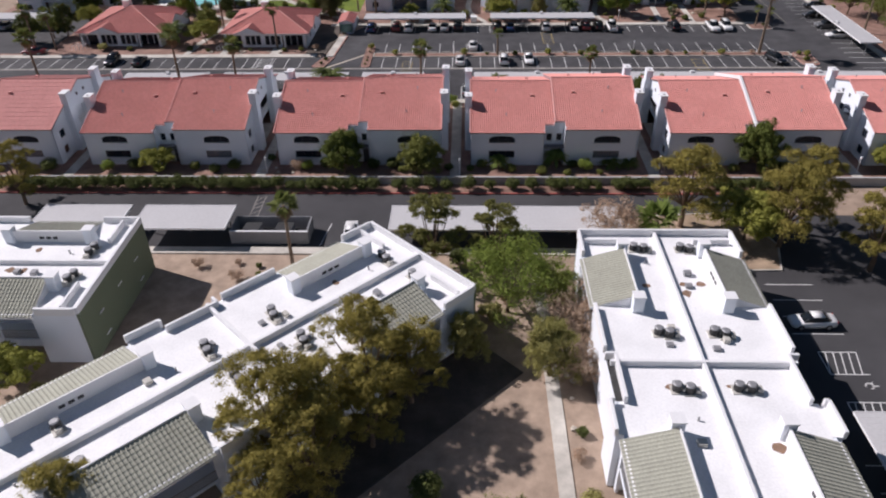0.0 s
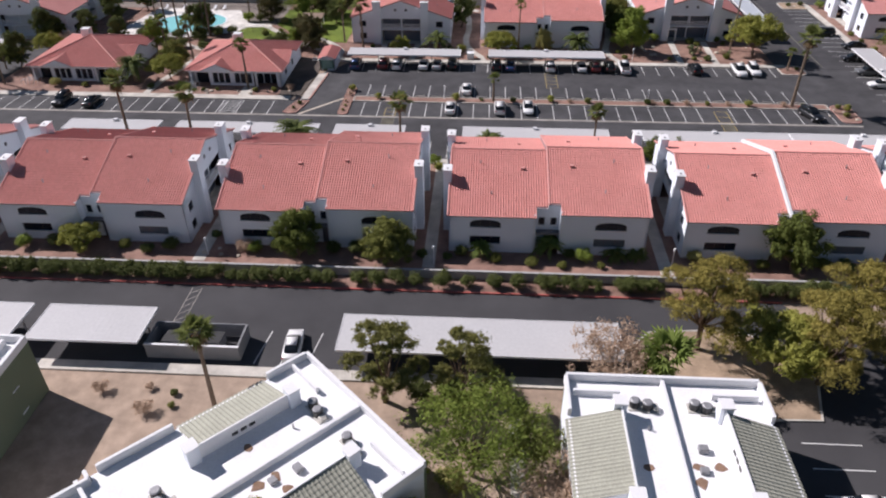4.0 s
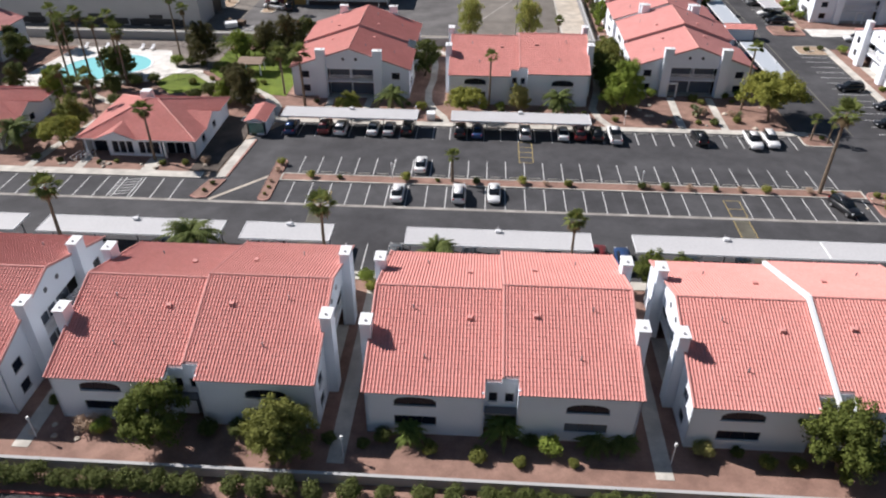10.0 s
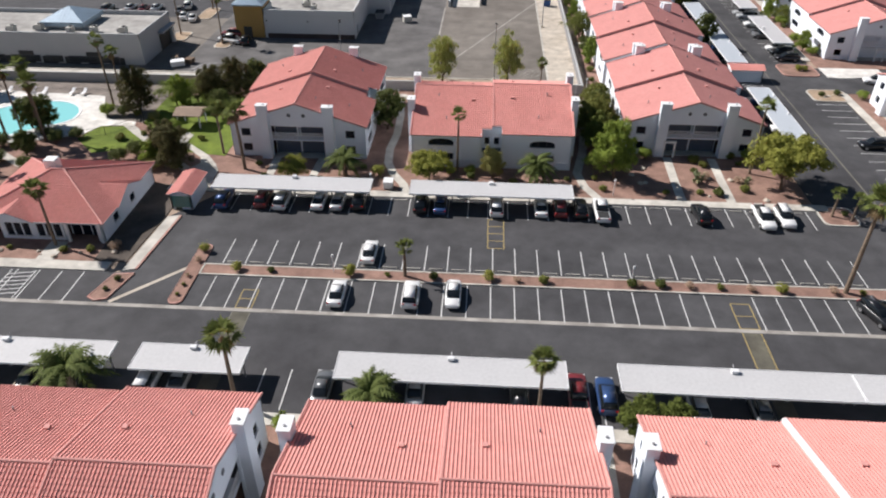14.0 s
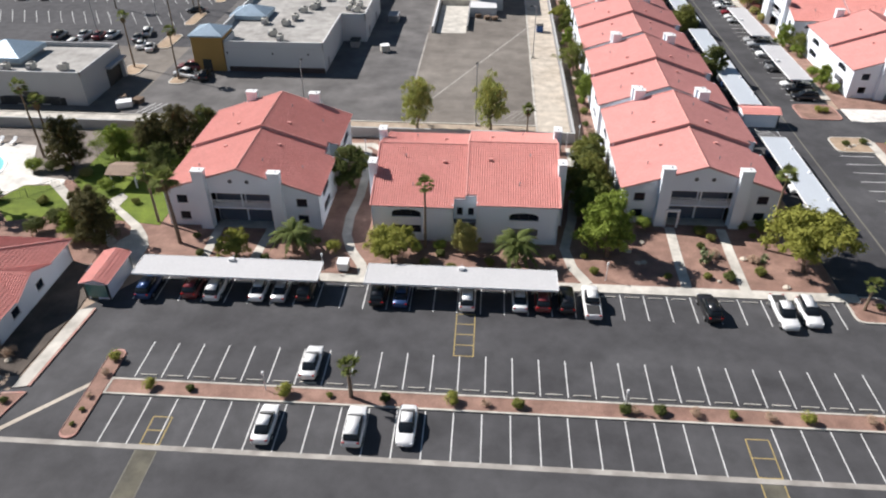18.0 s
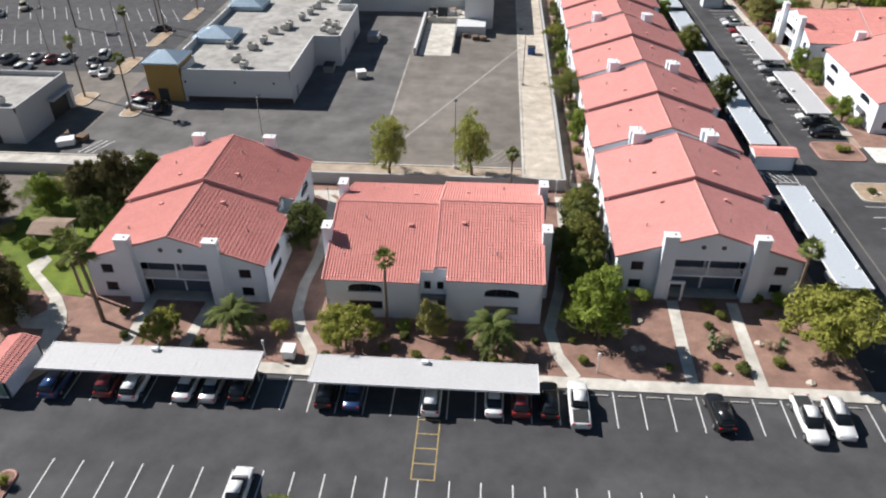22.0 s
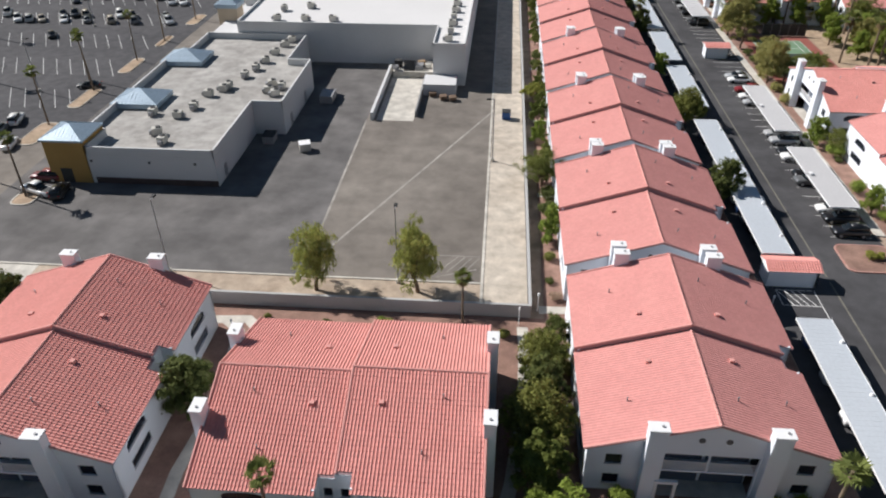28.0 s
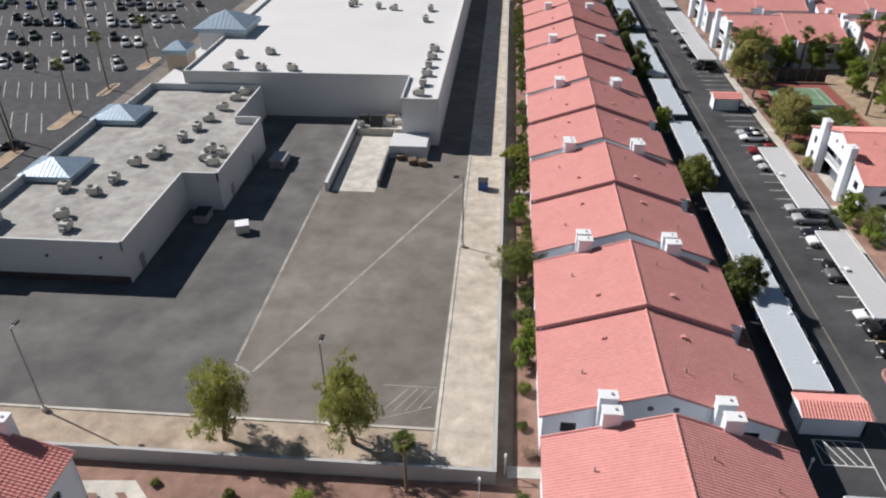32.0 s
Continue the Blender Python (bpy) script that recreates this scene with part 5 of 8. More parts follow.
    for x, z in ((-4.5, 1.6), (4.5, 1.6), (-4.5, 4.3), (4.5, 4.3), (0.0, 4.3)):
        window(b, x, 0.0, z, 0.8, 1.1, 180, bars=0)
    rr = random.Random(2)
    for _ in range(16):
        x, y = rr.uniform(-7, 7), rr.uniform(-52, -2)
        if abs(x) > 0.6 and abs(x) < 3.6:
            part("roof_vent", Geo().tube((x, y, roof), (x, y, roof + rr.uniform(0.25, 0.5)), rr.choice([0.06, 0.09, 0.13])), M_STEEL, b)
    return b


B3 = flat_block()
B3.matrix_basis = pose(20.15, 64.5, 0)
SPOTS = [(pose(20.15, 64.5, 0), 0), (pose(-4.75, 60.2, 0, 0, 0, -45), 1), (pose(-36.6, 58.4, 0, 0, 0, -90), 2)]
copy_thing(B3, SPOTS[1][0])
copy_thing(B3, SPOTS[2][0])
ac_first = None
for m, k in SPOTS:
    for x, y in ((-2.7, -3.0), (-1.7, -3.2), (2.1, -3.0), (3.0, -3.3), (-2.9, -16.2), (-2.0, -16.5), (2.0, -16.2), (2.9, -16.5), (-2.9, -23.1), (-1.9, -23.3), (2.1, -23.0), (3.1, -23.1), (-2.6, -36), (2.5, -36), (3.5, -36.2)):
        mm = m @ pose(x, y, 6.28)
        ac_first = copy_thing(ac_first, mm) if ac_first else condenser(mm)


# ---- walled bin yard
def bin_yard():
    y = thing("bin_enclosure", "grey block bin enclosure with open top beside a drive", "enclosure", kind="")
    x0, x1, y0, y1, h = -28.9, -19.3, 71.4, 75.0, 1.75
    part("wall", Geo().box(x0, x1, y0, y0 + 0.2, 0, h), M_BLOCK, y)
    part("wall", Geo().box(x0, x0 + 0.2, y0 + 0.2, y1, 0, h), M_BLOCK, y)
    part("wall", Geo().box(x1 - 0.2, x1, y0 + 0.2, y1, 0, h), M_BLOCK, y)
    part("gate", Geo().box(x0 + 0.2, x1 - 0.2, y1 - 0.1, y1, 0.1, h), M_STEEL, y, "dark steel gate")
    part("wall_cap", Geo().box(x0 - 0.03, x1 + 0.03, y0 - 0.03, y0 + 0.23, h, h + 0.06), M_TRIM, y)
    for x in (-26.5, -22.5):
        d = thing("dumpster", "dark steel dumpster inside a block enclosure", "dumpster", "dumpsters", pose(x, 73.2, 0))
        part("bin", Geo().side([(-0.9, 0.15), (0.9, 0.15), (1.0, 1.25), (-1.0, 1.5)], -1.0, 1.0), M_STEEL, d)
        part("lid", Geo().side([(-1.02, 1.5), (1.02, 1.26), (1.02, 1.31), (-1.02, 1.56)], -1.02, 1.02), M_ACDARK, d)


bin_yard()


# ---- hip roof with tiles: four sloping fields
def hip_fields(parent, x0, x1, y0, y1, z, rise, over=0.5):
    x0, x1, y0, y1 = x0 - over, x1 + over, y0 - over, y1 + over
    run = min(x1 - x0, y1 - y0) / 2
    L, W = x1 - x0, y1 - y0
    for length, k, px, py in ((L, 0, x0, y0), (L, 180, x1, y1), (W, 90, x1, y0), (W, 270, x0, y1)):
        t = part("tile_field", tiles(0, length, run, rise, lambda x, y, n=length: y < x + 0.1 and y < n - x + 0.1), M_TILE, parent)
        t.matrix_basis = pose(px, py, z, 0, 0, k)
    cx0, cx1 = (x0 + run, x1 - run) if L >= W else ((x0 + x1) / 2,) * 2
    cy0, cy1 = (y0 + run, y1 - run) if W >= L else ((y0 + y1) / 2,) * 2
    for a, b in (((x0, y0, z), (cx0, cy0, z + rise)), ((x1, y0, z), (cx1, cy0, z + rise)), ((x1, y1, z), (cx1, cy1, z + rise)), ((x0, y1, z), (cx0, cy1, z + rise))):
        part("hip_tiles", Geo().tube((a[0], a[1], a[2] + 0.06), (b[0], b[1], b[2] + 0.06), 0.13, 0.13, 6), M_TILE_RIDGE, parent)
    if L > W + 0.2 or W > L + 0.2:
        part("ridge_tiles", Geo().tube((cx0, cy0, z + rise + 0.06), (cx1, cy1, z + rise + 0.06), 0.14, 0.14, 6), M_TILE_RIDGE, parent)


def clubhouse(x, y, w, d, label):
    c = thing("clubhouse", label, "house", "clubhouses", pose(x, y, 0))
    h = 2.9
    front = [(4.5 + 1.1 * i + 0.75 * (i // 3), 5.45 + 1.1 * i + 0.75 * (i // 3), 0.5, 2.4) for i in range(6)]
    porch, side_porch = (w - 5.2, w - 0.9, 0.0, 2.45), (0.5, 3.8, 0.0, 2.45)
    part("porch_back", Geo().box(-w / 2 + 0.5, -w / 2 + 3.8, -d / 2 + 1.5, -d / 2 + 1.6, 0, 2.45), M_STUCCO, c)
    part("porch_door", Geo().box(-w / 2 + 1.0, -w / 2 + 3.2, -d / 2 + 1.43, -d / 2 + 1.498, 0.02, 2.2), M_GLASS, c, "dark glazed door")
    part("porch_back", Geo().box(w / 2 - 5.2, w / 2 - 0.9, -d / 2 + 1.5, -d / 2 + 1.6, 0, 2.45), M_STUCCO, c)
    for i in range(3):
        part("porch_door", Geo().box(w / 2 - 4.9 + 1.3 * i, w / 2 - 3.8 + 1.3 * i, -d / 2 + 1.43, -d / 2 + 1.498, 0.02, 2.2), M_GLASS, c, "dark glazed door")
    for k in range(4):
        px = -w / 2 - 0.3 + 0.75 * k
        rl = part("step_rail", Geo().tube((px, -d / 2 - 0.6, 1.0), (px - 0.7, -d / 2 - 2.4, 0.8), 0.045), M_TRIM, c, "white handrail")
        for u in (0.02, 0.5, 0.98):
            part("baluster", Geo().tube((px - 0.7 * u, -d / 2 - 0.6 - 1.8 * u, 0.0), (px - 0.7 * u, -d / 2 - 0.6 - 1.8 * u, 0.98 - 0.2 * u), 0.035), M_TRIM, rl)
    part("wall", panel(w, 0, h, front + [porch, side_porch]), M_STUCCO, c).matrix_basis = pose(-w / 2, -d / 2, 0)
    for a, b, e, f in front:
        window(c, -w / 2 + (a + b) / 2, -d / 2, 1.45, 0.95, 1.9, 0, bars=0)
    part("wall", panel(d, 0, h, [(3, 4.4, 1.0, 2.1), (8, 9.4, 1.0, 2.1)]), M_STUCCO, c).matrix_basis = pose(w / 2, -d / 2, 0, 0, 0, 90)
    window(c, w / 2, -d / 2 + 3.7, 1.55, 1.4, 1.1, 90)
    window(c, w / 2, -d / 2 + 8.7, 1.55, 1.4, 1.1, 90)
    part("wall", panel(w, 0, h, []), M_STUCCO, c).matrix_basis = pose(w / 2, d / 2, 0, 0, 0, 180)
    part("wall", panel(d, 0, h, []), M_STUCCO, c).matrix_basis = pose(-w / 2, d / 2, 0, 0, 0, 270)
    roof = part("roof", Geo().box(-w / 2 - 0.45, w / 2 + 0.45, -d / 2 - 0.45, d / 2 + 0.45, h - 0.12, h), M_TRIM, c)
    hip_fields(roof, -w / 2, w / 2, -d / 2, d / 2, h + 0.02, 3.0)
    # front gable
    for gx in (-w * 0.18, ):
        part("gable", Geo().side([(-3.0, h), (3.0, h), (0, h + 1.2)], -0.2, 0.0).turned(pose(gx, -d / 2 - 0.62, 0, 0, 0, -90)), M_STUCCO, c)
        for s in (-1, 1):
            t = part("tile_field", tiles(0, 4.2, 3.3, 1.32), M_TILE, roof)
            t.matrix_basis = pose(gx - 3.3, -d / 2 + 3.5, h - 0.02, 0, 0, -90) if s < 0 else pose(gx + 3.3, -d / 2 - 0.7, h - 0.02, 0, 0, 90)
    # side gable towards +x
    part("gable", Geo().side([(-3.4, h), (3.4, h), (0, h + 1.4)], 0.0, 0.2).turned(pose(w / 2 + 0.4, -0.5, 0)), M_STUCCO, c)
    for s in (0, 1):
        t = part("tile_field", tiles(0, 4.6, 3.7, 1.5), M_TILE, roof)
        t.matrix_basis = pose(w / 2 - 3.9, -4.2, h - 0.02, 0, 0, 0) if s == 0 else pose(w / 2 + 0.7, 3.2, h - 0.02, 0, 0, 180)
    v = part("roof_cupola", Geo().box(-2.2, -0.6, 0.6, 2.0, h + 2.2, h + 3.9), M_TRIM, c, "white boxed roof vent", bevel=0.04)
    for px in (w / 2 - 4.6, w / 2 - 0.3):
        part("porch_post", Geo().box(px - 0.18, px + 0.18, -d / 2 - 0.4, -d / 2 - 0.04, 0, h - 0.1), M_TRIM, c)
    return c


clubhouse(-41.2, 150.6, 17.2, 15.6, "single-storey white clubhouse with red tile hip roof")
clubhouse(-71.5, 152.2, 17.2, 17.0, "single-storey white office building with red tile hip roof")


def small_shed(x, y, w, d, m_rot, label):
    s = thing("utility_shed", label, "shed", "sheds", pose(x, y, 0, 0, 0, m_rot))
    part("wall", panel(w, 0, 2.3, [(0.5, 1.4, 0.0, 2.0)] if w < 4 else []), M_STUCCO, s).matrix_basis = pose(-w / 2, -d / 2, 0)
    part("wall", panel(w, 0, 2.3, []), M_STUCCO, s).matrix_basis = pose(w / 2, d / 2, 0, 0, 0, 180)
    part("wall", panel(d, 0, 2.3, []), M_STUCCO, s).matrix_basis = pose(w / 2, -d / 2, 0, 0, 0, 90)
    part("wall", panel(d, 0, 2.3, []), M_STUCCO, s).matrix_basis = pose(-w / 2, d / 2, 0, 0, 0, 270)
    if w < 4:
        part("door", Geo().box(-w / 2 + 0.5, -w / 2 + 1.4, -d / 2 + 0.1, -d / 2 + 0.16, 0, 2.0), M_GREENWALL, s)
    else:
        part("mailbox_bank", Geo().box(w / 2 + 0.002, w / 2 + 0.12, -d * 0.3, d * 0.3, 0.7, 1.8), M_STEEL, s, "grey steel mailbox bank", bevel=0.02)
    roof = part("roof", Geo().box(-w / 2 - 0.25, w / 2 + 0.25, -d / 2 - 0.25, d / 2 + 0.25, 2.3, 2.38), M_TRIM, s)
    if d > w:
        for k in (0, 1):
            t = part("tile_field", tiles(0, d + 0.6, w / 2 + 0.3, 0.55), M_TILE, roof)
            t.matrix_basis = pose(w / 2 + 0.3, -d / 2 - 0.3, 2.38, 0, 0, 90) if k else pose(-w / 2 - 0.3, d / 2 + 0.3, 2.38, 0, 0, -90)
        part("gable", Geo().prism([(-w / 2 - 0.2, 0), (w / 2 + 0.2, 0), (0, 0.5)], 0, d).turned(pose(0, d / 2, 2.38, 90, 0, 0)), M_STUCCO, s)
    else:
        for k in (0, 1):
            t = part("tile_field", tiles(0, w + 0.6, d / 2 + 0.3, 0.6), M_TILE, roof)
            t.matrix_basis = pose(-w / 2 - 0.3, -d / 2 - 0.3, 2.38) if not k else pose(w / 2 + 0.3, d / 2 + 0.3, 2.38, 0, 0, 180)
        part("gable", Geo().side([(-d / 2 - 0.2, 2.38), (d / 2 + 0.2, 2.38), (0, 2.9)], -w / 2, w / 2), M_STUCCO, s)
    return s


def teal_front(s, w, d):
    part("roller_front", Geo().box(-w / 2 + 0.25, w / 2 - 0.25, -d / 2 - 0.05, -d / 2 - 0.005, 0.35, 2.05), M_TEAL, s, "teal glazed front panel")


shed_a = small_shed(-25.8, 154.2, 2.9, 6.0, 0, "small white stucco utility shed with red tile roof")
teal_front(shed_a, 2.9, 6.0)
small_shed(64.0, 204.95, 5.9, 2.8, 0, "white mailbox shelter with red tile roof")
small_shed(74.3, 288.2, 4.8, 3.2, 0, "white mailbox shelter with red tile roof")


# ---- pool yard
pool_deck = slab("pool_deck", [(-77, 168), (-60, 169), (-50.5, 172.8), (-48.8, 176.2), (-43.4, 176.9), (-43.8, 178.2), (-49.2, 179.0), (-51.0, 182.3), (-53.9, 188.6), (-74, 190.0)], -0.1, 0.10, M_DECK, "pale concrete pool deck", "deck")
wpts = []
for i in range(40):
    a = 2 * math.pi * i / 40
    q = 7.5 + 0.8 * math.cos(2 * (a - 0.4)) - 1.6 * math.exp(-((a - 5.6) / 0.45) ** 2)
    wpts.append((-63.0 + q * math.cos(a), 178.5 + q * math.sin(a)))
slab("soil_strip", [(-110, 190.2), (-74, 190.05), (-53.9, 188.65), (-51.0, 182.4), (-49.2, 179.1), (-43.8, 178.3), (-42.5, 178.0), (-42.5, 194.7), (-110, 194.7)], -0.1, 0.03, M_GREYSOIL, "grey-brown bare soil behind a pool deck", "ground")
pl = thing("swimming_pool", "turquoise free-form swimming pool with pale coping", "pool", kind="structure")
cxp, cyp = sum(p[0] for p in wpts) / 40, sum(p[1] for p in wpts) / 40
part("water", Geo().prism(wpts, -0.1, 0.114), M_WATER, pl)
outer = [(cxp + (x - cxp) * 1.05, cyp + (y - cyp) * 1.06) for x, y in wpts]
g = Geo()
for i in range(40):
    j = (i + 1) % 40
    g.prism([wpts[i], wpts[j], outer[j], outer[i]], 0.0, 0.16)
part("coping", g, M_TRIM, pl)
slab("lawn", [(-50.6, 171.4), (-49, 176.0), (-44.2, 176.5), (-38.0, 169.2), (-46, 166.6)], -0.1, 0.07, M_GRASS, "bright green mown lawn", "grass")
slab("lawn", [(-42.4, 178.0), (-33.6, 168.2), (-25, 167.0), (-24.6, 189.5), (-34, 191), (-42.4, 189.5)], -0.1, 0.07, M_GRASS, "bright green mown lawn", "grass")
slab("pavement", [(-44.6, 178.0), (-39.9, 173.2), (-34.0, 167.3), (-29.0, 163.0), (-29.2, 161.3), (-35.0, 166.3), (-40.2, 171.6), (-45.6, 176.9)], -0.1, 0.105, M_CONC, "concrete garden path across a lawn", "pavement")
slab("pavement", [(-33.6, 174.9), (-32.3, 173.8), (-32.5, 171.3), (-30.3, 169.4), (-27.4, 166.8), (-25.6, 164.4), (-24.5, 162.2), (-24.4, 159.5), (-24.2, 157.9), (-25.7, 157.9), (-26.0, 159.4), (-26.6, 161.3), (-29.1, 161.3), (-28.8, 163.0), (-27.9, 164.4), (-28.6, 166.3), (-31.2, 168.8), (-33.8, 171.2), (-34.9, 172.5)][::-1], -0.1, 0.11, M_CONC, "curving concrete garden path to a shelter", "pavement")
gz = thing("gazebo", "small brown-roofed picnic shelter on a lawn", "gazebo", "", pose(-33.9, 177.9, 0))
for x in (-1.8, 1.8):
    for y in (-1.4, 1.4):
        part("post", Geo().box(x - 0.09, x + 0.09, y - 0.09, y + 0.09, 0, 2.3), M_TRIM, gz)
part("roof", Geo().side([(-2.0, 2.28), (2.0, 2.28), (2.0, 2.4), (0.0, 3.0), (-2.0, 2.4)], -2.3, 2.3), mat("brown_shingles", (0.33, 0.245, 0.185), 0.9, 0.25, 0.8, 8.0), gz)


# ---- shopping-centre buildings
def parapet_block(parent, pts, roof, top, wall_m, roof_m, thick=0.22):
    part("wall", Geo().prism(pts, 0, roof), wall_m, parent)
    n = len(pts)
    for i in range(n):
        (x0, y0), (x1, y1) = pts[i], pts[(i + 1) % n]
        L, a = math.hypot(x1 - x0, y1 - y0), math.degrees(math.atan2(y1 - y0, x1 - x0))
        p = part("parapet", Geo().box(0, L, 0, thick, roof, top), wall_m, parent)
        p.matrix_basis = pose(x0, y0, 0, 0, 0, a)
        c = part("coping", Geo().box(-0.03, L + 0.03, -0.03, thick + 0.03, top, top + 0.05), wall_m, parent, "pale metal coping")
        c.matrix_basis = pose(x0, y0, 0, 0, 0, a)
    part("roof", Geo().prism(pts, roof, roof + 0.02), roof_m, parent)


def seam_pyramid(parent, x0, x1, y0, y1, z, rise, trim=0.85):
    cx, cy = (x0 + x1) / 2, (y0 + y1) / 2
    r = part("pyramid_roof", Geo().add([(x0, y0, z), (x1, y0, z), (x1, y1, z), (x0, y1, z), (cx, cy, z + rise)], [(3, 2, 1, 0), (0, 1, 4), (1, 2, 4), (2, 3, 4), (3, 0, 4)]), M_BLUEMETAL, parent, "pale blue standing-seam pyramid roof")
    g = Geo()
    for k in range(4):
        c = [(x0, y0), (x1, y0), (x1, y1), (x0, y1)]
        (ax, ay), (bx, by) = c[k], c[(k + 1) % 4]
        for i in range(1, 12):
            u = i / 12
            px, py = ax + (bx - ax) * u, ay + (by - ay) * u
            s = 1 - abs(2 * u - 1)
            mx, my = (ax + bx) / 2, (ay + by) / 2
            qx, qy = px + (cx - mx) * s, py + (cy - my) * s
            g.tube((px, py, z + 0.03), (qx, qy, z + rise * s + 0.015), 0.028, 0.028, 4)
    part("seams", g, M_BLUEMETAL, r)
    part("eave_trim", Geo().box(x0 - 0.08, x1 + 0.08, y0 - 0.08, y1 + 0.08, z - trim, z - 0.005), M_BLUEMETAL, parent)


low = thing("shop_building", "long white flat-roofed shop building with grey cap-sheet roof", "building")
parapet_block(low, [(-33.6, 223.0), (-13.9, 223.0), (-13.9, 242.1), (-8.7, 242.1), (-8.7, 263.3), (-13.1, 263.3), (-13.1, 278.5), (-34.5, 278.5), (-34.5, 262), (-36.8, 262), (-36.8, 229.5), (-33.6, 229.5)], 4.75, 6.0, M_MALLWALL, M_MALLROOF)
# dark brown band over the lowest metre of the south wall
part("wall_foot", Geo().box(-33.0, -13.9, 222.93, 222.995, 0, 1.0), M_WALLFOOT, low, "dark band at the wall foot")
part("tower", Geo().box(-39.9, -33.7, 222.8, 229.4, 0, 6.85), M_ORANGE, low, "ochre stucco corner tower", bevel=0.05)
part("arch_opening", Geo().box(-38.2, -36.4, 222.76, 222.82, 0, 2.4), M_ACDARK, low)
seam_pyramid(low, -40.1, -33.5, 222.6, 229.3, 7.1, 1.35, 0.3)
for y0 in (239.8, 260.8):
    part("tower", Geo().box(-37.2, -30.0, y0 + 0.4, y0 + 6.4, 4.75, 5.6), M_MALLWALL, low)
    seam_pyramid(low, -37.6, -29.6, y0, y0 + 6.8, 5.8, 1.6)
for x in (-33, -24, -17):
    part("wall_light", Geo().box(x - 0.15, x + 0.15, 222.8, 222.98, 3.6, 3.9), M_ACDARK, low)
for i in range(20):
    part("shopfront_pane", Geo().box(-36.86, -36.82, 230.5 + 1.5 * i, 231.8 + 1.5 * i, 0.2, 2.8), M_GLASS, low)
for y, z in ((226, 2.2), (246, 2.2), (256, 2.2)):
    xx = -13.88 if y < 242 else -8.68
    part("service_door", Geo().box(xx, xx + 0.05, y, y + 1.1, 0, z), M_STEEL, low)

high = thing("shop_building", "tall white store building with bright white roof", "building")
parapet_block(high, [(-28.0, 278.7), (14.6, 278.7), (14.6, 267.0), (20.9, 267.0), (21.6, 430), (-28.0, 430)], 7.9, 8.4, M_MALLWALL, M_ROOFMALL)
part("tower", Geo().box(-36.0, -31.6, 289.4, 293.8, 0, 8.2), M_OCHREP, high, "pale ochre stucco tower")
seam_pyramid(high, -36.3, -31.3, 289.1, 294.1, 8.9, 1.4)
part("tower", Geo().box(-33.8, -23.6, 302.0, 311.2, 0, 9.0), M_MALLWALL, high)
seam_pyramid(high, -34.4, -23.0, 301.4, 311.8, 9.8, 2.8)
part("arcade", Geo().box(-34.5, -28.1, 278.7, 430, 0, 5.2), M_MALLWALL, high)

mall2 = thing("shop_building", "low pale grey shop building with flat roof", "building")
parapet_block(mall2, [(-110, 204.6), (-53.1, 204.6), (-53.1, 220.2), (-110, 220.2)], 5.3, 6.1, M_MALLGREY, M_MALLROOF)
# shade inside the entry, put on the wall as a flat dark panel
part("entry_shade", Geo().box(-53.09, -53.04, 213.4, 218.6, 0, 3.4), M_ACDARK, mall2, "flat dark panel for a shaded open entry")
part("entry_pier", Geo().box(-53.05, -52.3, 218.7, 219.5, 0, 3.6), M_MALLWALL, mall2, "white entry pier", bevel=0.03)
part("entry_canopy", Geo().box(-53.04, -51.9, 213.0, 219.8, 3.6, 4.0), M_MALLGREY, mall2, bevel=0.03)
part("tower", Geo().box(-74.6, -66.6, 209.6, 217.4, 5.3, 6.2), M_MALLGREY, mall2)
seam_pyramid(mall2, -75.0, -66.2, 209.0, 218.0, 6.8, 2.0)
for i in range(11):
    part("service_door", Geo().box(-106 + 4.6 * i, -103 + 4.6 * i, 204.5, 204.58, 0, 1.4 if i % 3 else 2.4), M_ACDARK, mall2)


# rooftop units
def rooftop_unit(m):
    u = thing("rooftop_unit", "beige boxy air handler on a flat roof", "air conditioner", "rooftop air handlers", m)
    part("case", Geo().box(-0.75, 0.75, -0.6, 0.6, 0.25, 1.25), M_ACBODY, u, bevel=0.04)
    part("kerb_frame", Geo().box(-0.6, 0.6, -0.45, 0.45, 0.0, 0.25), M_STEEL, u)
    part("fan", Geo().tube((0.25, 0, 1.25), (0.25, 0, 1.38), 0.42, 0.42, 12), M_ACDARK, u)
    part("duct", Geo().box(-1.2, -0.75, -0.35, 0.35, 0.2, 0.85), M_STEEL, u)
    return u


first = None
ru = random.Random(8)
for x, y in ((-29.5, 238), (-24.8, 237), (-25.6, 230.5), (-23.5, 227.5), (-23.6, 241), (-23, 246.5), (-21.2, 249), (-20.8, 250.5), (-19.5, 256), (-18.6, 260), (-17.9, 264), (-17.3, 269), (-16.6, 274), (-16, 277), (-13.0, 249), (-13.2, 252), (-11.4, 247.5), (-11.2, 251)):
    m = pose(x, y, 4.77, 0, 0, ru.choice([0, 90, 180, 20]))
    first = copy_thing(first, m) if first else rooftop_unit(m)
for x, y, z in [(ru.uniform(-25, 18), ru.uniform(284, 365), 7.92) for _ in range(16)] + [(17.5, 270 + 5 * k, 7.92) for k in range(6)] + [(-20 + 6 * k, 281.5, 7.92) for k in range(3)] + [(x, 207.2 + 1.2 * (x % 2), 5.32) for x in (-100, -94, -88, -80, -75, -68, -63.5, -57.5)]:
    copy_thing(first, pose(x, y, z, 0, 0, ru.choice([0, 90, 180])))

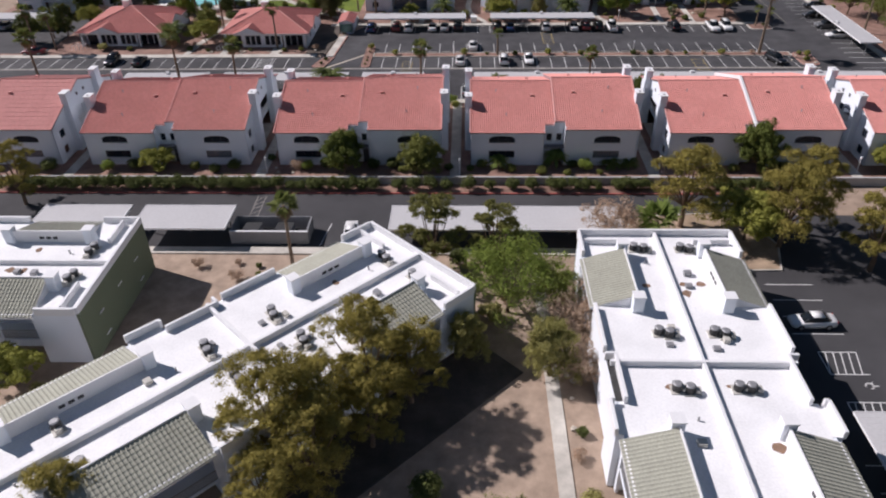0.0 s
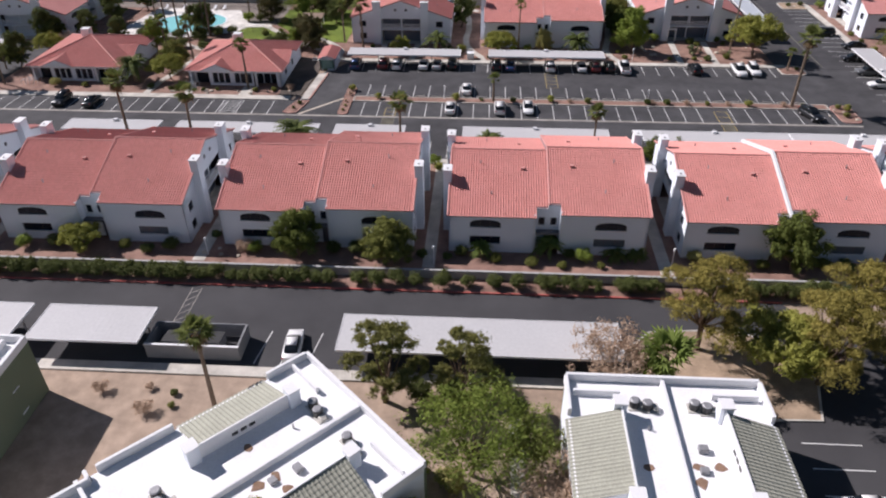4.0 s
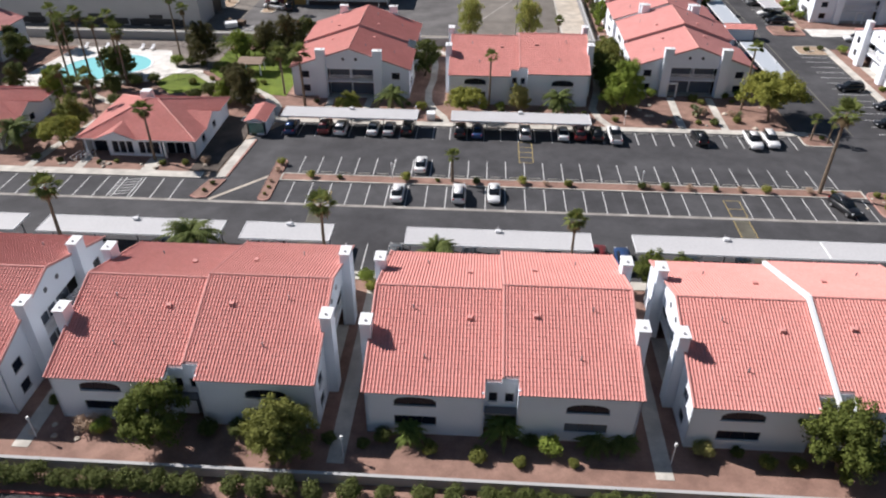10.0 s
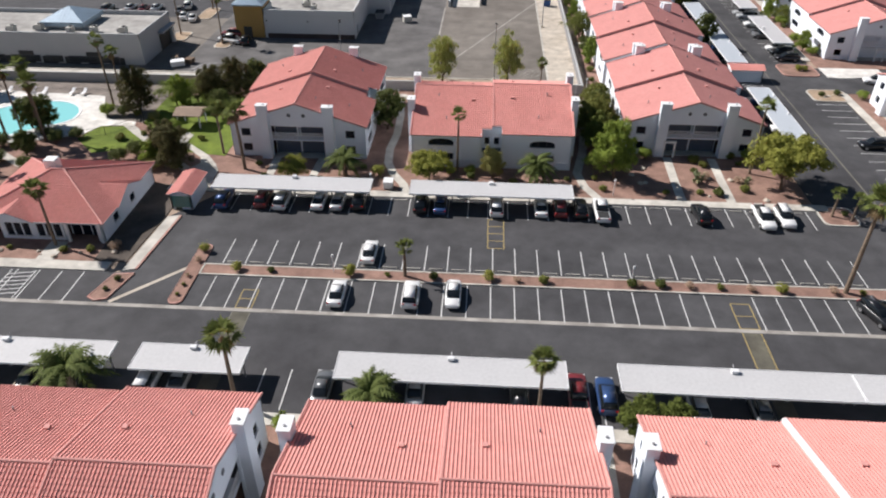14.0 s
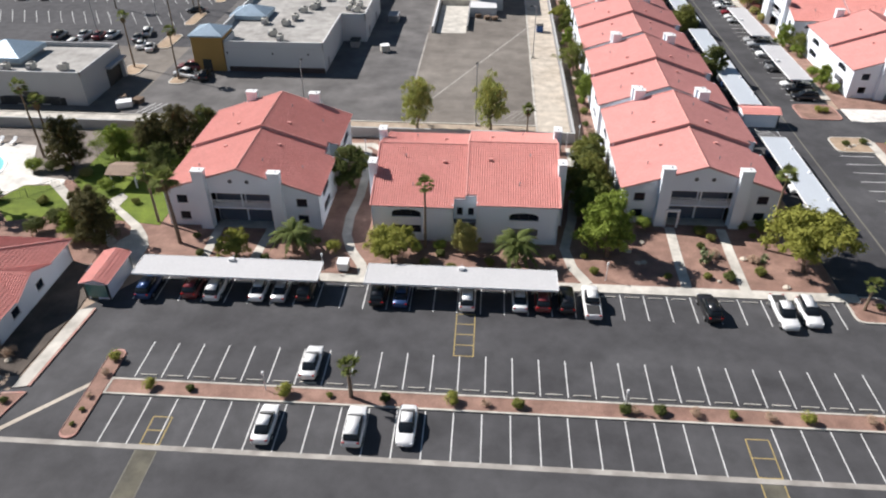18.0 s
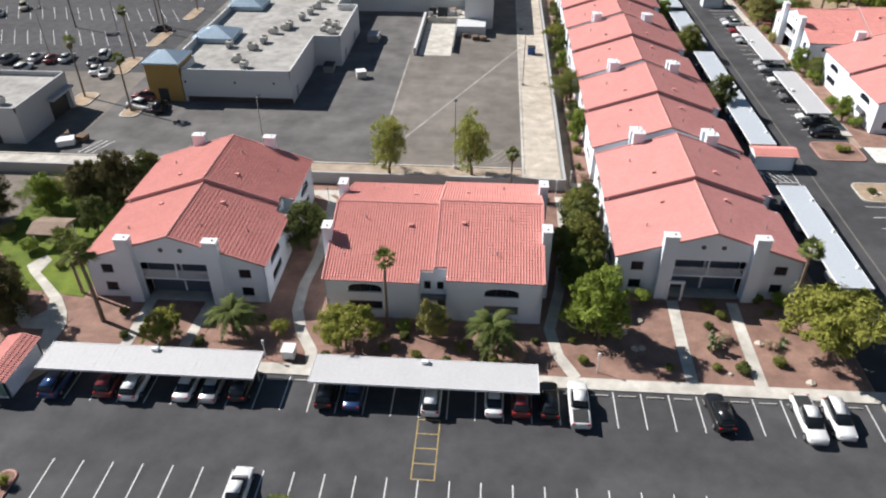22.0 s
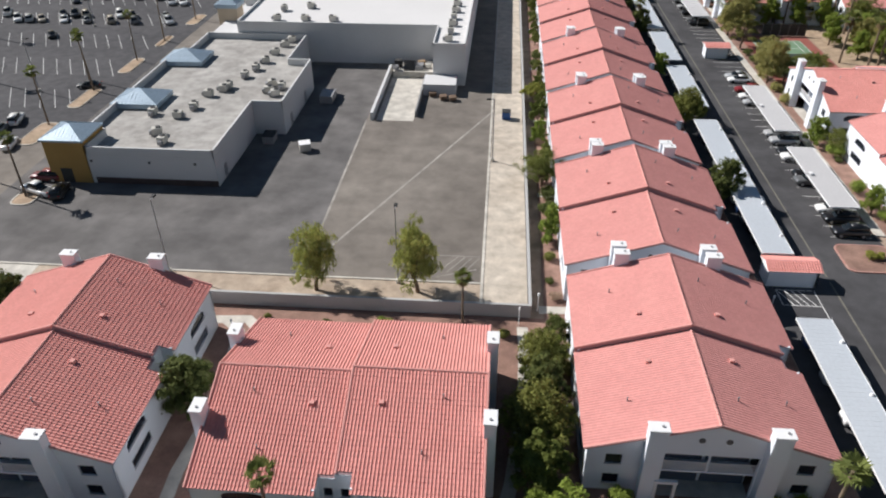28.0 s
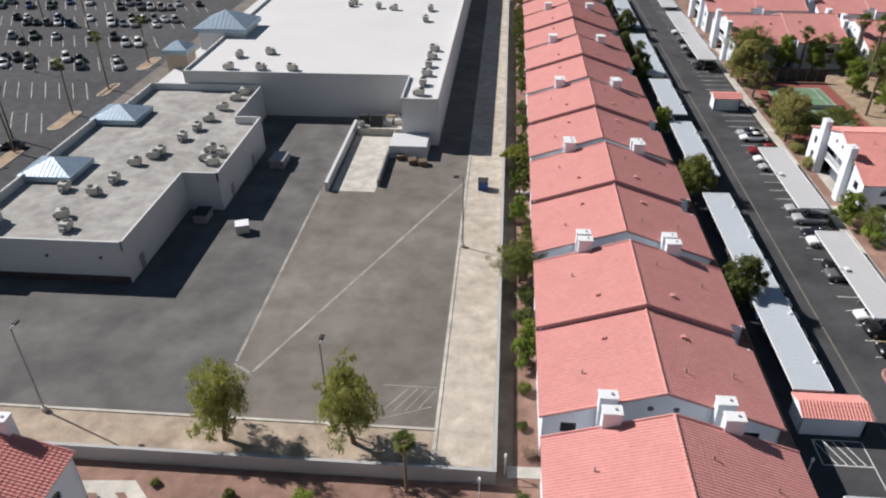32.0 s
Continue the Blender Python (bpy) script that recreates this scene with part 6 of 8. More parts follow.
# loading dock
dock = thing("loading_dock", "sunken concrete loading ramp with low side walls", "loading dock", kind="structure")
part("ramp", Geo().add([(5.9, 249.2, 0.016), (12.6, 249.2, 0.016), (12.6, 270.5, 0.02), (5.9, 270.5, 0.02)], [(0, 1, 2, 3)]), M_CONC, dock, "pale concrete ramp")
part("side_wall", Geo().box(4.9, 5.4, 249.0, 274, 0, 1.5), M_MALLWALL, dock)
part("side_wall", Geo().box(12.7, 13.0, 251.0, 270.5, 0, 1.2), M_BLOCK, dock)
part("platform", Geo().box(6.0, 14.5, 270.6, 277.5, 0, 1.3), M_CONC, dock)
part("platform", Geo().box(13.1, 19.4, 261.5, 266.8, 0, 2.2), M_MALLWALL, dock)
cm = thing("trash_compactor", "dark steel trash compactor on a loading dock", "machine", "", pose(9.3, 272.5, 1.3))
part("hopper", Geo().side([(-1.5, 0), (1.5, 0), (1.5, 1.2), (-0.6, 1.9)], -1.1, 1.1), M_ACDARK, cm)
part("chute", Geo().box(1.2, 2.8, -0.9, 0.9, 0, 1.0), M_STEEL, cm)

for k, (name, label, x, y, w, d, h, m_) in enumerate((("steel_hopper", "dark steel hopper on a loading dock", 6.9, 273.4, 1.6, 1.4, 1.5, M_ACDARK), ("cardboard_bale", "bundled cardboard bale on a loading dock", 11.6, 274.2, 1.5, 1.1, 1.1, M_CARD), ("cardboard_bale", "pale bundled bale on a loading dock", 13.0, 273.0, 1.2, 1.0, 0.9, M_ACBODY), ("steel_drum_rack", "dark drum rack at a dock's edge", 6.6, 271.4, 1.0, 0.9, 1.0, M_STEEL))):
    t = thing(name, label, "container", "dock clutter", pose(x, y, 1.3, 0, 0, 12 * k))
    part("body", Geo().box(-w / 2, w / 2, -d / 2, d / 2, 0.1, h), m_, t, bevel=0.05)
    for sx in (-1, 1):
        part("runner", Geo().box(sx * w * 0.3 - 0.06, sx * w * 0.3 + 0.06, -d / 2, d / 2, 0.0, 0.1), M_BARK, t)
    part("strap", Geo().box(-w / 2 - 0.01, w / 2 + 0.01, -0.05, 0.05, 0.12, h + 0.012), M_ACDARK, t)


# ---- plants
def leaves(clumps, count, size, seed, stretch=1.0, droop=0.0, flat=0.0, fuzz=0.2):
    """Many small three-cornered leaf sprays in clumps (x, y, z, rx, ry, rz), thickest near each clump's skin."""
    r = np.random.RandomState(seed)
    vs = []
    for x, y, z, a, b, c in clumps:
        d = r.normal(size=(count, 3))
        d[:, 2] += 0.25
        d /= np.linalg.norm(d, axis=1)[:, None]
        rad = r.uniform(0.45, 1.0, count) ** 0.5 * (1 + fuzz * r.normal(size=count))
        p = np.array([x, y, z]) + d * rad[:, None] * np.array([a, b, c])
        nrm = d + 0.5 * r.normal(size=(count, 3))
        nrm[:, 2] += 0.35 + flat
        nrm /= np.linalg.norm(nrm, axis=1)[:, None]
        t = np.cross(nrm, r.normal(size=(count, 3)))
        t[:, 2] -= droop
        t /= np.linalg.norm(t, axis=1)[:, None]
        u = np.cross(nrm, t)
        s = size * r.uniform(0.6, 1.5, count)[:, None]
        vs.append(np.stack([p - t * s * stretch + u * s * 0.25, p + u * s * 0.65, p + t * s * stretch - u * s * 0.45], 1))
    v = np.concatenate(vs).reshape(-1, 3)
    n = len(v) // 3
    return v, np.arange(3 * n).reshape(n, 3)


def leaf_mesh(name, v, f, material):
    me = bpy.data.meshes.new(name)
    me.vertices.add(len(v))
    me.vertices.foreach_set("co", v.astype(np.float32).ravel())
    me.loops.add(f.size)
    me.loops.foreach_set("vertex_index", f.astype(np.int32).ravel())
    me.polygons.add(len(f))
    me.polygons.foreach_set("loop_start", np.arange(0, f.size, f.shape[1], dtype=np.int32))
    me.polygons.foreach_set("loop_total", np.full(len(f), f.shape[1], dtype=np.int32))
    me.materials.append(material)
    me.update(calc_edges=True)
    return me


def limb(points, r0, r1):
    g = Geo()
    n = len(points) - 1
    for i in range(n):
        g.tube(points[i], points[i + 1], r0 + (r1 - r0) * i / n, r0 + (r1 - r0) * (i + 1) / n, 7)
    return g


def tree(name, label, height, spread, trunk_h, material, seed, lobes=9, per=10, count=130, size=0.14, kind="round", bark=None, lean=0.3, stretch=1.1, droop=0.0):
    """Tapered trunk, limbs that each carry a lobe of leafy clumps, and gaps between the lobes."""
    r = random.Random(seed)
    t = thing(name, label, "tree", "trees")
    top = Vector((r.uniform(-lean, lean), r.uniform(-lean, lean), trunk_h))
    mid = Vector((top.x * 0.2 + r.uniform(-0.15, 0.15), top.y * 0.2, trunk_h * 0.5))
    w = 0.03 * height
    part("trunk", limb([(0, 0, -0.05), mid, top], w, w * 0.7), bark or M_BARK, t)
    cl, rise, wood = [], height - trunk_h, Geo()
    for i in range(lobes):
        a = i * 2.4 + r.uniform(-0.35, 0.35)
        u = (i + 0.5) / lobes
        lr = spread * (r.uniform(0.17, 0.33) if kind == "pine" else r.uniform(0.30, 0.46))
        if kind == "pine":
            out, z = spread * (0.72 * math.sin(math.pi * (0.30 + 0.62 * u))) * r.uniform(0.45, 1.2), trunk_h + rise * (0.04 + 0.84 * u)
        elif kind == "column":
            out, z = spread * 0.5 * (1.0 - 0.5 * u) * r.uniform(0.6, 1.2), trunk_h + rise * (0.05 + 0.78 * u)
        elif kind == "flat":
            out, z = spread * 0.76 * math.sqrt(1 - 0.9 * u * u) * r.uniform(0.55, 1.1), trunk_h + rise * (0.30 + 0.45 * u) * r.uniform(0.85, 1.1)
        else:
            out, z = spread * 0.62 * math.sqrt(max(0.03, 1 - (2 * u - 0.8) ** 2)) * r.uniform(0.7, 1.1), trunk_h + rise * (0.12 + 0.68 * u)
        c = Vector((top.x + math.cos(a) * out, top.y + math.sin(a) * out, z))
        bend = top.lerp(c, 0.5) + Vector((0, 0, -0.1 * (z - trunk_h)))
        g = limb([top * 0.9 if z < trunk_h * 1.3 else top, bend, c], w * 0.42, w * 0.10)
        wood.add(g.v, g.f)
        sq = 0.72 if kind == "flat" else 0.95
        if kind == "pine":
            tilt = r.uniform(-0.3, 0.3)
            for _ in range(per):
                e, k = r.uniform(0, 2 * math.pi), math.sqrt(r.random())
                s = lr * r.uniform(0.22, 0.40)
                cl.append((c.x + math.cos(e) * k * lr, c.y + math.sin(e) * k * lr, c.z + lr * (0.62 * (1 - k * k) + tilt * k * math.cos(e) + r.uniform(-0.08, 0.12)), s, s * r.uniform(0.8, 1.2), s * r.uniform(0.5, 0.75)))
            continue
        for _ in range(per):
            e, f = r.uniform(0, 2 * math.pi), r.uniform(-0.55, 1.0)
            q = math.sqrt(1 - f * f) if f > -1 else 0
            s = lr * r.uniform(0.24, 0.5)
            k = lr * r.uniform(0.45, 1.25)
            cl.append((c.x + math.cos(e) * q * k, c.y + math.sin(e) * q * k, max(c.z + f * k * sq, s * 0.6), s, s * r.uniform(0.8, 1.2), s * (0.75 if kind == "flat" else 0.95)))
        if kind == "dense" or kind == "column":
            cl.append((c.x, c.y, c.z, lr * 0.8, lr * 0.8, lr * 0.8))
    part("branch_structure", wood, bark or M_BARK, t)
    v, f = leaves(cl, count, size, seed, stretch, droop, fuzz=0.5 if kind == "pine" else 0.3)
    part("crown", leaf_mesh("crown", v, f, material), None, t)
    return t


def fan_palm(label, height, seed, crown=1.5, skirt=True, trunk=0.2, fresh=False):
    """Slim ringed trunk, a ball of folded fan leaves and a skirt of dry ones."""
    r = random.Random(seed)
    t = thing("palm_tree", label, "palm", "palm trees")
    bend = r.uniform(-0.35, 0.35)
    pts = [(bend * (i / 6) ** 2 * height * 0.09, 0.2 * bend * (i / 6) ** 2, height * i / 6 - (0.05 if i == 0 else 0)) for i in range(7)]
    g = Geo()
    for i in range(6):
        a, b = Vector(pts[i]), Vector(pts[i + 1])
        for k in range(3):
            g.tube(a.lerp(b, k / 3), a.lerp(b, (k + 1) / 3), trunk * (1.35 - 0.5 * (i + k / 3) / 6), trunk * (1.25 - 0.5 * (i + (k + 1) / 3) / 6), 8)
    part("trunk", g, M_PALMBARK, t)
    top = Vector(pts[-1])

    def fronds(n, lo, hi, size, mesh_mat, nm, hang):
        vs, fs = [], []
        for _ in range(n):
            az, el = r.uniform(0, 2 * math.pi), radians(r.uniform(lo, hi))
            stem, reach = size * r.uniform(0.4, 0.8), r.uniform(0.7, 1.1)
            d = Vector((math.cos(az) * math.cos(el), math.sin(az) * math.cos(el), math.sin(el)))
            side = d.cross(Vector((0, 0, 1)))
            side = side.normalized() if side.length > 0.05 else Vector((1, 0, 0))
            up = side.cross(d).normalized()
            base = top + d * stem
            k = len(vs)
            vs += [top, base + side * 0.02, base - side * 0.02]
            fs.append((k, k + 1, k + 2))
            m = 9
            for j in range(m):
                a0, a1 = radians(-78 + 156 * j / m), radians(-78 + 156 * (j + 1) / m)
                am = (a0 + a1) / 2
                L = size * reach * (0.62 + 0.3 * math.cos(am)) * r.uniform(0.75, 1.15)
                tip = base + (d * math.cos(am) + side * math.sin(am)) * L - Vector((0, 0, hang * L)) + up * 0.04 * (j % 2)
                q0 = base + (d * math.cos(a0) + side * math.sin(a0)) * L * 0.55 - Vector((0, 0, hang * L * 0.25))
                q1 = base + (d * math.cos(a1) + side * math.sin(a1)) * L * 0.55 - Vector((0, 0, hang * L * 0.25))
                k = len(vs)
                vs += [base, q0, tip, q1]
                fs.append((k, k + 1, k + 2, k + 3))
        gg = Geo()
        gg.v, gg.f = [tuple(p) for p in vs], fs
        return part(nm, gg, mesh_mat, t)

    fronds(48 if fresh else 30, -30, 80, crown, M_FRESH if fresh else M_PALM, "crown", 0.22)
    if skirt:
        fronds(16, -80, -40, crown * 0.75, M_SKIRT, "dead_frond_skirt", 0.35)
    return t


def feather_palm(label, height, seed, reach=2.4, material=None):
    """Short stout trunk and long arching feather leaves."""
    r = random.Random(seed)
    t = thing("date_palm", label, "palm", "palm trees")
    part("trunk", limb([(0, 0, -0.05), (0.05, 0, height * 0.5), (0, 0.05, height)], 0.34, 0.3), M_PALMBARK, t)
    vs, fs = [], []
    for _ in range(60):
        az, el = r.uniform(0, 2 * math.pi), r.uniform(-0.1, 1.4)
        d = Vector((math.cos(az), math.sin(az), 0))
        side = Vector((-d.y, d.x, 0))
        L, n = reach * r.uniform(0.8, 1.1), 9
        prev = None
        for i in range(n + 1):
            s = i / n
            ang = el - 1.5 * s * s
            p = Vector((0, 0, height)) + d * (L * s * math.cos(el * (1 - 0.35 * s))) + Vector((0, 0, L * (s * math.sin(el) - 0.62 * s * s)))
            if prev is not None:
                w = 0.42 * math.sin(math.pi * (0.12 + 0.84 * s)) * reach / 2.4
                for sg in (-1, 1):
                    k = len(vs)
                    vs += [prev, p, p + side * sg * w + d * 0.16 - Vector((0, 0, 0.14)), prev + side * sg * w * 0.9 + d * 0.2 - Vector((0, 0, 0.12))]
                    fs.append((k, k + 1, k + 2))
                    k = len(vs)
                    q = prev.lerp(p, 0.5)
                    vs += [prev, q, q + side * sg * w + d * 0.2 - Vector((0, 0, 0.08))]
                    fs.append((k, k + 1, k + 2))
            prev = p
    gg = Geo()
    gg.v, gg.f = [tuple(p) for p in vs], fs
    part("crown", gg, material or M_PALM, t)
    return t


def shrub(name, label, r0, h, material, seed, count=190, size=0.10, clumps=7):
    r = random.Random(seed)
    t = thing(name, label, "shrub", "shrubs")
    g = Geo()
    for _ in range(5):
        a = r.uniform(0, 6.28)
        g.tube((0.05 * math.cos(a), 0.05 * math.sin(a), -0.02), (r0 * 0.5 * math.cos(a), r0 * 0.5 * math.sin(a), h * 0.6), 0.03, 0.015, 5)
    part("woody_stem", g, M_BARK, t, kind="stuff")
    cl = [(0, 0, h * 0.52, r0 * 0.85, r0 * 0.85, h * 0.46)]
    for _ in range(clumps):
        a, q = r.uniform(0, 6.28), r0 * r.uniform(0.35, 0.6)
        s = r0 * r.uniform(0.35, 0.55)
        cl.append((q * math.cos(a), q * math.sin(a), h * r.uniform(0.35, 0.7), s, s, s * 0.8))
    v, f = leaves(cl, count, size, seed)
    v[:, 2] = np.maximum(v[:, 2], 0.02)
    part("foliage", leaf_mesh("foliage", v, f, material), None, t)
    return t


def agave(label, seed):
    """A rosette of stiff pointed blades."""
    r = random.Random(seed)
    t = thing("agave", label, "succulent", "succulents")
    for ring, (n, el, L) in enumerate(((9, 18, 0.75), (8, 42, 0.85), (6, 68, 0.8))):
        for i in range(n):
            az = 2 * math.pi * i / n + 0.3 * ring
            d = Vector((math.cos(az) * math.cos(radians(el)), math.sin(az) * math.cos(radians(el)), math.sin(radians(el))))
            side = Vector((-math.sin(az), math.cos(az), 0)) * 0.1
            a, b, c = d * 0.06, d * L * 0.5, d * L * r.uniform(0.9, 1.1)
            dn = Vector((0, 0, -0.04))
            part("blade", Geo().add([a + side * 0.5, a - side * 0.5, b - side, b + side, c, b + dn], [(0, 1, 2, 3), (3, 2, 4), (1, 0, 5), (0, 3, 5), (2, 1, 5), (3, 4, 5), (4, 2, 5)]), M_AGAVE, t)
    return t


def prickly_pear(label, seed):
    """Flat oval pads growing out of one another."""
    r = random.Random(seed)
    t = thing("prickly_pear", label, "cactus", "succulents")
    tips = [(Vector((r.uniform(-0.5, 0.5), r.uniform(-0.4, 0.4), -0.03)), 0.34) for _ in range(6)]
    for level in range(4):
        grown = []
        for base, w in tips:
            for _ in range(2 if level else 1):
                az, el = r.uniform(0, 6.28), radians(r.uniform(40, 85))
                d = Vector((math.cos(az) * math.cos(el), math.sin(az) * math.cos(el), math.sin(el)))
                u = d.cross(Vector((r.uniform(-1, 1), r.uniform(-1, 1), 0.3))).normalized()
                n = d.cross(u).normalized() * 0.045
                ring = [base + d * (w * (1 - math.cos(2 * math.pi * i / 10))) + u * (w * 0.62 * math.sin(2 * math.pi * i / 10)) for i in range(10)]
                part("pad", Geo().add([p + n for p in ring] + [p - n for p in ring], [tuple(range(10)), tuple(range(10, 20))[::-1]] + [(i, i + 10, (i + 1) % 10 + 10, (i + 1) % 10) for i in range(10)]), M_AGAVE, t)
                grown.append((base + d * w * 1.9, w * 0.85))
        r.shuffle(grown)
        tips = grown[:9]
    return t


KINDS = {
    "agave": [lambda: agave("grey-green agave rosette in reddish mulch", 121)],
    "cactus": [lambda: prickly_pear("sprawling prickly pear cactus in reddish mulch", 123)],
    "pine": [lambda i=i: tree("pine_tree", "tall olive-green pine with an open irregular crown", 11.5, 5.2, 3.0, M_PINE, 11 + i, 17, 20, 80, 0.085, "pine", stretch=1.7) for i in range(3)],
    "pine_s": [lambda i=i: tree("pine_tree", "young olive-green pine beside a carport", 7.8, 3.1, 1.7, M_PINED, 21 + i, 14, 17, 60, 0.085, "pine", stretch=1.6) for i in range(2)],
    "dark": [lambda i=i: tree("evergreen_tree", "dense dark-green evergreen tree in mulch", 7.5, 3.0, 1.0, M_LEAFD, 31 + i, 10, 10, 75, 0.18, "dense") for i in range(2)],
    "round": [lambda: tree("shade_tree", "dense olive-green rounded tree before a white wall", 7.4, 3.2, 1.0, M_LEAFR, 41, 11, 12, 110, 0.15, "dense")],
    "olive": [lambda: tree("olive_tree", "broad low olive-green tree before a wall", 5.6, 3.4, 0.8, M_BALL, 43, 12, 12, 100, 0.14, "dense")],
    "mesquite": [lambda i=i: tree("mesquite_tree", "spreading yellow-green desert tree in mulch", 5.0, 3.3, 1.0, M_LEAFY, 51 + i, 12, 14, 90, 0.14, "flat") for i in range(2)],
    "ash": [lambda: tree("ash_tree", "bright green tree with drooping foliage", 7.4, 3.0, 0.9, M_LEAF, 61, 10, 11, 95, 0.15, "column", droop=0.8)],
    "mesquite_l": [lambda: tree("mesquite_tree", "large fresh-green tree with a broad open crown", 8.6, 6.6, 1.7, M_LEAFM, 67, 18, 12, 52, 0.115, "flat", stretch=1.4)],
    "pine_d": [lambda: tree("pine_tree", "dense dark brownish pine beside a pool", 8.2, 3.5, 0.8, M_PINEB, 27, 14, 12, 80, 0.13, "column", stretch=1.5)],
    "acacia": [lambda: tree("acacia_tree", "large green tree with a broad open crown", 8.6, 5.0, 2.2, M_LEAFA, 65, 17, 14, 46, 0.125, "flat", stretch=1.4)],
    "euca": [lambda i=i: tree("eucalyptus_tree", "olive eucalyptus tree with hanging foliage", 7.6, 3.3, 1.3, M_LEAFO, 71 + i, 11, 15, 80, 0.14, "column", stretch=1.4, droop=1.5) for i in range(2)],
    "euca_y": [lambda i=i: tree("eucalyptus_tree", "thin olive eucalyptus tree with drooping open foliage", 7.2, 2.9, 1.6, M_LEAFE, 75 + i, 14, 11, 44, 0.12, "column", stretch=1.7, droop=2.2) for i in range(2)],
    "dry": [lambda: tree("bare_tree", "half-dead tree with pale brown dry leaves", 5.6, 3.5, 0.8, M_DRY, 81, 17, 8, 24, 0.10, "flat", stretch=1.7, bark=M_DRYBARK)],
    "bushy": [lambda i=i: tree("small_tree", "small bushy olive-green tree beside a wall", 3.9, 1.7, 0.5, (M_LEAFA, M_LEAFR)[i], 111 + i, 8, 8, 60, 0.14, "round") for i in range(2)],
    "fan": [lambda: fan_palm("tall slim fan palm with a tuft of green leaves", 9.5, 91, 1.48), lambda: fan_palm("tall slim fan palm with a dry leaf skirt", 10.5, 92, 1.48)],
    "fan_t": [lambda: fan_palm("very tall slim fan palm beside a pool", 13.5, 93, 1.2, True, 0.17), lambda: fan_palm("very tall slim fan palm", 12.5, 94, 1.25, True, 0.18)],
    "fan_n": [lambda: fan_palm("slim fan palm with a small ragged crown before a wall", 9.8, 98, 1.05, False, 0.15)],
    "fan_s": [lambda: fan_palm("short fan palm with a round green crown", 5.2, 95, 1.25, False, 0.22)],
    "fan_b": [lambda: fan_palm("short stout fan palm with a broad fresh green crown", 4.6, 99, 2.0, False, 0.3, True)],
    "yucca": [lambda: feather_palm("spiky green sago plant beside a white wall", 0.9, 125, 1.35, M_FRESH), lambda: feather_palm("low spiky green sago plant in mulch", 0.5, 126, 1.2, M_PALM)],
    "bigd": [lambda: shrub("large_shrub", "large dark-green shrub in shade", 1.35, 2.0, M_LEAFD, 109, 200, 0.13, 9)],
    "date": [lambda: feather_palm("low date palm with long arching green fronds", 2.0, 96, 2.9, M_DATE), lambda: feather_palm("date palm with arching green fronds", 2.8, 97, 3.0, M_DATE)],
    "ball": [lambda: shrub("shrub", "small clipped round green shrub in mulch", 0.72, 1.0, M_BALL, 101, 260, 0.085, 8), lambda: shrub("shrub", "small rounded dark olive shrub in mulch", 0.65, 0.9, M_LEAFD, 102)],
    "hedge": [lambda: shrub("hedge_bush", "clipped dark-green hedge bush along a wall", 0.95, 1.6, M_LEAFD, 103), lambda: shrub("hedge_bush", "clipped green hedge bush along a wall", 1.0, 1.75, M_LEAFD, 104)],
    "big": [lambda: shrub("large_shrub", "large loose green shrub before a wall", 1.3, 2.2, M_LEAF, 105, 200, 0.13, 9), lambda: shrub("large_shrub", "large olive-green shrub before a wall", 1.4, 2.0, M_LEAFO, 106, 200, 0.13, 9)],
    "yellow": [lambda: shrub("shrub", "yellow-green flowering shrub in reddish mulch", 0.9, 1.3, M_LEAFY, 107)],
    "brush": [lambda: shrub("dry_brush", "grey-brown dry brush clump", 1.1, 1.3, M_DRY, 108, 110, 0.1)],
}
plant_made = {}
rp = random.Random(77)


def plant(kind, x, y, scale=1.0, z=0.0, which=None):
    i = (which if which is not None else rp.randrange(len(KINDS[kind]))) % len(KINDS[kind])
    s = scale * rp.uniform(0.94, 1.06)
    m = pose(x, y, z, 0, 0, rp.uniform(0, 360)) @ Matrix.Diagonal((s, s, s * rp.uniform(0.95, 1.05), 1))
    if (kind, i) in plant_made:
        first = plant_made[kind, i]
        return copy_thing(first, m @ Matrix.Diagonal((1 / first.scale.x, 1 / first.scale.y, 1 / first.scale.z, 1)))
    t = KINDS[kind][i]()
    t.matrix_basis = m
    plant_made[kind, i] = t
    return t


